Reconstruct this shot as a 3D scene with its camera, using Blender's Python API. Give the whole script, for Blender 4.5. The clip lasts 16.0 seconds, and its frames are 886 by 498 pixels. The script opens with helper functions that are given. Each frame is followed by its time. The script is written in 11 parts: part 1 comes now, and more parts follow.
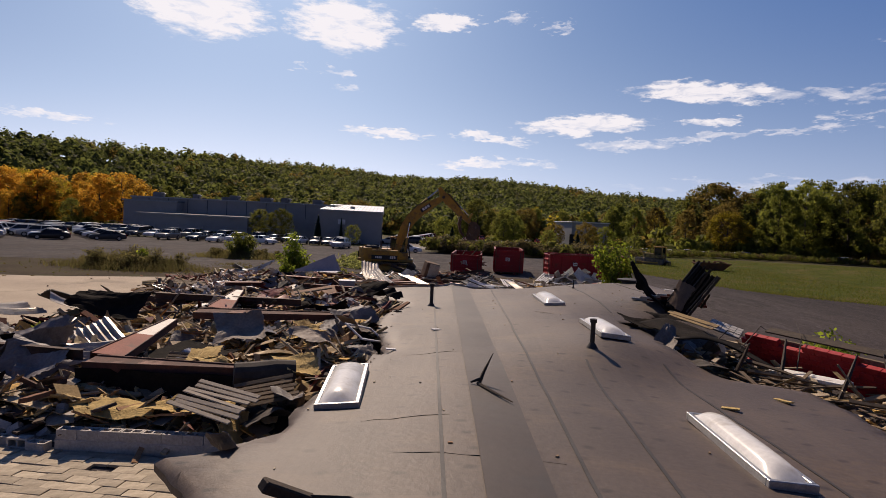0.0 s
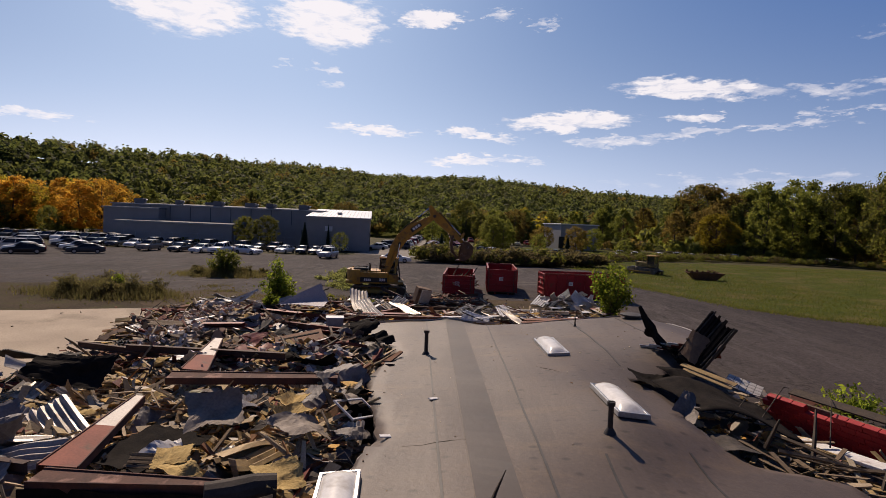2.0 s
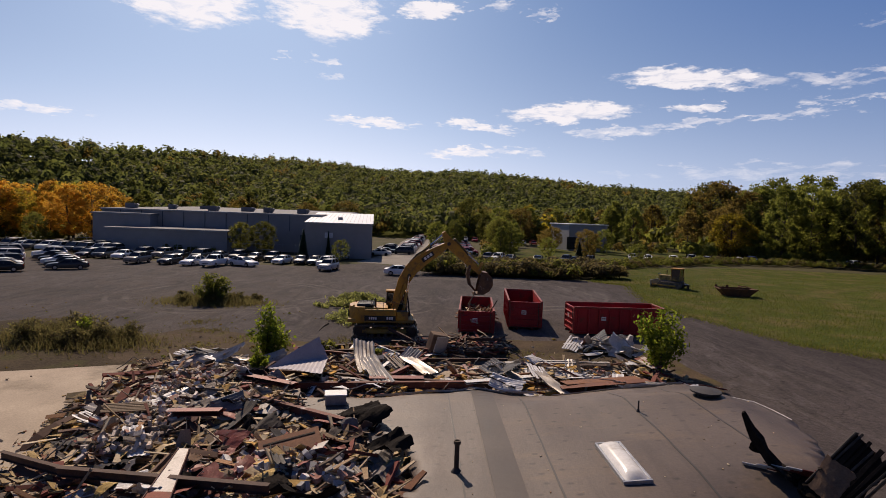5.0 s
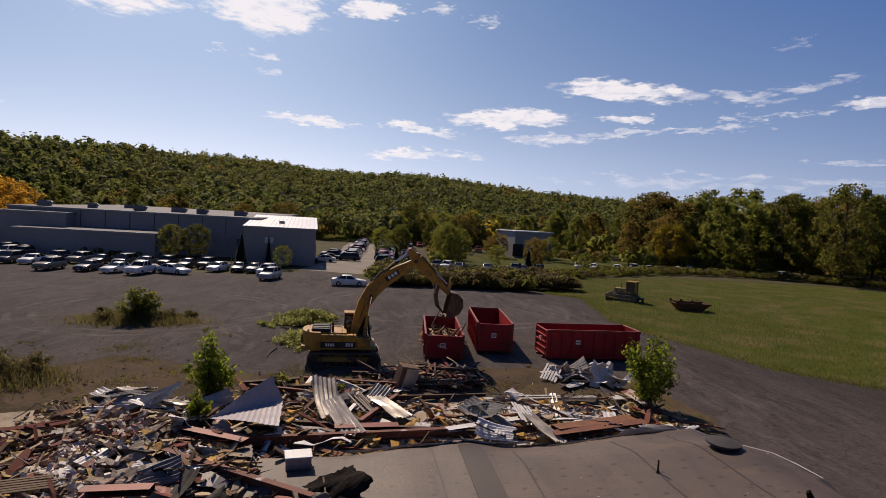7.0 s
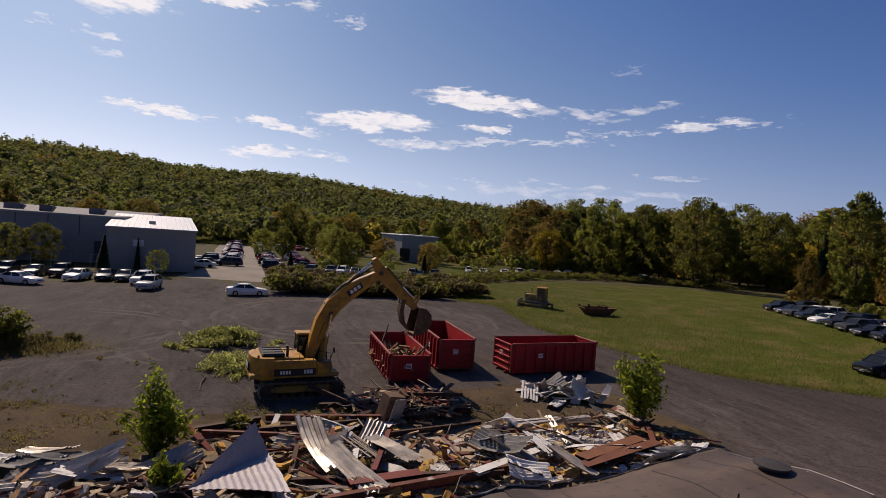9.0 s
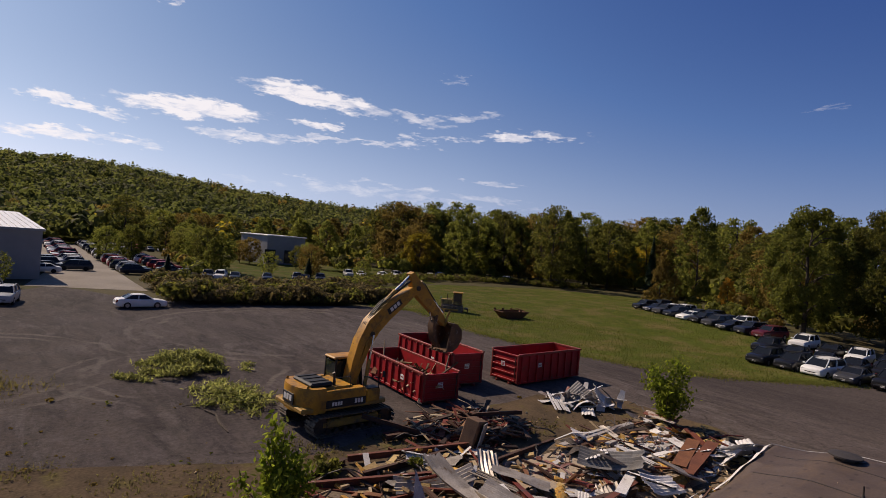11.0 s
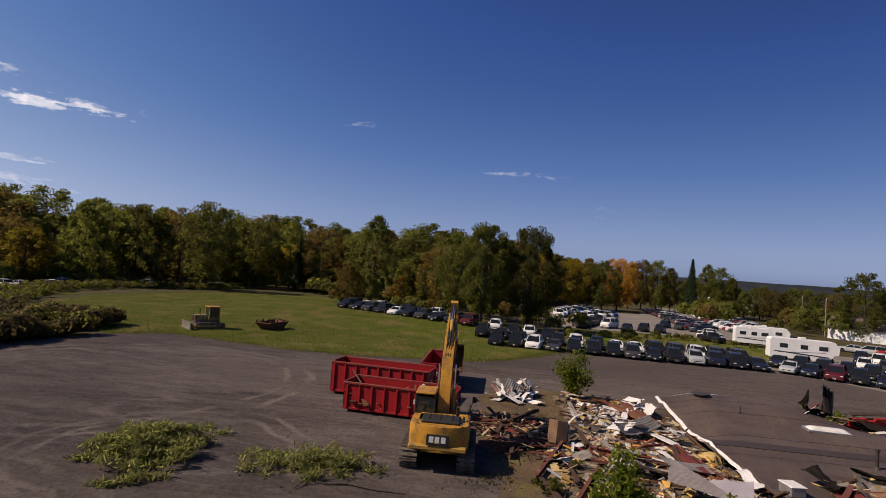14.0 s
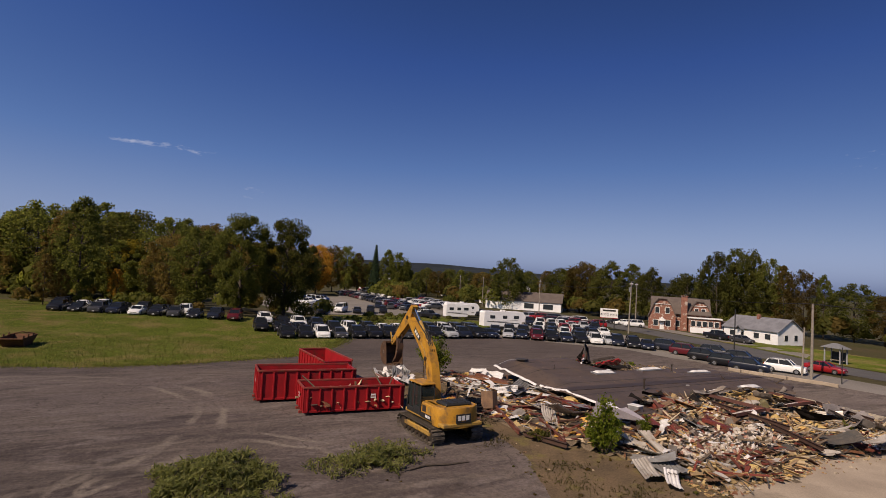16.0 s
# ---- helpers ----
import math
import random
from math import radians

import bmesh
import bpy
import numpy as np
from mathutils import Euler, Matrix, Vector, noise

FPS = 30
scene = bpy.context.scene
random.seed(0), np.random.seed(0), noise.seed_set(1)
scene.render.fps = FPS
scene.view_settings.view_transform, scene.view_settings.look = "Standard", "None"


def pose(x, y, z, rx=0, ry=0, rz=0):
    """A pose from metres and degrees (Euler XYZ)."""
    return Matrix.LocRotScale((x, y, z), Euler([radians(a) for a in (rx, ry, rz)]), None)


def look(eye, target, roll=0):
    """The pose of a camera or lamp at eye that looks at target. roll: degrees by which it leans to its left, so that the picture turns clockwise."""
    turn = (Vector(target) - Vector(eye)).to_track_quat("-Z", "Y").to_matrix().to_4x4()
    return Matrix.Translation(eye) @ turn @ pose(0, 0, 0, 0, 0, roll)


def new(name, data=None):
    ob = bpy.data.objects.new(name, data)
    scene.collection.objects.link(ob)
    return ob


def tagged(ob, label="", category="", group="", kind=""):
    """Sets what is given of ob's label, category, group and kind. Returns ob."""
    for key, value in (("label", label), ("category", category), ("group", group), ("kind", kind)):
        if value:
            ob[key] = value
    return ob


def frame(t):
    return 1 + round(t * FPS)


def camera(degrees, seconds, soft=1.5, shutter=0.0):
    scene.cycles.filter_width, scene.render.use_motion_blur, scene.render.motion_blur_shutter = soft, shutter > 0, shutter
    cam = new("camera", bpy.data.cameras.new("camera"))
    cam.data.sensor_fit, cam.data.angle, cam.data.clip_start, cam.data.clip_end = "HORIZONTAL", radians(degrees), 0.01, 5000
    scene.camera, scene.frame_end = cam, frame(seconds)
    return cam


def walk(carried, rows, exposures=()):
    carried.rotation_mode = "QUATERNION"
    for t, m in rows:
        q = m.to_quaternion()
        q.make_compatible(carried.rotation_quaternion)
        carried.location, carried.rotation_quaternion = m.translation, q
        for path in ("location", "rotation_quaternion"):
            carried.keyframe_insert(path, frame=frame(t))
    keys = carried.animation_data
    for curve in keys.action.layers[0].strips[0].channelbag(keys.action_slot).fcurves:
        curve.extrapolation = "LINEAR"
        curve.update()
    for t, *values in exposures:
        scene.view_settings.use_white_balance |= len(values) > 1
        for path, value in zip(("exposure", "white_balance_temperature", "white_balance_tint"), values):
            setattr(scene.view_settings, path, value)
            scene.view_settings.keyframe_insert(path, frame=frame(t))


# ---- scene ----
cam = camera(77.9, 16.0, soft=0.5)
PATH = [
    (0, (1.744, -0.342, 3.85), (1.672, 1.655, 3.77), 2.8),
    (0.5, (1.677, -0.182, 4.382), (1.626, 1.815, 4.3), 2.8),
    (1, (1.611, 0.214, 4.956), (1.571, 2.212, 4.871), 2.6),
    (1.5, (1.538, 0.684, 5.41), (1.504, 2.682, 5.321), 2.1),
    (2, (1.311, 1.346, 5.675), (1.284, 3.344, 5.586), 2.4),
    (2.5, (1.127, 2.12, 6.0), (1.1, 4.118, 5.908), 2.4),
    (3, (0.862, 3.002, 6.454), (0.837, 4.999, 6.356), 2.3),
    (3.5, (0.586, 3.82, 6.87), (0.562, 5.817, 6.766), 2.1),
    (4, (0.398, 4.778, 7.453), (0.371, 6.774, 7.339), 1.9),
    (4.2, (0.35, 5.244, 7.641), (0.318, 7.24, 7.523), 2.0),
    (6.3, (-0.773, 9.24, 8.73), (-0.739, 11.236, 8.617), 2.8),
    (6.5, (-0.976, 9.599, 8.799), (-0.912, 11.595, 8.689), 2.9),
    (7, (-1.731, 10.556, 8.931), (-1.538, 12.544, 8.831), 3.2),
    (7.5, (-2.655, 11.448, 8.965), (-2.371, 13.426, 8.874), 3.5),
    (8, (-3.921, 12.49, 8.976), (-3.576, 14.458, 8.891), 3.6),
    (8.5, (-5.35, 13.414, 8.982), (-4.852, 15.349, 8.907), 3.8),
    (8.7, (-6.031, 14.026, 8.92), (-5.461, 15.941, 8.852), 3.9),
    (10.8, (-15.529, 20.632, 8.697), (-14.383, 22.271, 8.676), 5.0),
    (11, (-16.529, 21.346, 8.702), (-15.326, 22.944, 8.688), 4.9),
    (11.5, (-19.194, 23.65, 8.651), (-17.841, 25.123, 8.654), 5.0),
    (12, (-21.932, 26.456, 8.613), (-20.407, 27.751, 8.633), 5.1),
    (12.5, (-24.387, 29.478, 8.652), (-22.72, 30.581, 8.686), 4.9),
    (13, (-26.945, 32.993, 8.658), (-25.141, 33.855, 8.712), 4.7),
    (13.5, (-29.133, 36.743, 8.7), (-27.226, 37.343, 8.771), 4.4),
    (14, (-30.993, 41.156, 8.74), (-29.022, 41.483, 8.823), 4.3),
    (14.5, (-32.479, 45.48, 8.87), (-30.483, 45.549, 8.959), 4.0),
    (14.9, (-33.278, 49.339, 8.884), (-31.285, 49.189, 8.975), 3.9),
    (15, (-33.452, 50.304, 8.897), (-31.466, 50.081, 8.992), 3.8),
    (15.5, (-33.958, 54.917, 8.97), (-32.03, 54.396, 9.068), 3.5),
    (16, (-33.844, 59.905, 9.215), (-32.052, 59.023, 9.311), 3.1),
]
EXPOSE = [(0, 0.05, 6800, 17), (4, 0.08, 6800, 17), (8, 0.0, 6800, 17), (12.5, 0.08, 6800, 17), (14.5, 0.1, 6800, 17), (16, 0.06, 6800, 17)]
walk(cam, [(t, look(eye, target, roll)) for t, eye, target, roll in PATH], EXPOSE)

# ---- world, sun, exposure ----
SUN_AZ, SUN_EL = -21.0, 42.0          # degrees from +y towards +x, and above the horizon
world = bpy.data.worlds.new("sky")
scene.world = world
world.use_nodes = True


def build_sky(w):
    nt = w.node_tree
    nt.nodes.clear()
    N, L = nt.nodes.new, nt.links.new

    def mth(op, a, b=None, clamp=False):
        n = N("ShaderNodeMath")
        n.operation, n.use_clamp = op, clamp
        for i, v in enumerate((a, b)):
            if v is None:
                continue
            if isinstance(v, (int, float)):
                n.inputs[i].default_value = v
            else:
                L(v, n.inputs[i])
        return n.outputs[0]

    sky = N("ShaderNodeTexSky")
    sky.sky_type, sky.sun_disc = "NISHITA", False
    sky.sun_elevation, sky.sun_rotation = radians(SUN_EL), radians(SUN_AZ)
    sky.altitude, sky.air_density, sky.dust_density, sky.ozone_density = 100, 1.0, 1.0, 3.0
    tc = N("ShaderNodeTexCoord")
    sep = N("ShaderNodeSeparateXYZ")
    L(tc.outputs["Generated"], sep.inputs[0])
    x, y, z = sep.outputs
    az = mth("MULTIPLY", mth("ARCTAN2", x, y), 180 / math.pi)
    el = mth("MULTIPLY", mth("ARCSINE", z), 180 / math.pi)
    # streaky cloud texture, stretched along the horizon
    comb = N("ShaderNodeCombineXYZ")
    L(mth("MULTIPLY", az, 0.17), comb.inputs[0])
    L(mth("MULTIPLY", el, 0.55), comb.inputs[1])
    n1 = N("ShaderNodeTexNoise")
    n1.inputs["Scale"].default_value, n1.inputs["Detail"].default_value = 2.0, 10
    n1.inputs["Roughness"].default_value, n1.inputs["Distortion"].default_value = 0.62, 0.5
    L(comb.outputs[0], n1.inputs["Vector"])
    warp = N("ShaderNodeTexNoise")
    warp.inputs["Scale"].default_value, warp.inputs["Detail"].default_value, warp.inputs["Roughness"].default_value = 3.2, 8, 0.62
    L(comb.outputs[0], warp.inputs["Vector"])
    wsep = N("ShaderNodeSeparateXYZ")
    L(warp.outputs["Color"], wsep.inputs[0])
    el0 = el
    az = mth("ADD", az, mth("MULTIPLY", mth("SUBTRACT", wsep.outputs[0], 0.5), 9.0))
    el = mth("ADD", el, mth("MULTIPLY", mth("SUBTRACT", wsep.outputs[1], 0.5), 2.4))
    total = None
    # centre azimuth, elevation, half sizes, strength and slant of each cloud bank
    for a, e, ra, re_, k, sl in ((-26.6, 18.8, 7.2, 3.0, 1.25, 0), (-13.3, 19.2, 6.4, 2.9, 1.25, 0), (-3.2, 20.2, 3.8, 1.1, 1.0, 0), (4.2, 20.8, 2.0, .6, .7, 0), (8.6, 20.0, 1.7, .7, .65, 0),
                                 (-13.6, 14.9, 2.0, .6, .7, -.1), (-17.4, 15.1, .9, .5, .7, 0), (-12.5, 13.3, 1.9, .4, .65, -.15), (-38, 7.7, 4.6, .45, .75, 0), (-8.6, 9.4, 5.4, .6, .95, -.02),
                                 (2.4, 9.4, 5.0, .7, .95, -.1), (11.6, 10.8, 7.2, 1.1, 1.15, .03), (22.5, 13.6, 7.4, 1.2, 1.1, -.06), (31.5, 12.7, 6.5, .8, .62, -.1), (23.5, 10.9, 3.4, .5, .85, .03),
                                 (15.4, 8.8, 5.6, .6, .72, .02), (23.5, 9.6, 6.5, .42, .7, .08), (30.5, 9.9, 6.0, .4, .62, .03), (35.3, 10.9, 5.4, .38, .7, .02), (44.8, 11.6, 6.0, .5, .75, .04), (38.6, 13.2, 4.4, .7, .62, .08),
                                 (47.5, 12.0, 6.0, .4, .5, .02), (36.6, 16.7, 2.0, .45, .5, 0), (2.6, 6.75, 7.6, .6, .85, .03), (26.5, 5.8, 8.0, .38, .55, .03), (41.6, 6.8, 5.0, .3, .5, 0), (33, 4.9, 22.0, .9, .5, 0),
                                 (71.4, 14.2, 2.6, .5, .4, 0), (153, 11.2, 5.0, .9, .3, 0), (88, 10.5, 5.5, .45, .42, -.06), (96, 7.0, 4.0, .5, .3, 0)):
        da = mth("DIVIDE", mth("SUBTRACT", az, a), ra)
        de = mth("DIVIDE", mth("SUBTRACT", mth("SUBTRACT", el, e), mth("MULTIPLY", mth("SUBTRACT", az, a), sl)), re_)
        r2 = mth("ADD", mth("MULTIPLY", da, da), mth("MULTIPLY", de, de))
        g = mth("MULTIPLY", mth("SUBTRACT", 1.25, r2, True), min(1.3, k * 1.25))
        total = g if total is None else mth("MAXIMUM", total, g)
    cover = mth("MULTIPLY", mth("SUBTRACT", mth("ADD", mth("MULTIPLY", total, 0.85), mth("MULTIPLY", mth("SUBTRACT", n1.outputs[0], 0.5), 2.1)), 0.42), 1.55, True)
    cover = mth("MULTIPLY", cover, mth("MULTIPLY", mth("MINIMUM", total, 1.0), 0.9, True), True)
    # the sky's brightness sets its colour: deep blue where dark, pale and hazy where bright
    bw = N("ShaderNodeRGBToBW")
    L(sky.outputs[0], bw.inputs[0])
    # a broad fall-off away from the sun's side of the sky
    turn = mth("ARCCOSINE", mth("MULTIPLY", mth("COSINE", mth("MULTIPLY", mth("SUBTRACT", mth("MULTIPLY", mth("ARCTAN2", x, y), 180 / math.pi), SUN_AZ), math.pi / 180)), 0.9999))
    fall = N("ShaderNodeValToRGB")
    steps = ((0.0, .62), (0.17, .68), (0.33, .78), (0.45, .76), (0.6, .7), (0.75, .58), (0.9, .5), (1.0, .48))
    while len(fall.color_ramp.elements) < len(steps):
        fall.color_ramp.elements.new(0.5)
    for st, (v, c) in zip(fall.color_ramp.elements, steps):
        st.position, st.color = v, (c, c, c, 1)
    L(mth("DIVIDE", turn, math.pi), fall.inputs[0])
    lum = mth("MULTIPLY", mth("MULTIPLY", mth("POWER", bw.outputs[0], 1.45), 0.031 / 0.67), fall.outputs[0])
    blue = N("ShaderNodeValToRGB")
    tones = ((0.0, 0.33, 4.6), (0.08, 0.37, 3.4), (0.17, 0.46, 2.35), (0.3, 0.62, 1.75), (0.55, 0.73, 1.42), (1.0, 0.86, 1.18))
    while len(blue.color_ramp.elements) < len(tones):
        blue.color_ramp.elements.new(0.5)
    for el_, (v, r, b) in zip(blue.color_ramp.elements, tones):
        g = v / (0.2126 * r + 0.7152 + 0.0722 * b)
        el_.position, el_.color = v, (r * g, g, b * g, 1)
    L(lum, blue.inputs[0])
    # pale haze low over the horizon, of the sky's own brightness
    low = mth("MULTIPLY", mth("POWER", 2.718, mth("MULTIPLY", mth("MAXIMUM", el0, 0.0), -0.2)), 0.5)
    grey = N("ShaderNodeCombineXYZ")
    for i, k in enumerate((1.12, 1.1, 1.2)):
        L(mth("MULTIPLY", lum, k), grey.inputs[i])
    haze = N("ShaderNodeMix")
    haze.data_type = "RGBA"
    L(low, haze.inputs["Factor"])
    L(blue.outputs[0], haze.inputs["A"])
    L(grey.outputs[0], haze.inputs["B"])
    mix = N("ShaderNodeMix")
    mix.data_type = "RGBA"
    L(cover, mix.inputs["Factor"])
    L(haze.outputs["Result"], mix.inputs["A"])
    mix.inputs["B"].default_value = (0.9, 0.9, 0.92, 1)
    bg = N("ShaderNodeBackground")
    bg.inputs["Strength"].default_value = 1.0
    L(mix.outputs["Result"], bg.inputs["Color"])
    out = N("ShaderNodeOutputWorld")
    L(bg.outputs[0], out.inputs[0])


build_sky(world)
sun = new("sun", bpy.data.lights.new("sun", "SUN"))
sun.data.energy, sun.data.angle, sun.data.color = 4.9, radians(0.53), (1.0, 0.85, 0.67)
_a, _e = radians(SUN_AZ), radians(SUN_EL)
SUN_DIR = Vector((math.sin(_a) * math.cos(_e), math.cos(_a) * math.cos(_e), math.sin(_e)))
sun.matrix_world = look(SUN_DIR * 200, (0, 0, 0))

# ---- materials ----
def node_mat(name):
    m = bpy.data.materials.new(name)
    m.use_nodes = True
    nt = m.node_tree
    return m, nt, nt.nodes["Principled BSDF"]


def noise_tex(nt, vec, scale, detail=4, rough=0.55, distort=0.0):
    n = nt.nodes.new("ShaderNodeTexNoise")
    n.inputs["Scale"].default_value, n.inputs["Detail"].default_value = scale, detail
    n.inputs["Roughness"].default_value, n.inputs["Distortion"].default_value = rough, distort
    nt.links.new(vec, n.inputs["Vector"])
    return n.outputs[0]


def ramp(nt, fac, lo, hi):
    n = nt.nodes.new("ShaderNodeMapRange")
    n.inputs["From Min"].default_value, n.inputs["From Max"].default_value = lo, hi
    nt.links.new(fac, n.inputs["Value"])
    return n.outputs[0]


def mixc(nt, fac, a, b, mode="MIX"):
    n = nt.nodes.new("ShaderNodeMix")
    n.data_type, n.blend_type = "RGBA", mode
    for key, v in (("Factor", fac), ("A", a), ("B", b)):
        if isinstance(v, (int, float)):
            n.inputs[key].default_value = v
        elif isinstance(v, tuple):
            n.inputs[key].default_value = (*v, 1)
        else:
            nt.links.new(v, n.inputs[key])
    return n.outputs["Result"]


def surf(name, base, second=None, scale=3.0, rough=0.8, metal=0.0, fine=30.0, fine_amt=0.25, bump=0.15, bump_scale=25.0,
         third=None, third_scale=0.5, third_cut=(0.55, 0.7), island=0.0, rnd=0.0, spec=0.25, coat=0.0, palette=None, world_space=False, dusty=0.0):
    """A procedural surface: two colours in large noise, fine grain over it, an optional third colour as stains, bump, and a spread by island or object."""
    m, nt, b = node_mat(name)
    tc = nt.nodes.new("ShaderNodeTexCoord")
    if world_space:
        vec = nt.nodes.new("ShaderNodeNewGeometry").outputs["Position"]
    else:
        vec = tc.outputs["Object"]
    second = second or tuple(c * 0.7 for c in base)
    big = ramp(nt, noise_tex(nt, vec, scale, 5), 0.35, 0.65)
    col = mixc(nt, big, base, second)
    if palette:
        cr = nt.nodes.new("ShaderNodeValToRGB")
        cr.color_ramp.interpolation = "CONSTANT"
        while len(cr.color_ramp.elements) < len(palette):
            cr.color_ramp.elements.new(0.5)
        for i, c in enumerate(palette):
            cr.color_ramp.elements[i].position = i / len(palette)
            cr.color_ramp.elements[i].color = (*c, 1)
        src = nt.nodes.new("ShaderNodeNewGeometry").outputs["Random Per Island"] if island else nt.nodes.new("ShaderNodeObjectInfo").outputs["Random"]
        nt.links.new(src, cr.inputs[0])
        col = mixc(nt, ramp(nt, big, 0, 3.0), cr.outputs[0], second)
    if third:
        col = mixc(nt, ramp(nt, noise_tex(nt, vec, third_scale, 6, 0.6), *third_cut), col, third)
    fn = ramp(nt, noise_tex(nt, vec, fine, 3), 0.3, 0.7)
    col = mixc(nt, fn, col, mixc(nt, 1.0, col, (1 - fine_amt,) * 3, "MULTIPLY"))
    spread = None
    if island or rnd:
        src = nt.nodes.new("ShaderNodeNewGeometry").outputs["Random Per Island"] if island else nt.nodes.new("ShaderNodeObjectInfo").outputs["Random"]
        hsv = nt.nodes.new("ShaderNodeHueSaturation")
        amt = island or rnd
        mr = nt.nodes.new("ShaderNodeMapRange")
        mr.inputs["To Min"].default_value, mr.inputs["To Max"].default_value = 1 - amt, 1 + amt
        nt.links.new(src, mr.inputs["Value"])
        nt.links.new(mr.outputs[0], hsv.inputs["Value"])
        nt.links.new(col, hsv.inputs["Color"])
        col = hsv.outputs[0]
    nt.links.new(col, b.inputs["Base Color"])
    b.inputs["Roughness"].default_value, b.inputs["Metallic"].default_value = rough, metal
    b.inputs["Specular IOR Level"].default_value = spec
    b.inputs["Diffuse Roughness"].default_value = dusty
    b.inputs["Coat Weight"].default_value = coat
    if bump:
        bn = nt.nodes.new("ShaderNodeBump")
        bn.inputs["Strength"].default_value, bn.inputs["Distance"].default_value = bump, 0.05
        nt.links.new(noise_tex(nt, vec, bump_scale, 4), bn.inputs["Height"])
        nt.links.new(bn.outputs[0], b.inputs["Normal"])
    return m


def leafmat(name, a, c, spread=0.3, trans=0.7):
    """Foliage: two greens by island and by object, a little light through it."""
    m, nt, b = node_mat(name)
    geo = nt.nodes.new("ShaderNodeNewGeometry")
    oi = nt.nodes.new("ShaderNodeObjectInfo")
    col = mixc(nt, geo.outputs["Random Per Island"], a, c)
    hsv = nt.nodes.new("ShaderNodeHueSaturation")
    mr = nt.nodes.new("ShaderNodeMapRange")
    mr.inputs["To Min"].default_value, mr.inputs["To Max"].default_value = 1 - spread, 1 + spread
    nt.links.new(oi.outputs["Random"], mr.inputs["Value"])
    nt.links.new(mr.outputs[0], hsv.inputs["Value"])
    nt.links.new(col, hsv.inputs["Color"])
    nt.links.new(hsv.outputs[0], b.inputs["Base Color"])
    b.inputs["Roughness"].default_value = 0.75
    b.inputs["Specular IOR Level"].default_value = .2
    tr = nt.nodes.new("ShaderNodeBsdfTranslucent")
    nt.links.new(mixc(nt, 1.0, hsv.outputs[0], (1.2, 1.25, 1.1), "MULTIPLY"), tr.inputs["Color"])
    mx = nt.nodes.new("ShaderNodeMixShader")
    mx.inputs[0].default_value = trans
    out = nt.nodes["Material Output"]
    nt.links.new(b.outputs[0], mx.inputs[1])
    nt.links.new(tr.outputs[0], mx.inputs[2])
    nt.links.new(mx.outputs[0], out.inputs[0])
    return m


M = {}
M["ground"] = surf("ground_earth", (.085, .07, .036), (.06, .06, .022), .08, .95, spec=.1, fine=3, fine_amt=.4, bump=.3, bump_scale=6, world_space=True)


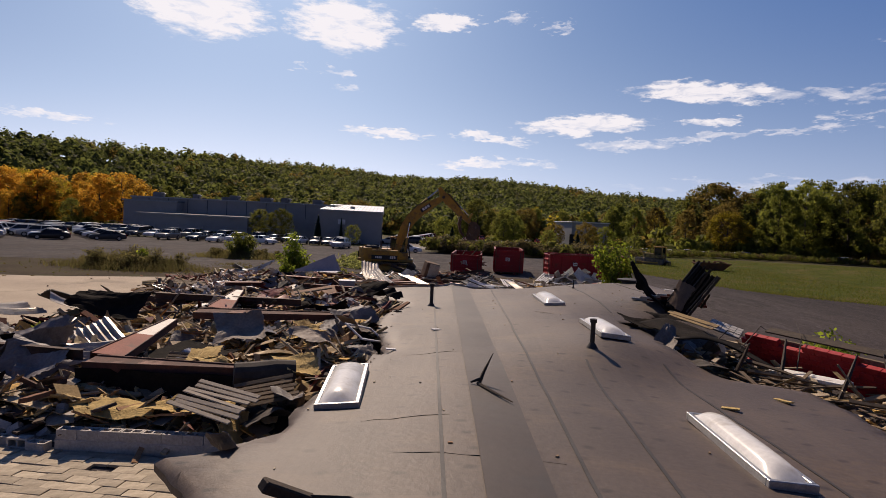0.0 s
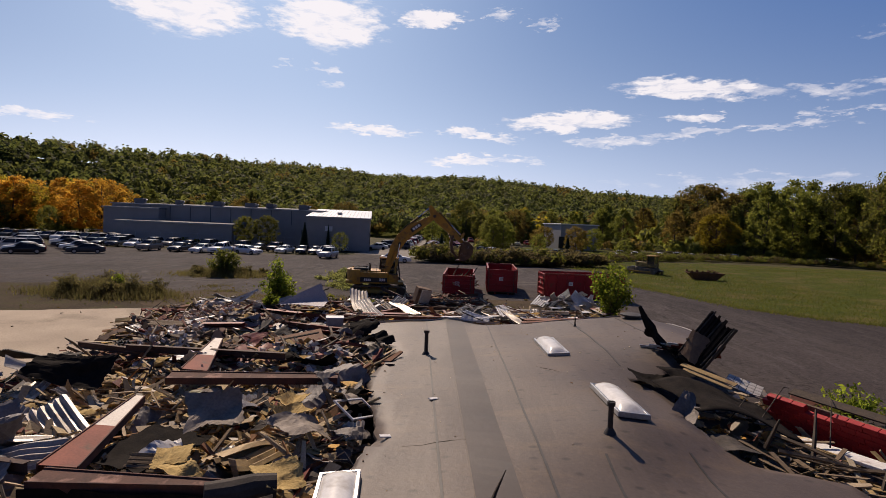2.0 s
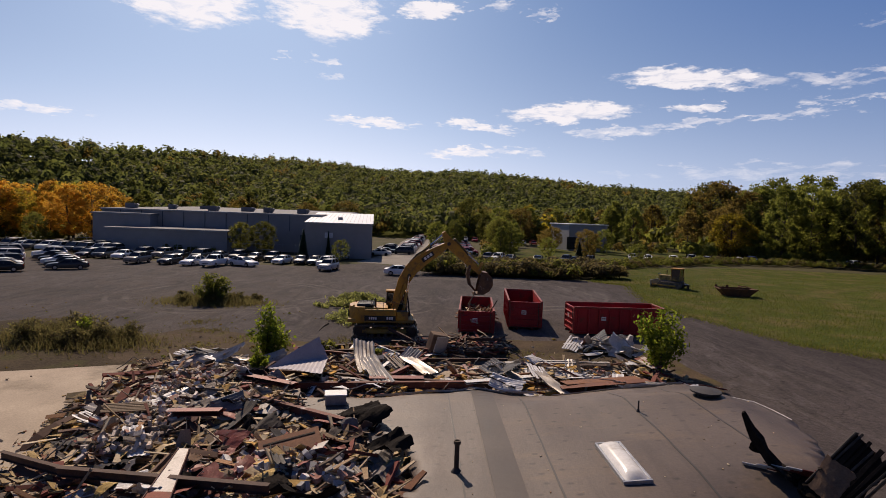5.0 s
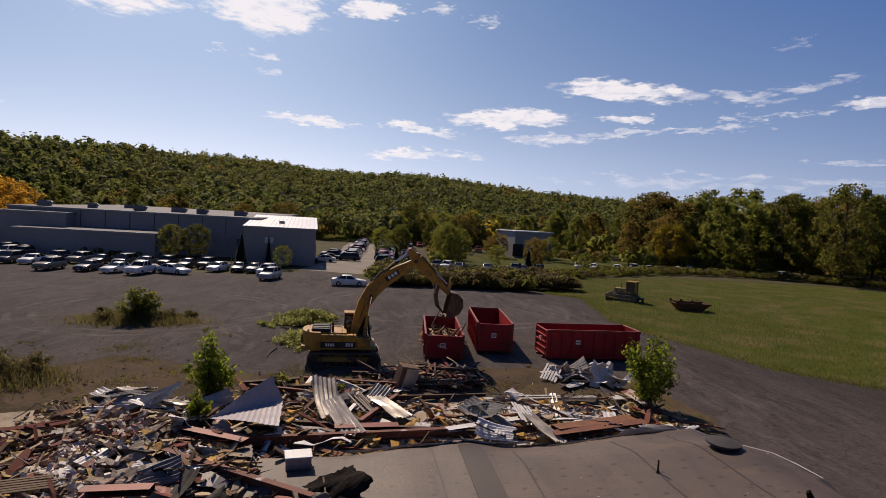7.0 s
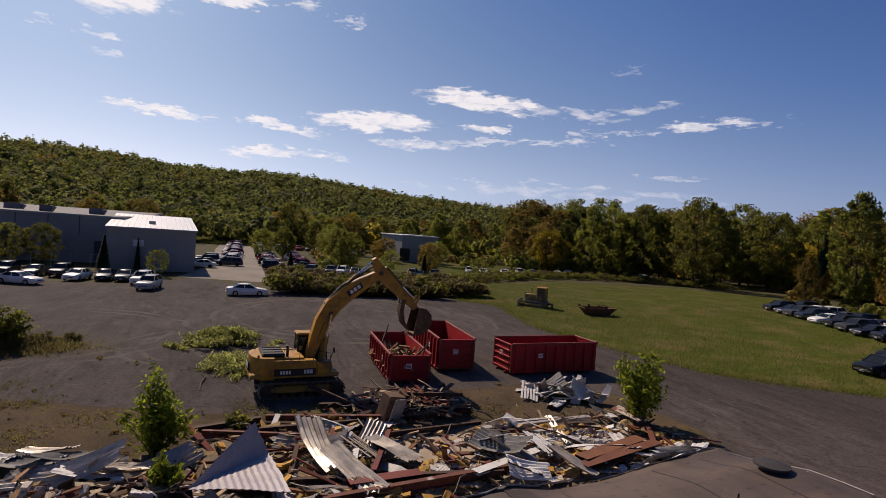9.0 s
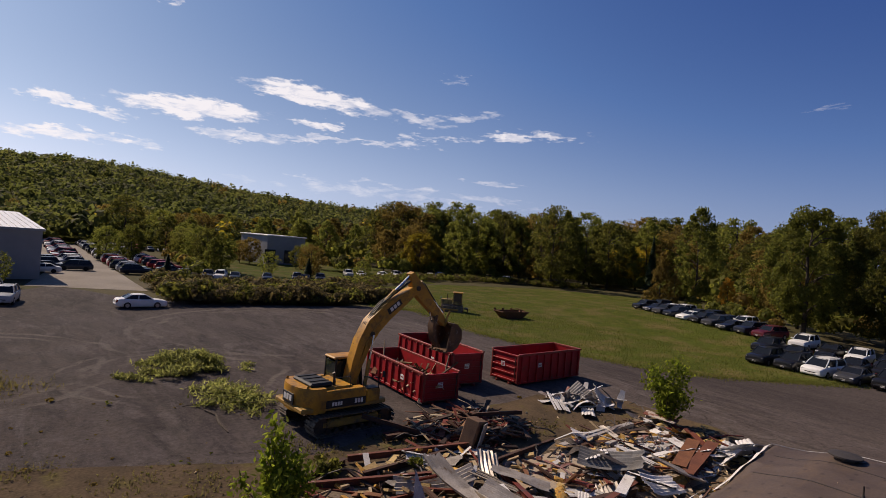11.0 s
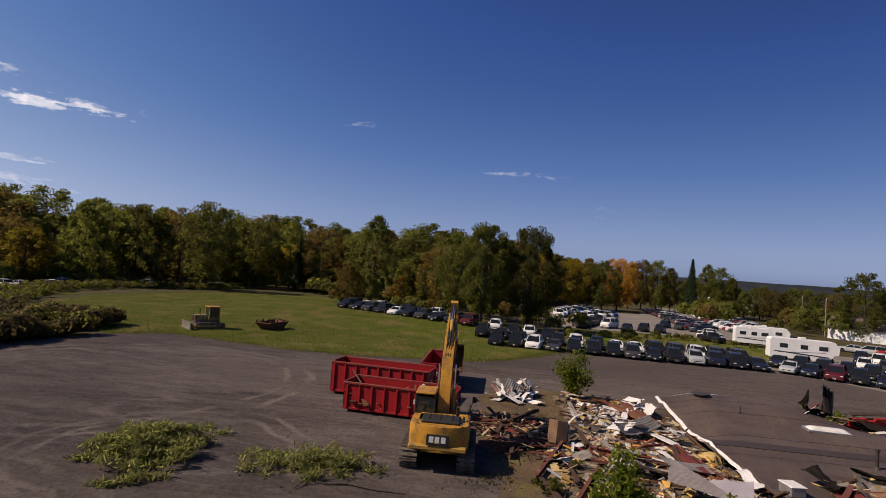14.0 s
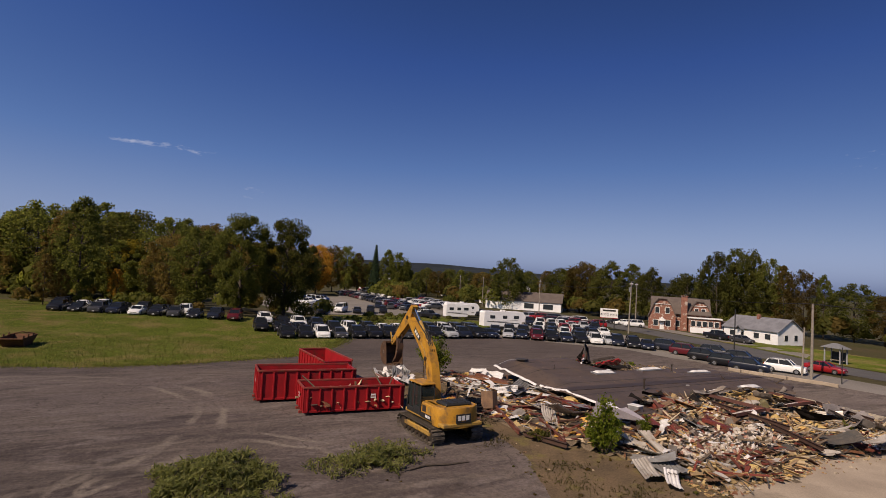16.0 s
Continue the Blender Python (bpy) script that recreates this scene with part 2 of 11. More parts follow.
def yard_mat():
    """Worn asphalt and dust: grey and brown patches, dusty streaks two ways, curved wheel ruts and grit."""
    m, nt, b = node_mat("yard_asphalt")
    pos = nt.nodes.new("ShaderNodeNewGeometry").outputs["Position"]

    def mapped(rz_, sx, sy):
        mp = nt.nodes.new("ShaderNodeMapping")
        mp.inputs["Rotation"].default_value = (0, 0, radians(rz_))
        mp.inputs["Scale"].default_value = (sx, sy, 1)
        nt.links.new(pos, mp.inputs["Vector"])
        return mp.outputs[0]

    def mth(op, x, y):
        n = nt.nodes.new("ShaderNodeMath")
        n.operation = op
        for i, v in enumerate((x, y)):
            if isinstance(v, (int, float)):
                n.inputs[i].default_value = v
            else:
                nt.links.new(v, n.inputs[i])
        return n.outputs[0]

    col = mixc(nt, ramp(nt, noise_tex(nt, pos, .11, 5), .38, .62), (.088, .068, .058), (.058, .045, .039))
    patch = ramp(nt, noise_tex(nt, pos, .06, 4), .27, .5)
    col = mixc(nt, mth("MULTIPLY", ramp(nt, noise_tex(nt, mapped(20, .05, .03), 1.0, 7, .6, .8), .45, .6), .55), col, (.135, .109, .092))
    for rz_, sx, sy, amt, c in ((28, .3, .07, .62, (.136, .108, .082)), (-4, .34, .09, .55, (.14, .112, .085)), (64, .32, .08, .5, (.128, .102, .078)), (36, .6, .16, .6, (.02, .017, .015))):
        st = ramp(nt, noise_tex(nt, mapped(rz_, sx, sy), 1.0, 8, .66, 1.4), .46, .68)
        col = mixc(nt, mth("MULTIPLY", mth("MULTIPLY", st, patch), amt), col, c)
    # wheel ruts round the brush heap
    sep = nt.nodes.new("ShaderNodeSeparateXYZ")
    nt.links.new(pos, sep.inputs[0])
    wob = mth("MULTIPLY", noise_tex(nt, pos, .35, 3), 1.6)
    for cx, cy, r0, r1, f in ((-8.3, 57.0, 5.4, 8.0, 2.6), (-22, 62, 9, 13, 2.2), (4, 70, 12, 16, 2.0)):
        dx, dy = mth("SUBTRACT", sep.outputs[0], cx), mth("SUBTRACT", sep.outputs[1], cy)
        d = mth("ADD", mth("SQRT", mth("ADD", mth("MULTIPLY", dx, dx), mth("MULTIPLY", dy, dy)), 0), wob)
        band = mth("MULTIPLY", ramp(nt, d, r0, r0 + .5), ramp(nt, d, r1, r1 - .5))
        rut = mth("MULTIPLY", ramp(nt, mth("SINE", mth("MULTIPLY", d, f * 2), 0), .2, .9), band)
        rut = mth("MULTIPLY", rut, ramp(nt, noise_tex(nt, pos, .25, 3), .4, .6))
        col = mixc(nt, mth("MULTIPLY", rut, .95), col, (.165, .135, .103))
    sw = ramp(nt, noise_tex(nt, mapped(48, .5, .16), 1.0, 9, .72, 2.2), .5, .66)
    col = mixc(nt, mth("MULTIPLY", mth("MULTIPLY", sw, ramp(nt, noise_tex(nt, pos, .075, 3), .36, .56)), .75), col, (.17, .14, .117))
    earthy = mth("MULTIPLY", ramp(nt, noise_tex(nt, pos, .8, 6, .7), .46, .62), ramp(nt, sep.outputs[0], -9.0, -19.0))
    col = mixc(nt, mth("MULTIPLY", earthy, .6), col, (.098, .07, .049))
    col = mixc(nt, mth("MULTIPLY", ramp(nt, sep.outputs[0], 15.0, 27.0), .6), col, (.052, .041, .035))
    peb = ramp(nt, noise_tex(nt, pos, 16, 3, .6), .62, .74)
    col = mixc(nt, mth("MULTIPLY", peb, .6), col, (.2, .17, .14))
    col = mixc(nt, mth("MULTIPLY", ramp(nt, noise_tex(nt, pos, 2.6, 5, .7), .58, .7), .6), col, (.028, .021, .017))
    grit = ramp(nt, noise_tex(nt, pos, 5, 6, .75), .32, .7)
    col = mixc(nt, grit, mixc(nt, 1.0, col, (.62, .62, .62), "MULTIPLY"), mixc(nt, 1.0, col, (1.25, 1.22, 1.18), "MULTIPLY"))
    vo = nt.nodes.new("ShaderNodeTexVoronoi")
    vo.feature, vo.voronoi_dimensions = "DISTANCE_TO_EDGE", "2D"
    vo.inputs["Scale"].default_value = .22
    nz = nt.nodes.new("ShaderNodeTexNoise")
    nz.inputs["Scale"].default_value, nz.inputs["Detail"].default_value = .6, 5
    nt.links.new(pos, nz.inputs["Vector"])
    sc = nt.nodes.new("ShaderNodeVectorMath")
    sc.operation = "MULTIPLY_ADD"
    nt.links.new(nz.outputs["Color"], sc.inputs[0])
    sc.inputs[1].default_value = (3, 3, 0)
    nt.links.new(pos, sc.inputs[2])
    nt.links.new(sc.outputs[0], vo.inputs["Vector"])
    col = mixc(nt, 1.0, col, (1.0, 1.04, 1.16), "MULTIPLY")
    crack = mth("MULTIPLY", ramp(nt, vo.outputs["Distance"], .012, .003), ramp(nt, noise_tex(nt, pos, .09, 3), .45, .6))
    col = mixc(nt, mth("MULTIPLY", crack, .6), col, (.02, .015, .012))
    nt.links.new(col, b.inputs["Base Color"])
    b.inputs["Roughness"].default_value = .92
    b.inputs["Specular IOR Level"].default_value = .1
    b.inputs["Diffuse Roughness"].default_value = .6
    bn = nt.nodes.new("ShaderNodeBump")
    bn.inputs["Strength"].default_value, bn.inputs["Distance"].default_value = .6, .06
    nt.links.new(mth("ADD", noise_tex(nt, pos, 9, 5, .7), noise_tex(nt, pos, 1.4, 5, .7)), bn.inputs["Height"])
    nt.links.new(bn.outputs[0], b.inputs["Normal"])
    return m


M["yard"] = yard_mat()
M["asphalt"] = surf("road_asphalt", (.11, .105, .1), (.09, .085, .08), .2, .9, fine=12, bump=.15, world_space=True)
M["gravel"] = surf("pale_gravel", (.24, .215, .185), (.18, .16, .135), .15, .95, fine=10, fine_amt=.3, bump=.2, world_space=True)
M["grass"] = surf("field_grass", (.108, .13, .02), (.078, .1, .014), .35, .95, spec=.05, fine=4, fine_amt=.55, bump=.8, bump_scale=5, third=(.19, .15, .055), third_scale=.22, third_cut=(.47, .66), world_space=True, dusty=.5)
M["concrete"] = surf("slab_concrete", (.42, .34, .25), (.33, .265, .195), .35, .9, fine=14, bump=.1, third=(.2, .16, .11), third_scale=.3, world_space=True)


def roof_mat():
    """Weathered membrane: brown and grey clouds, dark rows of fastener stains, long water marks and grit."""
    m, nt, b = node_mat("roof_membrane")
    pos = nt.nodes.new("ShaderNodeNewGeometry").outputs["Position"]

    def mapped(rz_, sx, sy):
        mp = nt.nodes.new("ShaderNodeMapping")
        mp.inputs["Rotation"].default_value = (0, 0, radians(rz_))
        mp.inputs["Scale"].default_value = (sx, sy, 1)
        nt.links.new(pos, mp.inputs["Vector"])
        return mp.outputs[0]

    def times(x, k):
        n = nt.nodes.new("ShaderNodeMath")
        n.operation = "MULTIPLY"
        nt.links.new(x, n.inputs[0])
        n.inputs[1].default_value = k
        return n.outputs[0]

    col = mixc(nt, ramp(nt, noise_tex(nt, pos, .35, 5), .36, .64), (.096, .071, .056), (.07, .052, .043))
    col = mixc(nt, times(ramp(nt, noise_tex(nt, mapped(2, 1.1, .16), 1.0, 6, .6, .6), .5, .7), .55), col, (.046, .034, .028))
    col = mixc(nt, times(ramp(nt, noise_tex(nt, mapped(-3, .3, .9), 1.0, 6, .65), .52, .68), .6), col, (.125, .086, .056))
    vo = nt.nodes.new("ShaderNodeTexVoronoi")
    vo.voronoi_dimensions = "2D"
    vo.inputs["Scale"].default_value, vo.inputs["Randomness"].default_value = 1.0, .55
    nt.links.new(mapped(2.5, .95, 1.45), vo.inputs["Vector"])
    spot_ = ramp(nt, vo.outputs["Distance"], .13, .05)
    gate = ramp(nt, noise_tex(nt, pos, .5, 3), .36, .5)
    n = nt.nodes.new("ShaderNodeMath")
    n.operation = "MULTIPLY"
    nt.links.new(spot_, n.inputs[0])
    nt.links.new(gate, n.inputs[1])
    col = mixc(nt, times(n.outputs[0], .75), col, (.03, .022, .018))
    col = mixc(nt, ramp(nt, noise_tex(nt, pos, 11, 4, .7), .3, .72), mixc(nt, 1.0, col, (.8, .8, .8), "MULTIPLY"), mixc(nt, 1.0, col, (1.12, 1.1, 1.08), "MULTIPLY"))
    nt.links.new(col, b.inputs["Base Color"])
    b.inputs["Roughness"].default_value, b.inputs["Specular IOR Level"].default_value = .6, .32
    bn = nt.nodes.new("ShaderNodeBump")
    bn.inputs["Strength"].default_value, bn.inputs["Distance"].default_value = .24, .05
    nt.links.new(noise_tex(nt, pos, 6, 5, .65), bn.inputs["Height"])
    nt.links.new(bn.outputs[0], b.inputs["Normal"])
    return m


M["roof"] = roof_mat()
M["dirt"] = surf("rubble_dirt", (.22, .165, .11), (.13, .1, .068), .9, .95, fine=12, fine_amt=.5, bump=.6, bump_scale=10, third=(.3, .2, .08), third_scale=1.3, third_cut=(.55, .7), world_space=True)
M["red"] = surf("container_red", (.34, .013, .017), (.25, .011, .014), .8, .5, fine=18, fine_amt=.2, bump=.06, third=(.11, .03, .018), third_scale=1.4, third_cut=(.58, .72))
M["wall_grey"] = surf("metal_wall_grey", (.31, .29, .275), (.26, .245, .235), .05, .6, fine=.8, fine_amt=.08, bump=0)
M["roof_white"] = surf("white_metal_roof", (.78, .78, .76), (.7, .7, .7), .1, .35, fine=2, fine_amt=.08, bump=0)
M["roof_grey"] = surf("flat_roof_grey", (.17, .17, .175), (.13, .13, .135), .1, .85, fine=2, fine_amt=.1, bump=0)
M["hill"] = surf("forest_floor", (.095, .098, .03), (.07, .075, .024), .02, 1, spec=0, fine=.2, fine_amt=.4, bump=0, world_space=True)
M["leaf_hill"] = leafmat("hillside_leaf", (.095, .105, .03), (.125, .132, .038), .1, .6)
M["leaf_hill_pale"] = leafmat("hillside_leaf_pale", (.115, .125, .036), (.16, .155, .046), .1, .6)
M["leaf_hill_dark"] = leafmat("hillside_leaf_dark", (.07, .082, .026), (.1, .11, .034), .1, .6)
# far ridge: the blue of distant haze is mixed into the base colour
M["ridge"] = surf("far_forest_hazed", (.036, .044, .05), (.03, .036, .043), .004, 1, spec=0, fine=.02, fine_amt=.3, bump=0, world_space=True)
M["leaf_dark"] = leafmat("leaf_dark_green", (.075, .08, .018), (.14, .13, .028))
M["leaf_mid"] = leafmat("leaf_green", (.1, .112, .022), (.17, .168, .034))
M["leaf_yellow"] = leafmat("leaf_yellow", (.22, .18, .02), (.34, .24, .025))
M["leaf_orange"] = leafmat("leaf_orange", (.42, .2, .025), (.55, .33, .05))
M["leaf_lime"] = leafmat("leaf_lime", (.1, .14, .014), (.26, .29, .035))
M["leaf_rust"] = leafmat("leaf_rust", (.13, .092, .026), (.18, .125, .032))
M["bark"] = surf("bark", (.09, .07, .055), (.05, .04, .03), 6, .9, bump=.5)

# ---- building helpers ----
class MB:
    """Collects vertices and faces of one mesh."""

    def __init__(self):
        self.v, self.f, self.m = [], [], []
        self.tr = None

    def add(self, verts, faces, mi=0):
        o = len(self.v)
        if self.tr is not None:
            verts = [tuple(self.tr @ Vector(p)) for p in verts]
        self.v.extend(tuple(p) for p in verts)
        self.f.extend(tuple(i + o for i in f) for f in faces)
        self.m.extend([mi] * len(faces))
        return self

    def box(self, c, s, rot=None, mi=0, bev=0.0):
        hx, hy, hz = s[0] / 2, s[1] / 2, s[2] / 2
        if bev <= 0:
            vs = [(x, y, z) for x in (-hx, hx) for y in (-hy, hy) for z in (-hz, hz)]
            fs = [(0, 1, 3, 2), (4, 6, 7, 5), (0, 4, 5, 1), (2, 3, 7, 6), (0, 2, 6, 4), (1, 5, 7, 3)]
        else:
            b = min(bev, hx * .9, hy * .9, hz * .9)
            vs, fs, idx = [], [], {}
            for sx in (-1, 1):
                for sy in (-1, 1):
                    for sz in (-1, 1):
                        for ax in range(3):
                            p = [sx * (hx - b), sy * (hy - b), sz * (hz - b)]
                            p[ax] = (sx * hx, sy * hy, sz * hz)[ax]
                            idx[sx, sy, sz, ax] = len(vs)
                            vs.append(tuple(p))
            for ax in range(3):
                o1, o2 = [a for a in range(3) if a != ax]
                for sg in (-1, 1):
                    q = []
                    for d1, d2 in ((-1, -1), (1, -1), (1, 1), (-1, 1)):
                        k = [0, 0, 0]
                        k[ax], k[o1], k[o2] = sg, d1, d2
                        q.append(idx[(*k, ax)])
                    fs.append(tuple(q))
                for d1 in (-1, 1):
                    for d2 in (-1, 1):
                        q = []
                        for sg, a in ((-1, o1), (1, o1), (1, o2), (-1, o2)):
                            k = [0, 0, 0]
                            k[ax], k[o1], k[o2] = sg, d1, d2
                            q.append(idx[(*k, a)])
                        fs.append(tuple(q))
            for sx in (-1, 1):
                for sy in (-1, 1):
                    for sz in (-1, 1):
                        fs.append(tuple(idx[sx, sy, sz, a] for a in range(3)))
        mt = Matrix.Translation(c)
        if rot is not None:
            mt = mt @ (rot if isinstance(rot, Matrix) else Euler([radians(a) for a in rot]).to_matrix().to_4x4())
        return self.add([tuple(mt @ Vector(p)) for p in vs], fs, mi)

    def tube(self, pts, r, n=8, mi=0, cap=True):
        """A round bar through pts; r a number or one per point."""
        pts = [Vector(p) for p in pts]
        rs = r if isinstance(r, (list, tuple)) else [r] * len(pts)
        vs, fs = [], []
        for i, p in enumerate(pts):
            d = (pts[min(i + 1, len(pts) - 1)] - pts[max(i - 1, 0)]).normalized()
            u = d.cross(Vector((0, 0, 1)) if abs(d.z) < .95 else Vector((1, 0, 0))).normalized()
            w = d.cross(u)
            for k in range(n):
                a = 2 * math.pi * k / n
                vs.append(tuple(p + (u * math.cos(a) + w * math.sin(a)) * rs[i]))
        for i in range(len(pts) - 1):
            for k in range(n):
                fs.append((i * n + k, i * n + (k + 1) % n, (i + 1) * n + (k + 1) % n, (i + 1) * n + k))
        if cap:
            fs.append(tuple(range(n))[::-1])
            fs.append(tuple((len(pts) - 1) * n + k for k in range(n)))
        return self.add(vs, fs, mi)

    def prism(self, outline, y0, y1, mi=0):
        """An outline in x, z, drawn out from y0 to y1."""
        n = len(outline)
        vs = [(x, y0, z) for x, z in outline] + [(x, y1, z) for x, z in outline]
        fs = [tuple(range(n)), tuple(range(2 * n - 1, n - 1, -1))] + [((i + 1) % n, i, n + i, n + (i + 1) % n) for i in range(n)]
        return self.add(vs, fs, mi)

    def loft(self, rings, closed=True, caps=True, mi=0):
        n = len(rings[0])
        vs = [p for r in rings for p in r]
        fs = []
        for i in range(len(rings) - 1):
            for k in range(n if closed else n - 1):
                fs.append((i * n + k, i * n + (k + 1) % n, (i + 1) * n + (k + 1) % n, (i + 1) * n + k))
        if caps:
            fs += [tuple(range(n))[::-1], tuple((len(rings) - 1) * n + k for k in range(n))]
        return self.add(vs, fs, mi)

    def mesh(self, name, mats, smooth=False, fix=True):
        me = bpy.data.meshes.new(name)
        me.from_pydata(self.v, [], self.f)
        for m in (mats if isinstance(mats, (list, tuple)) else [mats]):
            me.materials.append(m)
        if any(self.m):
            me.polygons.foreach_set("material_index", self.m)
        if fix:
            bm = bmesh.new()
            bm.from_mesh(me)
            bmesh.ops.recalc_face_normals(bm, faces=bm.faces)
            bm.to_mesh(me)
            bm.free()
        if smooth:
            me.polygons.foreach_set("use_smooth", [True] * len(me.polygons))
            if smooth != "all":
                me.set_sharp_from_angle(angle=radians(35))
        me.update()
        return me


def part(name, mb, mats, parent=None, label="", smooth=False, fix=True):
    ob = new(name, mb.mesh(name, mats, smooth, fix) if isinstance(mb, MB) else mb)
    if parent is not None:
        ob.parent = parent
    return tagged(ob, label) if label else ob


def thing(name, m, label, category, group="", kind=""):
    ob = new(name)
    ob.empty_display_size = .2
    ob.matrix_world = m
    return tagged(ob, label, category, group, kind)


def fast_mesh(name, verts, faces, mats, smooth=False):
    """Mesh from numpy arrays: verts n x 3, faces m x k."""
    me = bpy.data.meshes.new(name)
    verts, faces = np.asarray(verts, np.float32), np.asarray(faces, np.int32)
    k = faces.shape[1]
    me.vertices.add(len(verts))
    me.vertices.foreach_set("co", verts.ravel())
    me.loops.add(faces.size)
    me.loops.foreach_set("vertex_index", faces.ravel())
    me.polygons.add(len(faces))
    me.polygons.foreach_set("loop_start", np.arange(0, faces.size, k, dtype=np.int32))
    for m in (mats if isinstance(mats, (list, tuple)) else [mats]):
        me.materials.append(m)
    me.update(calc_edges=True)
    me.validate()
    me.polygons.foreach_set("use_smooth", [bool(smooth)] * len(me.polygons))
    return me


def sstep(a, b, x):
    t = min(1, max(0, (x - a) / (b - a)))
    return t * t * (3 - 2 * t)


def gz(x, y):
    """Height of the ground."""
    z = -.45 + .43 * math.exp(-((x - 7) ** 2 + (y - 48) ** 2) / 300) + .3 * math.exp(-((x - 29) ** 2 + (y - 80) ** 2) / 500)
    z -= .35 * (1 - sstep(18, 34, y)) * (1 - sstep(14, 30, abs(x)))
    z += 1.05 * sstep(44, 58, x) * sstep(38, 50, y) * (1 - sstep(76, 104, x)) * (1 - sstep(84, 104, y))
    d = math.hypot(x, y)
    if d < 140:
        z += .05 * noise.noise(Vector((x * .09, y * .09, 0)))
    return z


def inside(poly, x, y):
    c, n = False, len(poly)
    for i in range(n):
        x1, y1 = poly[i]
        x2, y2 = poly[i - 1]
        if (y1 > y) != (y2 > y) and x < (x2 - x1) * (y - y1) / (y2 - y1) + x1:
            c = not c
    return c


def sheet(name, poly, step, lift, mat, label, category, wob=0.0):
    """A sheet that lies on the ground within a plan outline."""
    bm = bmesh.new()
    n = len(poly)
    pts = []
    for i in range(n):
        a, b = Vector(poly[i]), Vector(poly[(i + 1) % n])
        k = max(1, int((b - a).length / step))
        for j in range(k):
            p = a.lerp(b, j / k)
            if wob:
                p = p + Vector((noise.noise(Vector((p.x * .21, p.y * .21, 1.7))), noise.noise(Vector((p.x * .21, p.y * .21, 7.3))))) * wob
            pts.append(p)
    vs = [bm.verts.new((p.x, p.y, 0)) for p in pts]
    bm.faces.new(vs)
    xs, ys = [p.x for p in pts], [p.y for p in pts]
    for ax, lo, hi in ((0, min(xs), max(xs)), (1, min(ys), max(ys))):
        c = lo + step
        while c < hi:
            co, no = [0, 0, 0], [0, 0, 0]
            co[ax], no[ax] = c, 1
            bmesh.ops.bisect_plane(bm, geom=bm.verts[:] + bm.edges[:] + bm.faces[:], plane_co=co, plane_no=no)
            c += step
    for v in bm.verts:
        v.co.z = gz(v.co.x, v.co.y) + (lift if not v.is_boundary else min(lift, .016))
    bmesh.ops.recalc_face_normals(bm, faces=bm.faces)
    if sum(f.normal.z for f in bm.faces) < 0:
        bmesh.ops.reverse_faces(bm, faces=bm.faces)
    me = bpy.data.meshes.new(name)
    bm.to_mesh(me)
    bm.free()
    me.materials.append(mat)
    return tagged(new(name, me), label, category, kind="structure")

# ---- ground, yard, field ----
def build_ground():
    R = [0, 6, 12, 18, 24, 30, 36, 42, 48, 54, 60, 66, 72, 78, 84, 90, 100, 115, 140, 180, 250, 400, 800, 1600, 3200, 4500]
    n = 96
    vs = [(0, 40, gz(0, 40) - .02)]
    for r in R[1:]:
        for k in range(n):
            a = 2 * math.pi * k / n
            x, y = r * math.sin(a), 40 + r * math.cos(a)
            vs.append((x, y, gz(x, y) - .02))
    fs = [(0, 1 + (k + 1) % n, 1 + k) for k in range(n)]
    mb = MB()
    mb.add(vs, fs)
    for i in range(len(R) - 2):
        for k in range(n):
            a, b = 1 + i * n, 1 + (i + 1) * n
            mb.f.append((a + k, a + (k + 1) % n, b + (k + 1) % n, b + k))
            mb.m.append(0)
    ob = part("ground", mb, M["ground"], smooth="all")
    tagged(ob, "rough earth and weeds reaching to the horizon", "ground", kind="structure")


build_ground()
YARD = [(-75, 92), (-22, 93), (-14, 104), (-6, 92), (8, 86), (20, 84.5), (24, 80), (21.5, 66), (22, 58), (26, 47), (30, 44), (46, 49), (46, 8), (42, 4), (30, -4), (14, -9), (-10, -11), (-45, -10), (-75, 10)]
sheet("pavement_yard", YARD, 4, .012, M["yard"], "dark worn asphalt yard with pale tyre tracks and dust", "pavement", .8)
FIELD = [(20, 84.5), (24, 80), (21.5, 66), (22, 58), (26, 47), (30, 43.5), (36, 40), (40.5, 37.6), (47, 36), (52, 36), (60, 44), (64, 52), (78, 66), (100, 82), (112, 100), (90, 118), (60, 122), (36, 112), (24, 96)]
sheet("ground_grass_field", FIELD, 4, .1, M["grass"], "mown green grass field beside the yard", "grass", .6)
STRIP = [(12, 122), (60, 124), (66, 150), (74, 182), (30, 186), (14, 150)]
sheet("ground_grass_strip", STRIP, 6, .02, M["grass"], "green grass strip between the far trees", "grass", .6)
EARTH = [(-12, 36), (-16, 34), (-22, 33.5), (-34, 30), (-44, 28), (-48, 38), (-38, 44), (-29, 47), (-23, 44), (-18, 42), (-14, 43.5), (-9, 43), (-8, 40)]
M["earth"] = surf("dry_weedy_earth", (.112, .082, .048), (.075, .056, .034), .35, .95, spec=.05, dusty=.4, fine=7, fine_amt=.45, bump=.5, bump_scale=7, third=(.1, .088, .035), third_scale=.5, third_cut=(.5, .66), world_space=True)
sheet("ground_earth", EARTH, 3, .017, M["earth"], "dry brown weedy earth between slab and yard", "earth", 2.2)
SLAB = [(-14, 33.5), (-17, 36), (-22, 34), (-34, 31), (-36, 18), (-22, 10), (-14, 16)]
sheet("pavement_slab", SLAB, 3, .03, M["concrete"], "bare pale concrete floor slab, stained brown", "concrete slab", .3)

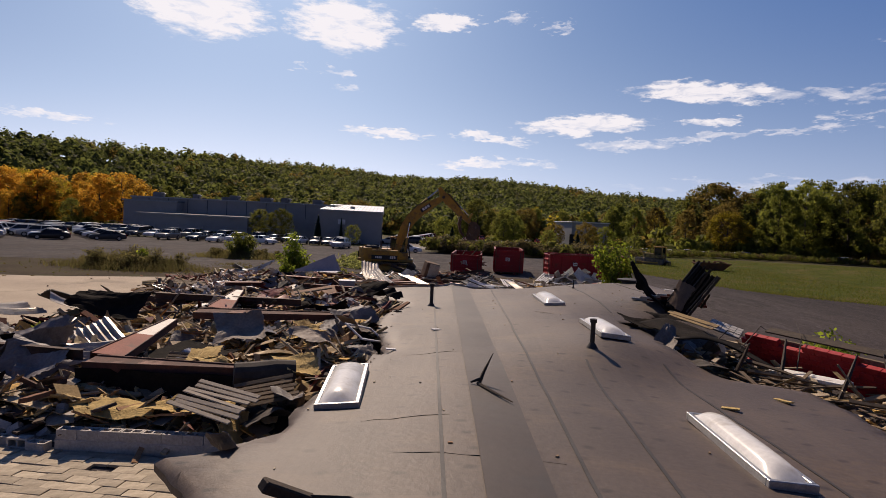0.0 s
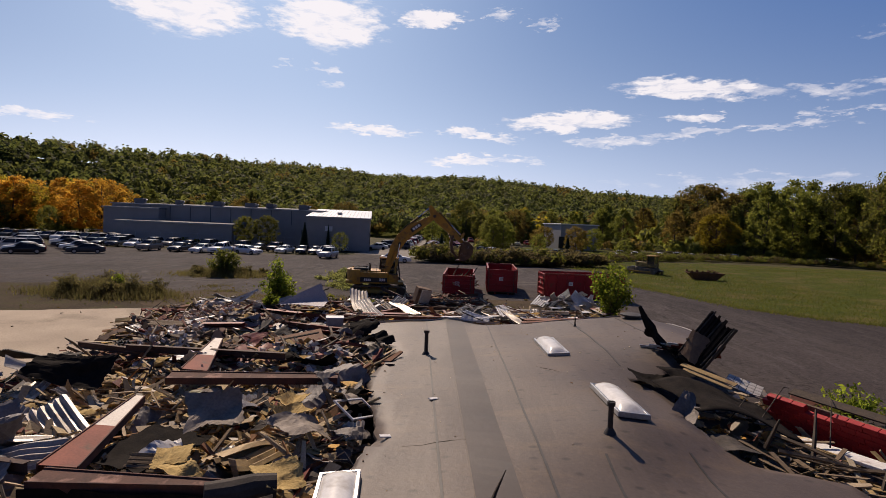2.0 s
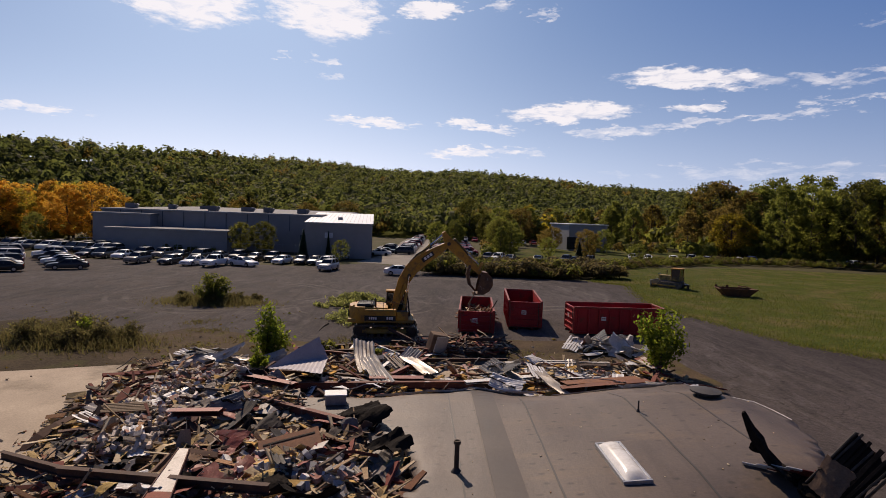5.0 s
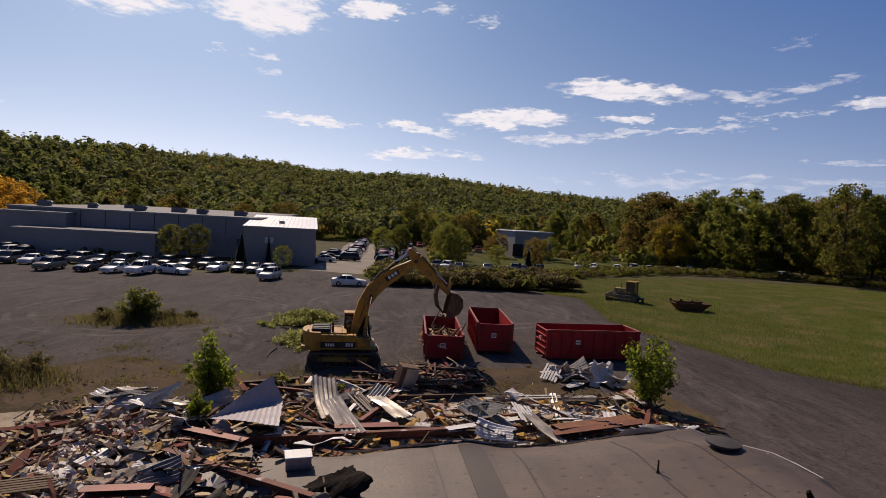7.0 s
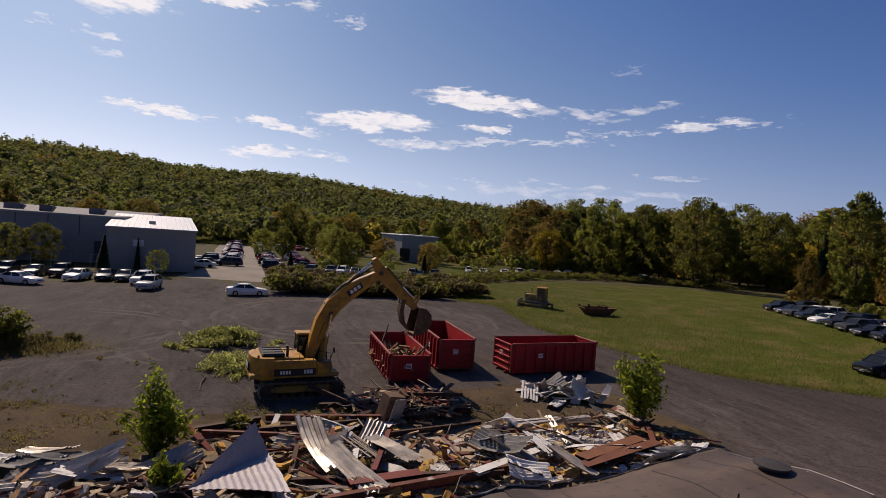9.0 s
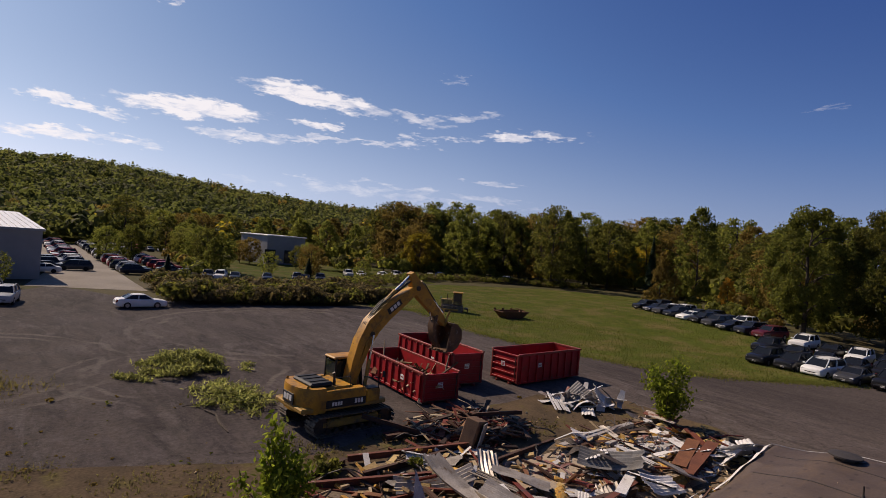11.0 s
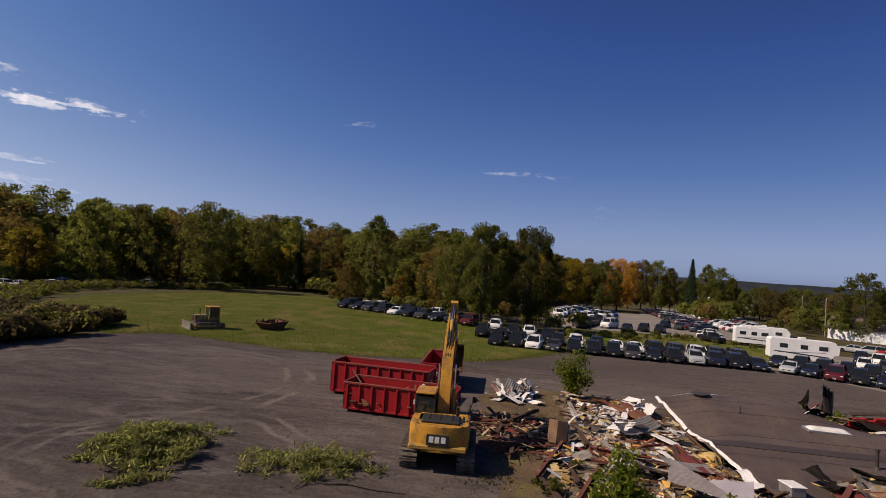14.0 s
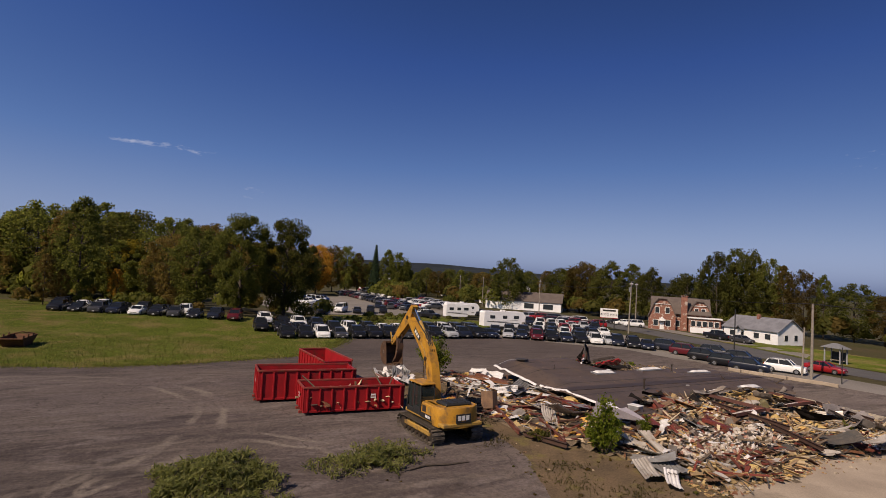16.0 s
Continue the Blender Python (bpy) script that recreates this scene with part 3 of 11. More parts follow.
# ---- hills and far forest ----
HILL = [(-95, 34), (-60, 48), (-40, 53), (-35, 53.5), (-30, 51.5), (-27, 49.5), (-22.5, 49), (-17.5, 46.5), (-12.5, 43.5), (-8, 41.5), (-3, 42), (3, 42), (8, 39), (13, 34.5), (17, 31.5), (20, 29.5), (24, 27.5), (30, 25), (38, 20), (48, 14), (60, 8), (80, 4)]


def crest(az):
    """Distance of the ridge line, nearer in the west."""
    return 335 + 215 * sstep(-33, -14, az)


def hill_h(az, r):
    c = crest(az)
    for (a, h), (b, k) in zip(HILL, HILL[1:]):
        if a <= az <= b:
            top = h + (k - h) * (az - a) / (b - a)
            top = (top + 5) * c / 550 - 5
            return top * sstep(205, c, r) ** .9 + 3 * c / 550 * noise.noise(Vector((az * .12, r * .006, 0))) * sstep(260, 420, r) - .06 * max(0, r - c)
    return 0


def build_hill():
    A = [-95 + 2.5 * i for i in range(71)]
    R = [205, 230, 250, 270, 290, 310, 335, 370, 410, 450, 500, 550, 720]
    mb = MB()
    vs = [(r * math.sin(radians(a)), r * math.cos(radians(a)), hill_h(a, r) - .9) for r in R for a in A]
    n = len(A)
    mb.add(vs, [(i * n + k, i * n + k + 1, (i + 1) * n + k + 1, (i + 1) * n + k) for i in range(len(R) - 1) for k in range(n - 1)])
    tagged(part("ground_hill", mb, M["hill"], smooth="all"), "long wooded hillside behind the yard", "hill", kind="structure")


build_hill()


def clump_cloud(name, spots, mats, label, category, tris=26, leaf=1.0):
    """Joined uneven leaf clumps: spots are x, y, base z, width, height; one object of loose leaf faces."""
    rng = np.random.default_rng(5)
    V, F, MI = [], [], []
    o = 0
    for x, y, z, w, h, mi in spots:
        k = tris
        u = rng.normal(size=(k, 3))
        u /= np.linalg.norm(u, axis=1)[:, None]
        u[:, 2] = np.abs(u[:, 2]) * 1.15 - .25
        rad = rng.uniform(.65, 1.1, k)[:, None]
        c = np.array([x, y, z + h * .55]) + u * rad * np.array([w * .5, w * .5, h * .5])
        s = leaf * w * rng.uniform(.07, .16, k)[:, None]
        a = rng.normal(size=(k, 3))
        a /= np.linalg.norm(a, axis=1)[:, None]
        b = np.cross(u + rng.normal(size=(k, 3)) * .5, a)
        b /= np.linalg.norm(b, axis=1)[:, None] + 1e-9
        a = np.cross(b, u)
        a /= np.linalg.norm(a, axis=1)[:, None] + 1e-9
        q = np.stack([c - a * s - b * s * .6, c + a * s * .7 - b * s, c + a * s + b * s * .7, c - a * s * .6 + b * s], 1).reshape(-1, 3)
        V.append(q)
        F.append(o + np.arange(k * 4).reshape(-1, 4))
        MI.append(np.full(k, mi))
        o += k * 4
    me = fast_mesh(name, np.concatenate(V), np.concatenate(F), mats)
    me.polygons.foreach_set("material_index", np.concatenate(MI).astype(np.int32))
    return tagged(new(name, me), label, category, kind="stuff")


def build_forest():
    """Single crowns over the slope, in patches of tone; each crown a dome of leaf clumps with a darker gap round it."""
    rng = random.Random(11)
    spots = []
    for _ in range(16500):
        az = rng.uniform(-72, 62)
        r = math.sqrt(rng.uniform(218 ** 2, 565 ** 2))
        if az > 40 and rng.random() < (az - 40) / 26 or r > crest(az) + 15:
            continue
        x, y = r * math.sin(radians(az)), r * math.cos(radians(az))
        if x > 60 and r < 290:
            continue
        p = noise.noise(Vector((x * .011, y * .011, 3))) + .5 * noise.noise(Vector((x * .04, y * .04, 8)))
        h = (rng.uniform(6.5, 10.5) + 4.5 * rng.random() ** 4) * (1 + .12 * p)
        w = rng.uniform(4.5, 7.5) + 2.5 * rng.random() ** 3
        q = rng.random() + p * .55
        mi = 4 if q < .22 else 0 if q < .74 else 1 if q < 1.0 else 3 if q < 1.2 else 2
        spots.append((x, y, hill_h(az, r) - 2.0, w, h, mi))
    clump_cloud("hillside_forest", spots, [M["leaf_hill"], M["leaf_hill_pale"], M["leaf_yellow"], M["leaf_rust"], M["leaf_hill_dark"]], "dense green forest covering the hillside, first autumn colour", "forest", 44, .82)


build_forest()


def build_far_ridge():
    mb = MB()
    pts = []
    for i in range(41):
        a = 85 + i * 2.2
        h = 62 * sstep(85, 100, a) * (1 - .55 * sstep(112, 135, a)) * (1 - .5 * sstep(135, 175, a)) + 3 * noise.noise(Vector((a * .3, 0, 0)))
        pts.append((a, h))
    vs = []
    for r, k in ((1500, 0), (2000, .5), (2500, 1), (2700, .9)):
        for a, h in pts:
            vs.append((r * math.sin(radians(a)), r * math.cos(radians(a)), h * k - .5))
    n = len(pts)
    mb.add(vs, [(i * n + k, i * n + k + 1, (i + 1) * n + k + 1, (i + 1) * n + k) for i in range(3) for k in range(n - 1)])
    tagged(part("backdrop_far_ridge", mb, M["ridge"], smooth="all"), "far wooded ridge on the skyline, blue haze put into its colour", "hill", kind="structure")


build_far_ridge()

# ---- trees ----
def limb_tree(name, h, w, seed, leaf, leaves=1000, size=.42, trunk_r=.2, low=.08, point=0.0, bare=.0):
    """A tapered trunk with limbs, and a crown of loose leaf faces round the limb ends."""
    rng = random.Random(seed)
    mb = MB()
    top = Vector((rng.uniform(-.3, .3), rng.uniform(-.3, .3), h * .86))
    spine = [Vector((0, 0, -.1)), Vector((rng.uniform(-.15, .15), rng.uniform(-.15, .15), h * .3)), Vector((rng.uniform(-.3, .3), rng.uniform(-.3, .3), h * .6)), top]
    mb.tube(spine, [trunk_r, trunk_r * .75, trunk_r * .45, trunk_r * .12], 7)
    ends = []
    nl = 66
    for i in range(nl):
        f = (i + .5) / nl
        zc = 1 - 2 * f
        a = i * 2.39996 + rng.uniform(-.5, .5)
        rr = math.sqrt(max(0, 1 - zc * zc)) * rng.uniform(.62, 1.04)
        cz = h * (low + (1 - low) * (.5 + .46 * zc * rng.uniform(.85, 1.05)))
        taper = 1 - point * max(0, zc) * .9
        q = Vector((math.cos(a) * rr * w * .5 * taper, math.sin(a) * rr * w * .5 * taper, cz))
        ends.append(q)
        if i % 3 == 0:
            k = min(2.7, max(.3, (cz - .22 * rr * w) / (h * .86) * 3))
            j = min(2, int(k))
            p = spine[j].lerp(spine[j + 1], k - j)
            mb.tube([p, p.lerp(q, .5) + Vector((0, 0, .05 * w)), q], [trunk_r * .3, trunk_r * .16, trunk_r * .05], 5, cap=False)
    nr = np.random.default_rng(seed)
    E_ = np.array([tuple(e) for e in ends])
    idx = nr.integers(0, len(E_), leaves)
    cr = w * .125 * (.5 + .8 * nr.random(len(E_)))
    u = nr.normal(size=(leaves, 3))
    u /= np.linalg.norm(u, axis=1)[:, None]
    c = E_[idx] + u * (cr[idx] * nr.random(leaves) ** .45)[:, None] * np.array([1, 1, .8])
    c[:, 2] = np.clip(c[:, 2], h * low * .5, h)
    s = (size * nr.uniform(.5, 1.15, leaves))[:, None]
    a = nr.normal(size=(leaves, 3))
    a /= np.linalg.norm(a, axis=1)[:, None]
    nrm = u + nr.normal(size=(leaves, 3)) * .6 + np.array([0, 0, .4])
    b = np.cross(nrm, a)
    b /= np.linalg.norm(b, axis=1)[:, None] + 1e-9
    q = np.stack([c - a * s, c - b * s * .55, c + a * s, c + b * s * .55], 1).reshape(-1, 3)
    crown = fast_mesh("crown", q, np.arange(leaves * 4).reshape(-1, 4), leaf)
    return mb.mesh("trunk", M["bark"], smooth="all"), crown


TREE_KINDS = {}


def tree_kind(key, *args, **kw):
    TREE_KINDS[key] = limb_tree(key, *args, **kw)


for i, (lf, nm) in enumerate((("leaf_mid", "green"), ("leaf_dark", "dark"), ("leaf_rust", "rust"), ("leaf_yellow", "yellow"), ("leaf_orange", "orange"))):
    tree_kind("round_" + nm, 11, 8.5, 20 + i, M[lf], 8500, .2)
    tree_kind("tall_" + nm, 13, 7, 40 + i, M[lf], 8500, .2, point=.35)
tree_kind("big_dark", 17, 13, 61, M["leaf_dark"], 30000, .21, .4)
tree_kind("big_yellow", 17, 11, 62, M["leaf_mid"], 26000, .21, .4)
tree_kind("small_green", 5.5, 4.5, 63, M["leaf_mid"], 1800, .17, .1)
tree_kind("sapling", 3, 2.4, 64, M["leaf_lime"], 420, .2, .05)
TREE_WORDS = {"green": "leafy green broad-leaved tree", "dark": "dark green broad-leaved tree", "rust": "broad-leaved tree turning olive and rust", "yellow": "broad-leaved tree turning yellow", "orange": "broad-leaved tree in orange autumn leaf"}


def plant(key, x, y, h=None, wide=1.0, where="at the edge of the grass", group="tree line"):
    tr, cr = TREE_KINDS[key]
    base = {"round": 11, "tall": 13, "big": 17, "small": 5.5, "sapling": 3}[key.split("_")[0]]
    k = (h or base) / base
    t = thing("tree", pose(x, y, gz(x, y), 0, 0, (x * 37 + y * 91) % 360), f"{TREE_WORDS.get(key.split('_')[-1], 'young green tree')} {where}", "tree", group)
    t.scale = (k * wide, k * wide, k)
    part("trunk", tr, None, t)
    part("crown", cr, None, t)
    return t


def tree_row(line, step, hlo, hhi, mix, jit, seed, where, wide=1.0):
    rng = random.Random(seed)
    for (x0, y0), (x1, y1) in zip(line, line[1:]):
        n = max(1, int(math.hypot(x1 - x0, y1 - y0) / step))
        for i in range(n):
            f = (i + rng.random()) / n
            x, y = x0 + (x1 - x0) * f + rng.uniform(-jit, jit), y0 + (y1 - y0) * f + rng.uniform(-jit, jit)
            plant(rng.choice(("round_", "tall_")) + rng.choice(mix), x, y, rng.uniform(hlo, hhi) * 1.15, wide * rng.uniform(.85, 1.2), where)


MIX = ("green", "rust", "dark", "green", "rust", "dark", "yellow", "green")
tree_row([(60, 152), (95, 158), (128, 152), (140, 122), (119, 80), (101, 58)], 7, 9, 13, MIX, 3, 1, "behind the grass field")
tree_row([(66, 174), (85, 177), (125, 180), (160, 150), (158, 120), (130, 85), (108, 58)], 7, 15.5, 19.5, ("green", "dark", "rust", "green"), 5, 2, "in the wood behind the field", 1.1)
tree_row([(100, 205), (160, 190), (200, 140), (190, 95), (170, 70)], 8, 19, 25, ("green", "dark", "rust", "green"), 6, 12, "in the wood behind the field", 1.15)
tree_row([(150, 62), (180, 52), (230, 38), (300, 20), (390, -5)], 6, 17, 21, ("rust", "orange", "rust", "yellow", "green"), 4, 3, "beyond the far car lot")
tree_row([(-118, 118), (-79, 128)], 3.6, 9.5, 12, ("orange", "yellow", "orange", "orange"), 3, 4, "beside the works building", 1.1)
tree_row([(-122, 136), (-84, 144)], 5, 11, 13.5, ("orange", "yellow", "orange"), 4, 18, "beside the works building", 1.1)
tree_row([(-130, 105), (-82, 118)], 6, 5, 8, ("green", "dark", "orange"), 3, 14, "beside the car lot")
tree_row([(-5, 150), (10, 165), (28, 165), (45, 150)], 6, 5, 7.5, ("green", "dark", "rust", "green"), 6, 5, "among the far car rows", 1.0)
tree_row([(10, 222), (30, 222), (64, 212), (90, 205)], 6, 11, 14.5, MIX, 4, 31, "in the far wood", 1.0)
tree_row([(16, 172), (20, 188), (28, 200)], 6, 8, 11, MIX, 3, 32, "among the far car rows", 1.0)
tree_row([(56, 172), (52, 200)], 6, 10, 13, MIX, 3, 33, "beside the far warehouse", .9)
tree_row([(9, 122), (11, 150), (14, 185)], 8, 6, 9, ("green", "dark", "rust"), 2.5, 6, "beside the access road", .9)
tree_row([(-20, 258), (20, 250), (60, 240), (100, 225)], 8, 9, 14, ("rust", "green", "rust", "yellow"), 6, 7, "at the foot of the hill")
tree_row([(-110, 180), (-60, 190), (-25, 235)], 9, 9, 13, ("green", "rust", "dark"), 6, 17, "at the foot of the hill")
tree_row([(135, -56), (112, -62), (92, -60), (78, -66), (62, -72), (52, -70)], 5, 10, 15, ("green", "dark", "dark", "rust"), 3, 8, "behind the roadside houses")
for x, y, k, h in ((65.3, -66.5, "tall_green", 16), (61.7, -66.4, "round_dark", 19.5), (58.1, -69.1, "round_green", 20.5), (54.6, -70.7, "tall_dark", 20.5), (51.3, -72.1, "round_green", 18), (48, -72, "tall_rust", 17), (44, -73, "round_rust", 15.5), (40, -74, "tall_green", 14.5)):
    plant(k, x, y, h, .62, "behind the roadside houses")
tree_row([(36, -74), (24, -72), (12, -66), (0, -64), (-16, -62)], 3.2, 8.5, 11.5, ("rust", "rust", "dark", "green", "orange"), 3, 10, "behind the roadside houses")
tree_row([(150, -70), (200, -90), (260, -110)], 9, 8, 13, ("green", "dark"), 8, 15, "far along the road")
tree_row([(210, -10), (250, -30), (330, -60), (420, -90)], 9, 8, 13, ("green", "dark", "rust"), 10, 16, "far along the road")
for x, y, k, h in ((-41, 113.2, "round_dark", 6.2), (-36.5, 113.5, "round_dark", 6.5), (-19.5, 104, "small_green", 4), (22, 130, "small_green", 5), (30, 128, "round_rust", 7), (14, 134, "round_green", 8), (40, 124, "small_green", 4.5)):
    plant(k, x, y, h, 1.0, "standing near the parked cars")

plant("big_dark", 67.0, 41.4, 18.2, .76, "behind the rows of parked cars")
plant("big_yellow", 63.6, 49.4, 17.6, .8, "behind the rows of parked cars")
plant("round_green", 78, 55.3, 15, .9, "at the field corner")
plant("round_rust", 84, 60, 14, .9, "at the field corner")
plant("tall_green", 83.5, 74.7, 19.5, .8, "at the field corner")
plant("round_dark", 101, 126, 23, .8, "standing over the wood")
for x, y, h in ((78.3, 78.8, 9), (83.4, 68.7, 7), (79.6, 76.6, 6.5)):
    plant("tall_orange" if h == 7 else "tall_rust", x, y, h, .75, "before the dark wood")
for x, y, k, h in ((199.3, 2.7, "round_orange", 19), (198.0, -2.2, "round_rust", 20), (196.6, -7.5, "round_green", 20), (195.1, -12.3, "tall_rust", 18), (190.8, -24.5, "tall_green", 19.5), (189.3, -28.5, "round_green", 18.5), (187.9, -32.0, "tall_green", 15)):
    plant(k, x, y, h, .8, "beyond the long car rows")
plant("round_green", 116, -38, 16.5, .9, "beside the low roadside building")
for i, (x, y, h) in enumerate(((166.7, 34, 17.5), (166.7, 26.9, 17.2), (171, 21.3, 18.6), (165.5, 16.9, 17.2), (172, 11, 18.6))):
    plant(("round_rust", "round_yellow", "tall_rust", "round_green", "round_orange")[i], x, y, h, .95, "beyond the far car lot")
for i, (x, y, h) in enumerate(((84, 147, 20), (91.6, 148, 20), (103, 148, 21.5), (105, 143, 20), (113, 142, 22), (118, 136, 22), (125.5, 134, 23.5), (124, 124, 21), (133, 117, 22), (132, 106, 20.5), (96, 150, 19))):
    plant(("tall_green", "round_green", "round_dark", "tall_green", "round_rust")[i % 5], x, y, h, .9, "in the wood behind the field")
for i, (x, y, h) in enumerate(((194, -33, 13), (183, -35, 10.5), (190, -43, 12.5), (180, -44, 11.5), (187, -52, 12), (176, -53, 12.5), (183, -61, 12), (170, -60, 12), (205, -38, 13), (205, -50, 13), (200, -60, 13))):
    plant(("round_green", "tall_green", "round_dark", "round_rust")[i % 4], x, y, h, 1.1, "far along the road")


def build_understory():
    """Low bushes and weeds along the foot of the tree lines and in the shrub belt."""
    rng = random.Random(8)
    spots = []
    lines = [([(42, 150), (70, 150), (128, 146), (134, 120), (115, 79), (97, 56)], 5, 2.5, 5), ([(68, 162), (100, 166), (150, 140), (140, 105), (112, 66)], 8, 4, 8), ([(70, 52), (78, 44), (70, 33)], 4, 2, 4), ([(82, 84), (78, 70), (72, 56)], 2, 1.2, 3.2),
             ([(150, 58), (230, 34), (390, -8)], 5, 3, 7), ([(130, -56), (92, -58), (62, -68), (36, -72), (0, -60), (-20, -58)], 5, 2.5, 6), ([(-60, 112.5), (-44, 113)], 1.5, .8, 1.6), ([(9, 125), (12, 170)], 2, 1, 3),
             ([(140, -10), (220, -36), (330, -70)], 7, 3, 7), ([(170, 40), (260, 10), (380, -40)], 10, 5, 9), ([(-130, 118), (-80, 126)], 4, 2, 5), ([(120, -30), (190, -60), (260, -85)], 8, 3, 7), ([(62, 38), (70, 24), (76, 10), (70, 2)], 3, .8, 1.7), ([(66, 34), (73, 14)], 4, .7, 1.4), ([(76, 188), (100, 190), (170, 180), (210, 130), (180, 75)], 9, 6, 12)]
    for line, jit, lo, hi in lines:
        for (x0, y0), (x1, y1) in zip(line, line[1:]):
            n = int(math.hypot(x1 - x0, y1 - y0) / 1.6)
            for i in range(n):
                f = rng.random()
                x, y = x0 + (x1 - x0) * f + rng.uniform(-jit, jit), y0 + (y1 - y0) * f + rng.uniform(-jit, jit)
                h = rng.uniform(lo, hi)
                spots.append((x, y, gz(x, y) - .2, h * rng.uniform(.8, 1.3), h, rng.choice((0, 0, 1, 1, 3))))
    clump_cloud("undergrowth", spots, [M["leaf_dark"], M["leaf_mid"], M["leaf_yellow"], M["leaf_rust"]], "dense green undergrowth along the foot of the trees", "undergrowth", 130, .66)
    belt = []
    for _ in range(1500):
        f = rng.random()
        x = -3 + 28 * f + rng.uniform(-1, 1)
        y = 86.5 + rng.random() ** 1.3 * 18 - .1 * x + (3 if x > 18 else 0)
        h = rng.uniform(.7, 1.7) + 1.5 * max(0, noise.noise(Vector((x * .22, y * .22, 4)))) + .9 * rng.random() ** 5
        belt.append((x, y, gz(x, y) - .1, h * rng.uniform(.7, 1.2), h, rng.choice((0, 0, 3, 3, 3))))
    for _ in range(900):
        f = rng.random()
        x, y = 24 + 85 * f + rng.uniform(-2, 2), 104 + 30 * math.sin(f * 2.6) + rng.uniform(-3, 5)
        h = rng.uniform(.8, 1.9)
        belt.append((x, y, gz(x, y) - .1, h * .9, h, rng.choice((1, 0, 3, 0))))
    M["leaf_brown"] = leafmat("brown_shrub_leaf", (.07, .056, .026), (.115, .088, .04))
    clump_cloud("shrub_belt", belt, [M["leaf_dark"], M["leaf_mid"], M["leaf_yellow"], M["leaf_brown"]], "thick brownish green shrubs and weeds beyond the yard", "shrubs", 150, .5)


build_understory()


def conifer_mesh(h, w, seed, n=700):
    nr = np.random.default_rng(seed)
    f = nr.random(n) ** .8
    tier = np.floor(f * 26) / 26 + nr.random(n) * .03
    a = nr.random(n) * 6.283
    r = w * .5 * (1 - tier) * (.35 + .65 * nr.random(n)) + .08
    c = np.stack([np.cos(a) * r, np.sin(a) * r, h * (.06 + .94 * tier) - r * .28], 1)
    out = np.stack([np.cos(a), np.sin(a), np.full(n, -.35)], 1)
    side = np.stack([-np.sin(a), np.cos(a), np.zeros(n)], 1)
    s = (.12 + .3 * w * .2 * (1.15 - tier))[:, None]
    q = np.stack([c - out * s, c - side * s * .6, c + out * s, c + side * s * .6], 1).reshape(-1, 3)
    crown = fast_mesh("crown", q, np.arange(n * 4).reshape(-1, 4), M["leaf_fir"])
    return MB().tube([(0, 0, -.1), (0, 0, h * .5), (0, 0, h * .98)], [.16, .1, .02], 7).mesh("trunk", M["bark"]), crown


M["leaf_fir"] = leafmat("fir_needles", (.018, .035, .014), (.03, .05, .022), .2, .1)
FIR = conifer_mesh(8, 3.6, 5, 3200)
for x, y, h, w in ((-27, 107, 5.5, .9), (-23.2, 110.5, 5.2, .5), (-.5, 108, 4.5, 1.1), (27, 122, 4.5, 1.2), (128, 112, 17, .6), (192.7, -19.4, 21.5, .8)):
    t = thing("conifer", pose(x, y, gz(x, y)), "dark green pointed conifer among broad-leaved trees", "tree", "conifers")
    t.scale = (w * h / 8, w * h / 8, h / 8)
    part("trunk", FIR[0], None, t)
    part("crown", FIR[1], None, t)

# ---- the slumped roof of the wrecked building ----
ROOF = [(1.5, 4.6), (-.9, 4.8), (-1.3, 5.8), (-1.6, 6.4), (-2.1, 6.9), (-2.7, 7.5), (-2.2, 7.8), (-1.6, 8.05), (-1.2, 8.8), (-1.35, 10.1), (-.9, 12.5), (-.3, 14.8), (-.9, 17.5), (-1.5, 20.2), (-.8, 23), (-1.2, 25.2), (-2.8, 27.0),
        (-5.6, 28.0), (-6.2, 30.0), (-3.3, 30.2), (1.1, 31.2), (5.4, 31.2), (8.0, 31.5), (10.96, 31.72), (11.8, 30.7), (12.6, 29.0), (12.9, 27), (12.5, 25.0), (11.4, 22.8), (10.3, 21.4), (9.1, 20.5), (7.6, 19.6), (8.3, 18.6), (8.35, 17.2), (7.9, 16.3), (7.95, 15.5), (8.3, 14.9), (8.9, 14.35), (9.8, 14.15), (10.8, 13.8), (10.75, 12.2), (10.5, 10.8), (10.4, 8), (10.3, 5.2), (6.5, 4.7)]


def rz(x, y):
    """Height of the roof skin."""
    z = .42 + .085 * max(x, -2.6) - .06 * abs(x - 1.4) * (1 - sstep(0, 2.5, abs(x - 1.4)))
    z += .09 * noise.noise(Vector((x * .3, y * .22, 2))) + .025 * noise.noise(Vector((x * 1.1, y * .9, 5)))
    z -= max(.15 * max(0, x - 2.4) * (1 - sstep(11.2, 15.2, y - .9 * max(0, x - 5.3))), .24 * max(0, x - 5.9) * (1 - sstep(18.5, 23, y)))
    z += .12 * sstep(8, 12, x) * sstep(20, 26, y) - .45 * sstep(28.8, 31.3, y) * sstep(1, 4, x) - .5 * sstep(10.7, 12.9, x) * sstep(22, 25, y)
    return z


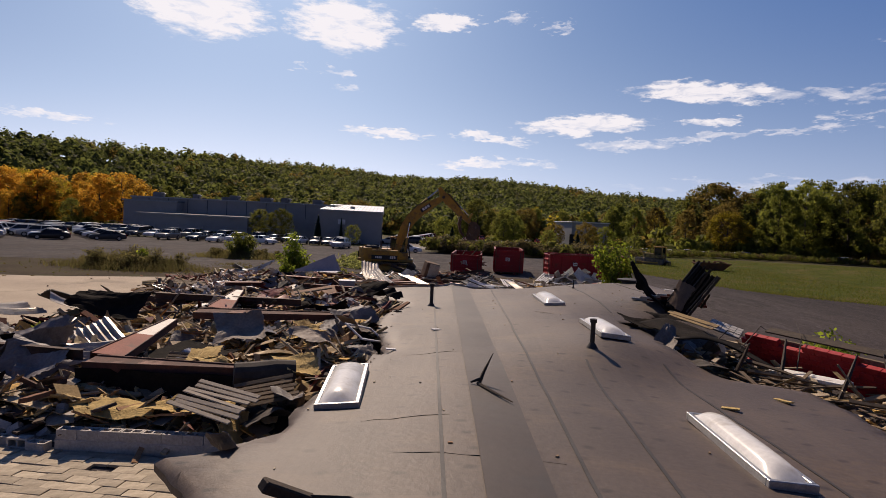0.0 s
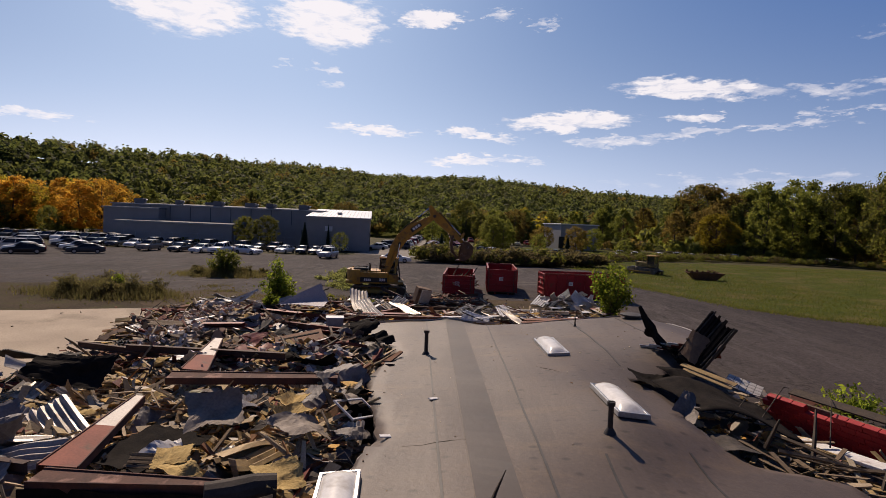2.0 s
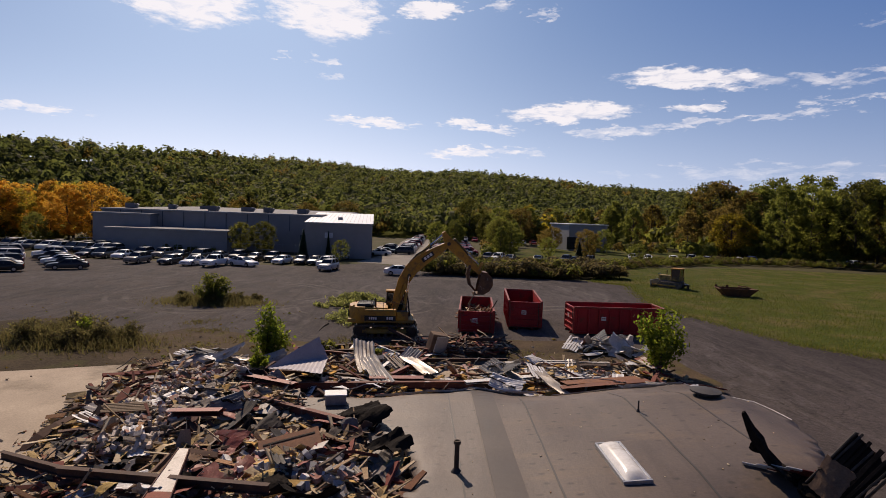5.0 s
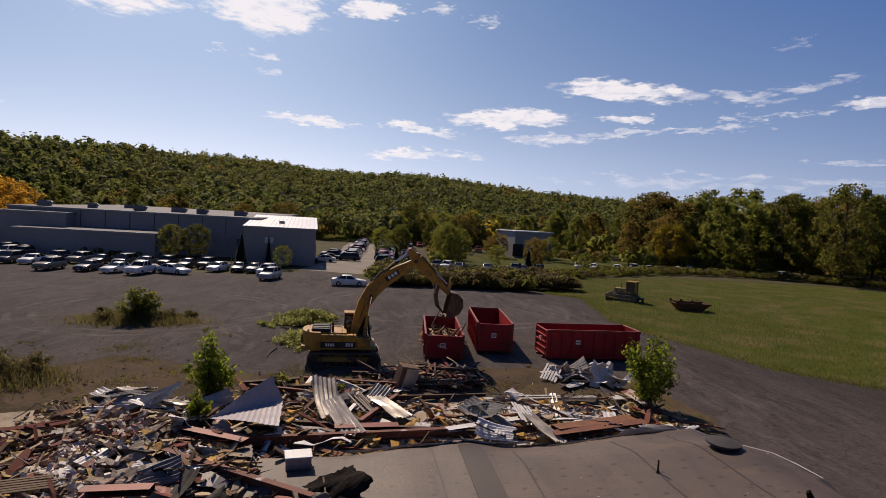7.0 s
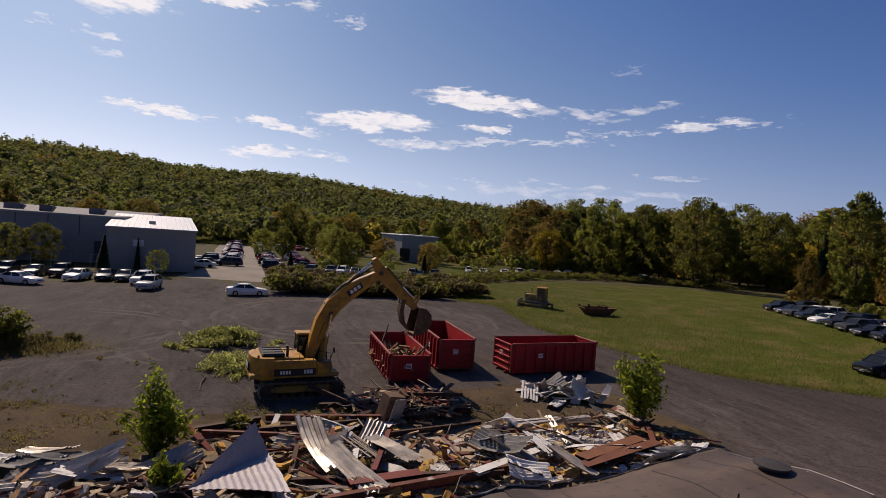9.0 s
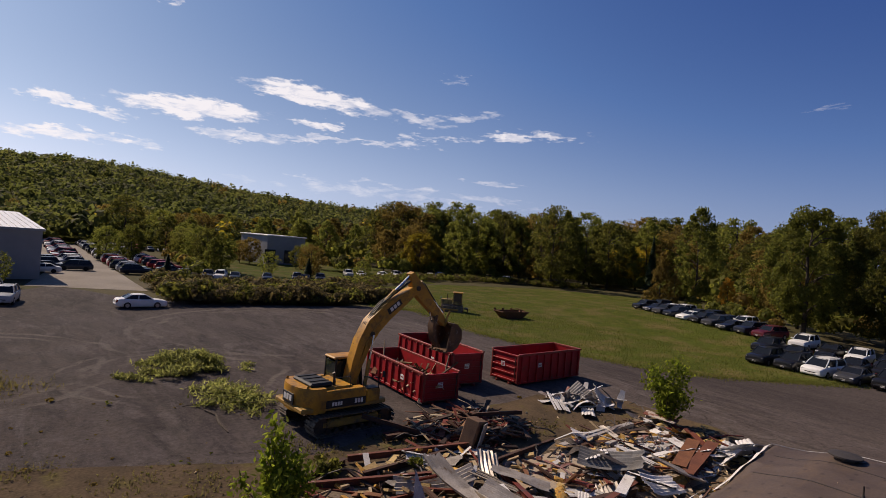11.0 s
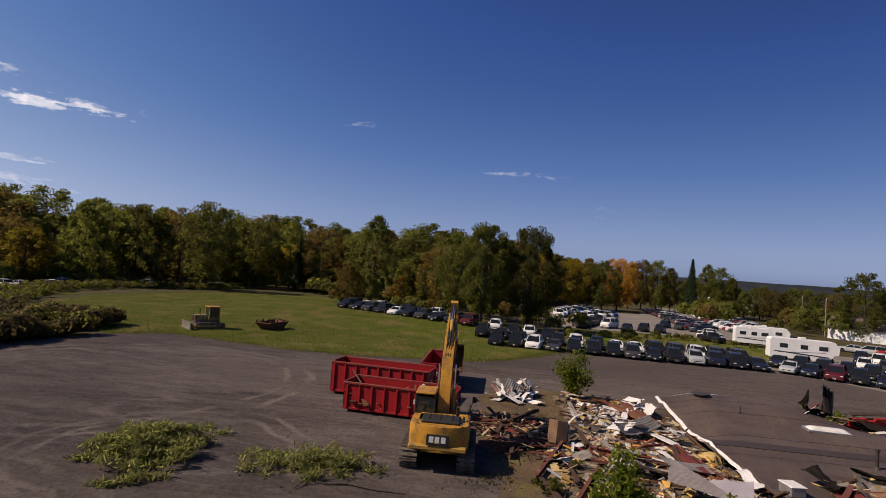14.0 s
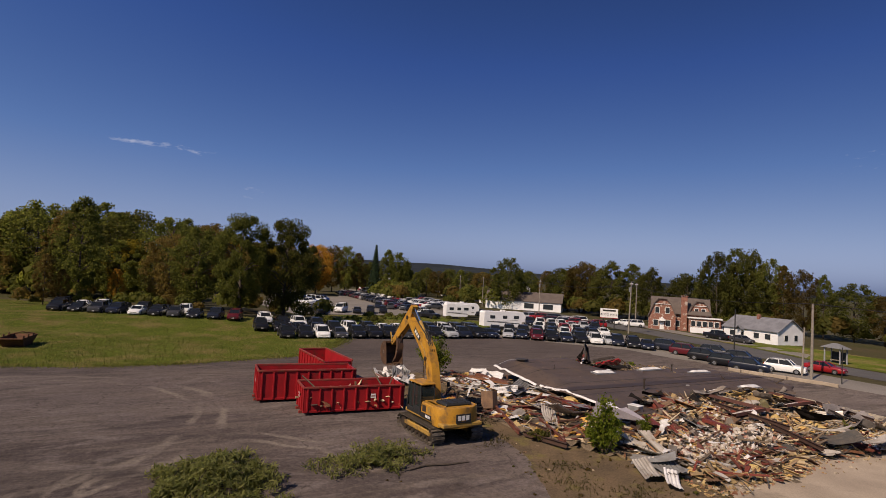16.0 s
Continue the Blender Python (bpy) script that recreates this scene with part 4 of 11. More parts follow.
def build_roof():
    bm = bmesh.new()
    pts = []
    n = len(ROOF)
    for i in range(n):
        a, b = Vector(ROOF[i]), Vector(ROOF[(i + 1) % n])
        k = max(1, int((b - a).length / .35))
        for j in range(k):
            p = a.lerp(b, j / k)
            w = .16 if p.y < 27 else .07
            pts.append((p.x + w * noise.noise(Vector((p.x * 1.7, p.y * 1.7, 1))), p.y + w * noise.noise(Vector((p.x * 1.7, p.y * 1.7, 9)))))
    bm.faces.new([bm.verts.new((x, y, 0)) for x, y in pts])
    for ax, lo, hi in ((0, -6.5, 13.5), (1, -3, 33)):
        c = lo
        while c < hi:
            co, no = [0, 0, 0], [0, 0, 0]
            co[ax], no[ax] = c, 1
            bmesh.ops.bisect_plane(bm, geom=bm.verts[:] + bm.edges[:] + bm.faces[:], plane_co=co, plane_no=no)
            c += .5
    for v in bm.verts:
        v.co.z = rz(v.co.x, v.co.y)
        if v.is_boundary and v.co.y < 27 and v.co.y > -2.5:
            v.co.z += .09 * noise.noise(Vector((v.co.x * .8, v.co.y * .8, 4))) - (.1 if v.co.x < 5 else .02)
    top = bm.faces[:]
    ret = bmesh.ops.extrude_face_region(bm, geom=top)
    for v in [g for g in ret["geom"] if isinstance(g, bmesh.types.BMVert)]:
        v.co.z -= .11
    bmesh.ops.recalc_face_normals(bm, faces=bm.faces)
    for f in bm.faces:
        f.smooth = f.normal.z > .6
    me = bpy.data.meshes.new("roof")
    bm.to_mesh(me)
    bm.free()
    me.materials.append(M["roof"])
    return tagged(new("roof", me), "grey-brown membrane roof of a wrecked building, torn edges, slumped low", "roof", kind="structure")


roof = build_roof()
M["roof_dark"] = surf("dark_roof_patch", (.055, .049, .045), (.045, .04, .037), 1.5, .6, fine=14, bump=.1, world_space=True)
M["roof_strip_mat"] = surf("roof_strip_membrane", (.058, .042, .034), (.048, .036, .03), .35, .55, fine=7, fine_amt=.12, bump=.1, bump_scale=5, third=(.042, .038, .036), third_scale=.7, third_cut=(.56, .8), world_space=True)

# ---- open-top roll-off containers ----
def roll_off(m, length, width, height, label):
    """Open steel box on runners with ribs; its door end is at -y, its front end at +y, the base centre at the origin."""
    t = thing("roll_off_container", m, label, "container", "roll-off containers")
    hl, hw = length / 2, width / 2
    b0 = .2
    bot = MB().box((0, 0, b0), (width - .1, length - .06, .08))
    part("floor_plate", bot, M["red_in"], t)
    for s in (-1, 1):
        wall = MB().box((s * (hw - .045), 0, (height + b0) / 2), (.05, length - .02, height - b0))
        w = part("side_wall", wall, M["red"], t)
        n = 9
        me = None
        for i in range(n):
            y = -hl + .25 + (length - .5) * i / (n - 1)
            if me is None:
                me = MB().box((0, 0, (height + b0) / 2 - .05), (.1, .1, height - b0 - .1), bev=.012).mesh("rib", M["red"])
            r = part("rib", me, None, w)
            r.location = (s * (hw + .03), y, 0)
        rail = MB().box((s * (hw - .01), 0, height), (.14, length + .04, .13), bev=.02)
        part("top_rail", rail, M["red_worn"], w)
        low = MB().box((s * (hw - .02), 0, b0 + .02), (.1, length, .14), bev=.015)
        part("bottom_rail", low, M["red"], w)
        runner = MB().box((s * .55, 0, .1), (.12, length + .3, .16), bev=.01)
        part("runner", runner, M["red_worn"], t)
        for y in (-hl + .3, hl - .3):
            wh = MB().tube([(s * .8 - .1, y, .14), (s * .8 + .1, y, .14)], .14, 12)
            part("roller", wh, M["steel_dark"], t)
    front = MB().box((0, hl - .03, (height + b0) / 2), (width - .04, .05, height - b0))
    f = part("front_wall", front, M["red"], t)
    part("top_rail", MB().box((0, hl - .01, height), (width, .13, .13), bev=.02), M["red_worn"], f)
    for x in (-.75, 0, .75):
        part("rib", MB().box((x, hl + .03, (height + b0) / 2), (.1, .09, height - b0 - .1), bev=.012), M["red"], f)
    door = MB().box((0, -hl + .03, (height + b0) / 2), (width - .06, .05, height - b0 - .06))
    d = part("door", door, M["red"], t)
    n = 5
    for i in range(n):
        z = b0 + .12 + (height - b0 - .2) * i / (n - 1)
        part("rib", MB().box((0, -hl - .025, z), (width - .1, .07, .1), bev=.012), M["red"], d)
    for x in (-hw + .09, hw - .09):
        part("door_post", MB().box((x, -hl - .02, (height + b0) / 2), (.11, .09, height - b0), bev=.012), M["red_worn"], d)
    part("latch_bar", MB().tube([(hw - .25, -hl - .08, b0 + .1), (hw - .25, -hl - .08, height - .15)], .025, 6), M["steel_dark"], d)
    for y0, x0, ry in ((-hl - .075, -.1, 0), (hl + .05, .1, 0)):
        s = part("sign_plate", MB().box((x0, y0, height * .62), (.34, .012, .3)), M["white_paint"], t, "small white sign with red bars")
        for k in range(3):
            part("print_bar", MB().box((x0, y0 + (-.01 if y0 < 0 else .01), height * .62 + .08 - k * .08), (.26, .008, .04)), M["red"], s)
    for s in (-1, 1):
        q = part("sign_plate", MB().box((s * (hw + .02), -1.2, height * .62), (.012, .34, .28)), M["white_paint"], t, "small white sign with red bars")
        part("print_bar", MB().box((s * (hw + .032), -1.2, height * .62), (.008, .26, .06)), M["red"], q)
    return t


M["red_in"] = surf("container_inside", (.13, .06, .04), (.08, .045, .035), 1.5, .8, fine=10, bump=.2)
M["red_worn"] = surf("container_edge_worn", (.26, .02, .02), (.2, .06, .04), 2.5, .55, fine=20, bump=.1)
M["steel_dark"] = surf("dark_steel", (.06, .055, .05), (.1, .07, .05), 4, .55, .6, bump=.1)
M["white_paint"] = surf("white_paint", (.75, .74, .72), (.65, .64, .6), 2, .5, bump=.03)


def heading(x, y, dx, dy, z=None):
    """A pose whose +y axis points along dx, dy."""
    return pose(x, y, gz(x, y) + .005 if z is None else z, 0, 0, math.degrees(math.atan2(-dx, dy)))


roll_off(heading(2.2, 48.5, .04, 1), 6.7, 2.44, 1.72, "red steel roll-off container loaded with scrap wood")
roll_off(heading(5.95, 50.75, .05, 1), 6.7, 2.44, 2.12, "tall red steel roll-off container with ribbed sides")
roll_off(heading(12.45, 47.75, 1, .07), 6.7, 2.44, 2.05, "long red steel roll-off container standing empty apart from the others")

# ---- the long grey works building ----
def build_works():
    t = thing("works_building", pose(0, 0, 0), "long grey metal works building with white-roofed annex", "building")
    W = lambda mb, name, mat, label="": part(name, mb, mat, t, label)
    g = gz(-40, 118) - .05

    def block(name, x0, x1, y0, y1, h, wallm, roofm, over=.25):
        w = W(MB().box(((x0 + x1) / 2, (y0 + y1) / 2, g + h / 2), (x1 - x0, y1 - y0, h)), "wall", wallm)
        rise = {"annex": 1.9, "main": 1.0, "lean": .3}.get(name, .1)
        ya, yb = y0 - over, y1 + over
        r = part("roof", MB().loft([[(x, ya, g + h - .05), (x, ya, g + h + .2), (x, yb, g + h + .2 + rise), (x, yb, g + h - .05)] for x in (x0 - over, x1 + over)]), roofm, t)
        part("eave_trim", MB().box(((x0 + x1) / 2, ya - .03, g + h + .06), (x1 - x0 + 2 * over, .05, .3)), M["alu_grey"], r)
        if name == "annex":
            for k in range(16):
                part("standing_seam", MB().box((0, 0, 0), (.05, math.hypot(yb - ya, rise), .06), rot=(math.degrees(math.atan2(rise, yb - ya)), 0, 0)), M["alu_grey"], r).location = (x0 + (x1 - x0) * (k + .5) / 16, (ya + yb) / 2, g + h + .22 + rise / 2)
            turned = Matrix.Translation((x1, y0, 0)) @ pose(0, 0, 0, 0, 0, 8) @ Matrix.Translation((-x1, -y0, 0))
            for o in (w, r):
                o.matrix_basis = turned
        return w, r
    block("main", -74, -27.5, 122, 165, 7.9, M["wall_grey"], M["roof_grey"])
    block("lean", -68, -44, 114, 121.9, 4.2, M["wall_grey"], M["roof_grey"])
    block("annex", -27.6, -15.2, 112, 136, 6.6, M["wall_grey"], M["roof_white"])
    block("step", -74, -62, 119, 121.9, 7.0, M["wall_grey"], M["roof_grey"])

    for i, (x, y, w) in enumerate(((-70, 126, 2.0), (-62, 128, 1.2), (-52, 126, 1.8), (-46, 130, 2.4), (-40, 126, 1.6), (-33, 128, 2.0), (-60, 140, 2.2))):
        u = part("roof_unit", MB().box((x, y, g + 8.75), (w, 1.6, 1.1), bev=.08), M["roof_grey"], t)
        part("duct", MB().tube([(x + w * .5, y, g + 8.3), (x + w * .5 + .5, y, g + 9.1)], .25, 8), M["alu_grey"], u)
    part("roof_unit", MB().box((-22.5, 118, g + 7.3), (.9, .9, 1.1), bev=.05), M["alu_grey"], t)
    part("backboard", MB().box((-23.2, 110.75, g + 4.4), (1.5, .06, 1.0), bev=.01), M["white_paint2"], t)
    for y in (6, 14):
        part("door", MB().box((0, 0, g + 1.9), (.1, 3.4, 3.8), bev=.02), M["door_grey"], t).matrix_basis = Matrix.Translation((-15.2, 112, 0)) @ pose(0, 0, 0, 0, 0, 8) @ Matrix.Translation((.05, y, 0))
    part("door", MB().box((-30, 121.9, g + 1.9), (3.4, .12, 3.8), bev=.02), M["door_grey"], t)
    for k in range(10):
        part("wall_seam", MB().box((-70 + k * 4.5, 121.94, g + 6.2), (.12, .06, 3.2)), M["door_grey"], t)


def build_fence():
    t = thing("chain_fence", pose(0, 0, 0), "tall chain-link fence before the works building", "fence")
    me = MB().tube([(0, 0, 0), (0, 0, 2.3)], .04, 6).mesh("post", M["alu_grey"])
    for k in range(22):
        x = -72 + k * 2.5
        o = part("post", me, None, t)
        o.location = (x, 110.5, gz(x, 110.5))
    for z in (.25, 1.2, 2.25):
        part("rail", MB().tube([(-72, 110.5, gz(-72, 110.5) + z), (-19.5, 110.5, gz(-19.5, 110.5) + z)], .025, 5), M["alu_grey"], t)


M["alu_grey"] = surf("galvanised_metal", (.35, .36, .37), (.28, .29, .3), 3, .5, .5, bump=0)
M["white_paint2"] = surf("white_board", (.7, .7, .7), (.6, .6, .6), 2, .6, bump=0)
M["door_grey"] = surf("dark_grey_door", (.07, .075, .085), (.06, .062, .07), 1, .6, bump=0)
build_works()
build_fence()

# ---- parked vehicles ----
PAINTS = {"black": (.012, .012, .014), "navy": (.013, .016, .028), "charcoal": (.045, .045, .046), "silver": (.36, .37, .38), "white": (.72, .72, .7),
          "red": (.25, .012, .015), "maroon": (.09, .01, .015), "blue": (.02, .06, .2), "tan": (.22, .19, .15)}
for k, c in PAINTS.items():
    M["paint_" + k] = surf("car_paint_" + k, c, tuple(v * .9 for v in c), 1.0, .3, 0.0, fine=30, fine_amt=.05, bump=0, coat=.2)
M["glass_dark"] = surf("car_glass", (.012, .014, .016), (.01, .012, .014), 1, .1, bump=0, fine_amt=0, spec=.3)
M["tyre"] = surf("tyre_rubber", (.016, .016, .016), (.025, .024, .022), 6, .9, bump=.1)
M["rim"] = surf("alloy_rim", (.4, .4, .41), (.28, .28, .29), 8, .35, .8, bump=0)
M["lamp_glass"] = surf("headlight_glass", (.6, .62, .64), (.45, .46, .48), 9, .12, bump=0)
M["lamp_red"] = surf("tail_light", (.3, .01, .01), (.2, .005, .005), 9, .2, bump=0)
M["trim_black"] = surf("black_trim", (.02, .02, .02), (.03, .03, .03), 9, .55, bump=0)

# side outlines: length, width, then stations of (x, bottom, belt height, half-width factor), cabin (front base, front top, rear top, rear base, roof height)
CAR_SHAPES = {
    "sedan": (4.75, 1.82, ((2.37, .32, .62, .8), (2.15, .22, .78, .95), (1.2, .2, .92, 1), (0, .2, .95, 1), (-1.5, .2, 1.0, 1), (-2.1, .24, .98, .96), (-2.37, .35, .8, .85)), (1.0, .25, -.95, -1.75, 1.46)),
    "suv": (4.65, 1.86, ((2.32, .36, .75, .85), (2.15, .28, .98, .96), (1.15, .26, 1.08, 1), (0, .26, 1.1, 1), (-1.6, .26, 1.12, 1), (-2.2, .3, 1.1, .97), (-2.32, .38, .95, .9)), (1.05, .4, -1.75, -2.15, 1.74)),
    "minivan": (5.05, 1.98, ((2.52, .3, .7, .82), (2.3, .22, .9, .95), (1.5, .2, 1.02, 1), (0, .2, 1.05, 1), (-1.8, .2, 1.08, 1), (-2.4, .25, 1.05, .97), (-2.52, .35, .9, .9)), (1.65, .75, -1.95, -2.35, 1.76)),
    "pickup": (5.6, 1.96, ((2.8, .42, .85, .9), (2.6, .34, 1.08, .97), (1.4, .32, 1.15, 1), (0, .32, 1.16, 1), (-1.0, .32, 1.16, 1), (-2.5, .36, 1.14, 1), (-2.8, .42, 1.1, .97)), (1.15, .55, -.85, -1.05, 1.84)),
    "van": (5.6, 2.0, ((2.8, .38, .9, .88), (2.55, .3, 1.15, .96), (1.9, .28, 1.3, 1), (0, .28, 1.32, 1), (-2.4, .28, 1.32, 1), (-2.7, .3, 1.3, .98), (-2.8, .38, 1.2, .95)), (1.95, 1.3, -2.55, -2.72, 2.2)),
}
CAR_MESH = {}


def car_mesh(key, make):
    if key not in CAR_MESH:
        CAR_MESH[key] = make()
    return CAR_MESH[key]


def car_body(kind, paint):
    """A rounded shell: smooth side stations, wheel-arch lips, crowned bonnet, roof skin, pillars, mirrors and bumpers."""
    L_, W_, st, cab = CAR_SHAPES[kind]
    mb = MB()
    fine = []
    for i in range(len(st) - 1):
        p0, p1, p2, p3 = st[max(0, i - 1)], st[i], st[i + 1], st[min(len(st) - 1, i + 2)]
        for k in range(3 if i < len(st) - 2 else 4):
            u = k / 3
            fine.append(tuple(b_ if u == 0 else c_ if u == 1 else .5 * (2 * b_ + (c_ - a_) * u + (2 * a_ - 5 * b_ + 4 * c_ - d_) * u * u + (3 * b_ - a_ - 3 * c_ + d_) * u ** 3) for a_, b_, c_, d_ in zip(p0, p1, p2, p3)))
    rings = []
    for x, b, t, k in fine:
        hw, h = W_ / 2 * min(k, 1.01), t - b
        half = [(-.9, b), (-.985, b + .16 * h), (-1.0, b + .42 * h), (-.99, b + .68 * h), (-.965, t - .1), (-.91, t - .03), (-.8, t), (-.42, t + .025), (0, t + .035)]
        rings.append([(x, y * hw, z) for y, z in half] + [(x, -y * hw, z) for y, z in half[-2::-1]])
    mb.loft(rings)
    f0, f1, r1, r0, zr = cab
    hw = W_ / 2
    skin = []
    for u in (0, .12, .35, .6, .85, 1):
        x = f1 + .08 + (r1 - f1 - .14) * u
        drop = .07 * (2 * u - 1) ** 4 + .02 * (2 * u - 1) ** 2
        skin.append([(x, y * hw * (.71 if u in (0, 1) else .73), zr - drop - .09 * y ** 4 - .02 * y * y) for y in (-1, -.85, -.5, 0, .5, .85, 1)] + [(x, hw * .7, zr - drop - .14), (x, -hw * .7, zr - drop - .14)])
    mb.loft(skin)
    belt = st[3][2] - .03
    for s in (-1, 1):
        for xa, xb in ((f0, f1), (r0, r1), ((f0 + r0) / 2, (f1 + r1) / 2)):
            mb.tube([(xa, s * hw * .87, belt), ((xa + xb) / 2, s * hw * .81, (belt + zr - .07) / 2 + .02), (xb, s * hw * .71, zr - .07)], .05, 5, cap=False)
        mb.box((f0 - .15, s * (hw + .08), belt + .1), (.12, .2, .14), bev=.04)
        for ax in (L_ * .29, -L_ * .29):
            mb.tube([(ax + .4 * math.cos(radians(a)), s * (hw - .01), .34 + .4 * math.sin(radians(a))) for a in range(0, 181, 30)], .035, 5, cap=False)
    mb.box((st[0][0] - .02, 0, st[0][1] + .1), (.14, W_ * .72, .16), bev=.05)
    mb.box((st[-1][0] + .02, 0, st[-1][1] + .12), (.12, W_ * .74, .16), bev=.05)
    return mb.mesh("body", M["paint_" + paint], smooth=True)


def car_pane(kind, which):
    """One pane of the cabin: windscreen, rear window, a side window, or the whole glasshouse of a far car."""
    L_, W_, st, cab = CAR_SHAPES[kind]
    f0, f1, r1, r0, zr = cab
    hw = W_ / 2
    belt = st[3][2] - .04
    lo = [(f0 + .03, -hw * .84, belt), (f0 + .03, hw * .84, belt), (r0 - .02, hw * .84, belt), (r0 - .02, -hw * .84, belt)]
    hi = [(f1, -hw * .7, zr - .07), (f1, hw * .7, zr - .07), (r1, hw * .7, zr - .07), (r1, -hw * .7, zr - .07)]
    if which == "all":
        return MB().loft([lo, hi]).mesh("cabin_glass", M["glass_dark"])
    i = {"front": 0, "left": 1, "rear": 2, "right": 3}[which]
    q = [Vector(lo[i]), Vector(lo[(i + 1) % 4]), Vector(hi[(i + 1) % 4]), Vector(hi[i])]
    c = Vector(((f0 + r0) / 2, 0, belt + .3))
    inner = [p + (c - p).normalized() * .03 for p in q]
    return MB().loft([[tuple(p) for p in q], [tuple(p) for p in inner]]).mesh("pane", M["glass_dark"])


def car(kind, paint, m, where, detail=True, group="parked vehicles"):
    """One vehicle, front along +x, base at z = 0."""
    L_, W_, st, cab = CAR_SHAPES[kind]
    word = {"suv": "sport utility vehicle", "minivan": "minivan", "sedan": "sedan car", "pickup": "pickup truck", "van": "panel van"}[kind]
    t = thing({"suv": "suv", "sedan": "sedan"}.get(kind, kind), m, f"{paint} {word} {where}", "car" if kind in ("sedan", "suv") else kind, group)
    part("body", car_mesh((kind, paint, "b"), lambda: car_body(kind, paint)), None, t)
    if detail:
        for nm, wh in (("windscreen", "front"), ("rear_window", "rear"), ("side_window", "left"), ("side_window", "right")):
            part(nm, car_mesh((kind, wh), lambda: car_pane(kind, wh)), None, t)
    else:
        part("cabin_glass", car_mesh((kind, "all"), lambda: car_pane(kind, "all")), None, t)
    wr = .33 if kind in ("sedan", "minivan") else .37
    ax = L_ * .29
    for x in (ax, -ax):
        for s in (-1, 1):
            w = part("wheel", car_mesh(("wheel", wr), lambda: MB().tube([(0, -.11, 0), (0, -.09, 0), (0, .09, 0), (0, .11, 0)], [wr * .85, wr, wr, wr * .85], 14).mesh("wheel", M["tyre"], smooth=True)), None, t)
            w.location = (x, s * (W_ / 2 - .08), wr)
            if detail:
                r = part("rim", car_mesh(("rim", wr), lambda: MB().tube([(0, -.118, 0), (0, .118, 0)], wr * .6, 10).mesh("rim", M["rim"])), None, w)
    if kind == "pickup":
        part("load_bed", car_mesh((kind, "bed"), lambda: MB().box((-1.9, 0, 1.155), (1.6, 1.6, .03)).mesh("load_bed", M["trim_black"])), None, t)
    if detail:
        fx = st[0][0]
        for s in (-1, 1):
            h = part("headlight", car_mesh((kind, "hl"), lambda: MB().box((0, 0, 0), (.3, .36, .15), bev=.05).mesh("headlight", M["lamp_glass"], smooth=True)), None, t)
            h.location = (fx - .16, s * W_ * .33, st[0][2] + .02)
            h = part("tail_light", car_mesh((kind, "tl"), lambda: MB().box((0, 0, 0), (.12, .2, .3), bev=.03).mesh("tail_light", M["lamp_red"])), None, t)
            h.location = (st[-1][0] + .06, s * W_ * .4, st[-1][2] - .02)
        g = part("grille", car_mesh((kind, "gr"), lambda: MB().box((0, 0, 0), (.1, .95, .2), bev=.03).mesh("grille", M["trim_black"])), None, t)
        g.location = (fx - .03, 0, st[0][1] + .16)
        g = part("number_plate", car_mesh((kind, "np"), lambda: MB().box((0, 0, 0), (.03, .32, .14)).mesh("number_plate", M["white_paint"])), None, t)
        g.location = (fx + .03, 0, st[0][1] + .1)
        if kind == "suv" or kind == "minivan":
            for s in (-1, 1):
                part("roof_rail", car_mesh((kind, "rr", s), lambda: MB().tube([(cab[1] - .2, s * W_ * .33, cab[4] - .04), (cab[1] - .3, s * W_ * .33, cab[4] + .03), (cab[2] + .3, s * W_ * .33, cab[4] + .03), (cab[2] + .2, s * W_ * .33, cab[4] - .04)], .02, 5).mesh("roof_rail", M["rim"])), None, t)
    return t


def at(x, y, yaw):
    return pose(x, y, gz(x, y) + .015, 0, 0, yaw)


def car_row(x0, y0, x1, y1, n, yaw, kinds, paints, where, seed, detail=True, jit=.25):
    rng = random.Random(seed)
    for i in range(n):
        f = i / max(1, n - 1)
        x, y = x0 + (x1 - x0) * f + rng.uniform(-jit, jit), y0 + (y1 - y0) * f + rng.uniform(-.12, .12)
        k = kinds[i % len(kinds)] if isinstance(kinds, list) else rng.choice(kinds)
        p = paints[i % len(paints)] if isinstance(paints, list) else rng.choice(paints)
        car(k, p, at(x, y, yaw + rng.uniform(-3, 3)), where, detail)


DARK = ("black", "navy", "charcoal", "black", "navy", "charcoal", "black")
FLEET = ("black", "silver", "white", "charcoal", "navy", "white", "red", "silver")
CARS = ("sedan", "suv", "minivan", "suv")
# front row along the yard's east side, facing the yard
car_row(43.2, 45.2, 43.4, 12.8, 14, 176, ["suv", "suv", "minivan", "sedan", "suv"], ["black", "black", "white", "charcoal", "black", "black", "black", "charcoal", "black", "black", "silver", "navy", "black", "navy"], "in a row at the yard edge", 1)
car_row(49.4, 47.6, 49.2, 13, 14, 180, ("suv", "minivan", "sedan"), ("black", "navy", "black", "charcoal", "white"), "in the second row by the yard", 2)
car_row(55.6, 46.4, 55.4, 38.2, 4, 180, ["suv", "sedan", "suv", "suv", "sedan"], ["white", "black", "white", "navy"], "in the cluster under the big trees", 4)
# row across the grass
car_row(68.2, 75, 56.6, 50.6, 10, 168, ["suv", "sedan", "suv", "suv", "sedan", "suv"], ["black", "black", "charcoal", "navy", "white", "black", "charcoal", "black", "navy", "maroon", "black", "white"], "on the grass along the field edge", 5)
car_row(73.6, 75.5, 65.2, 57.5, 7, 168, ["suv", "sedan"], ["black", "white", "white", "charcoal", "black"], "in the back row on the grass", 6)
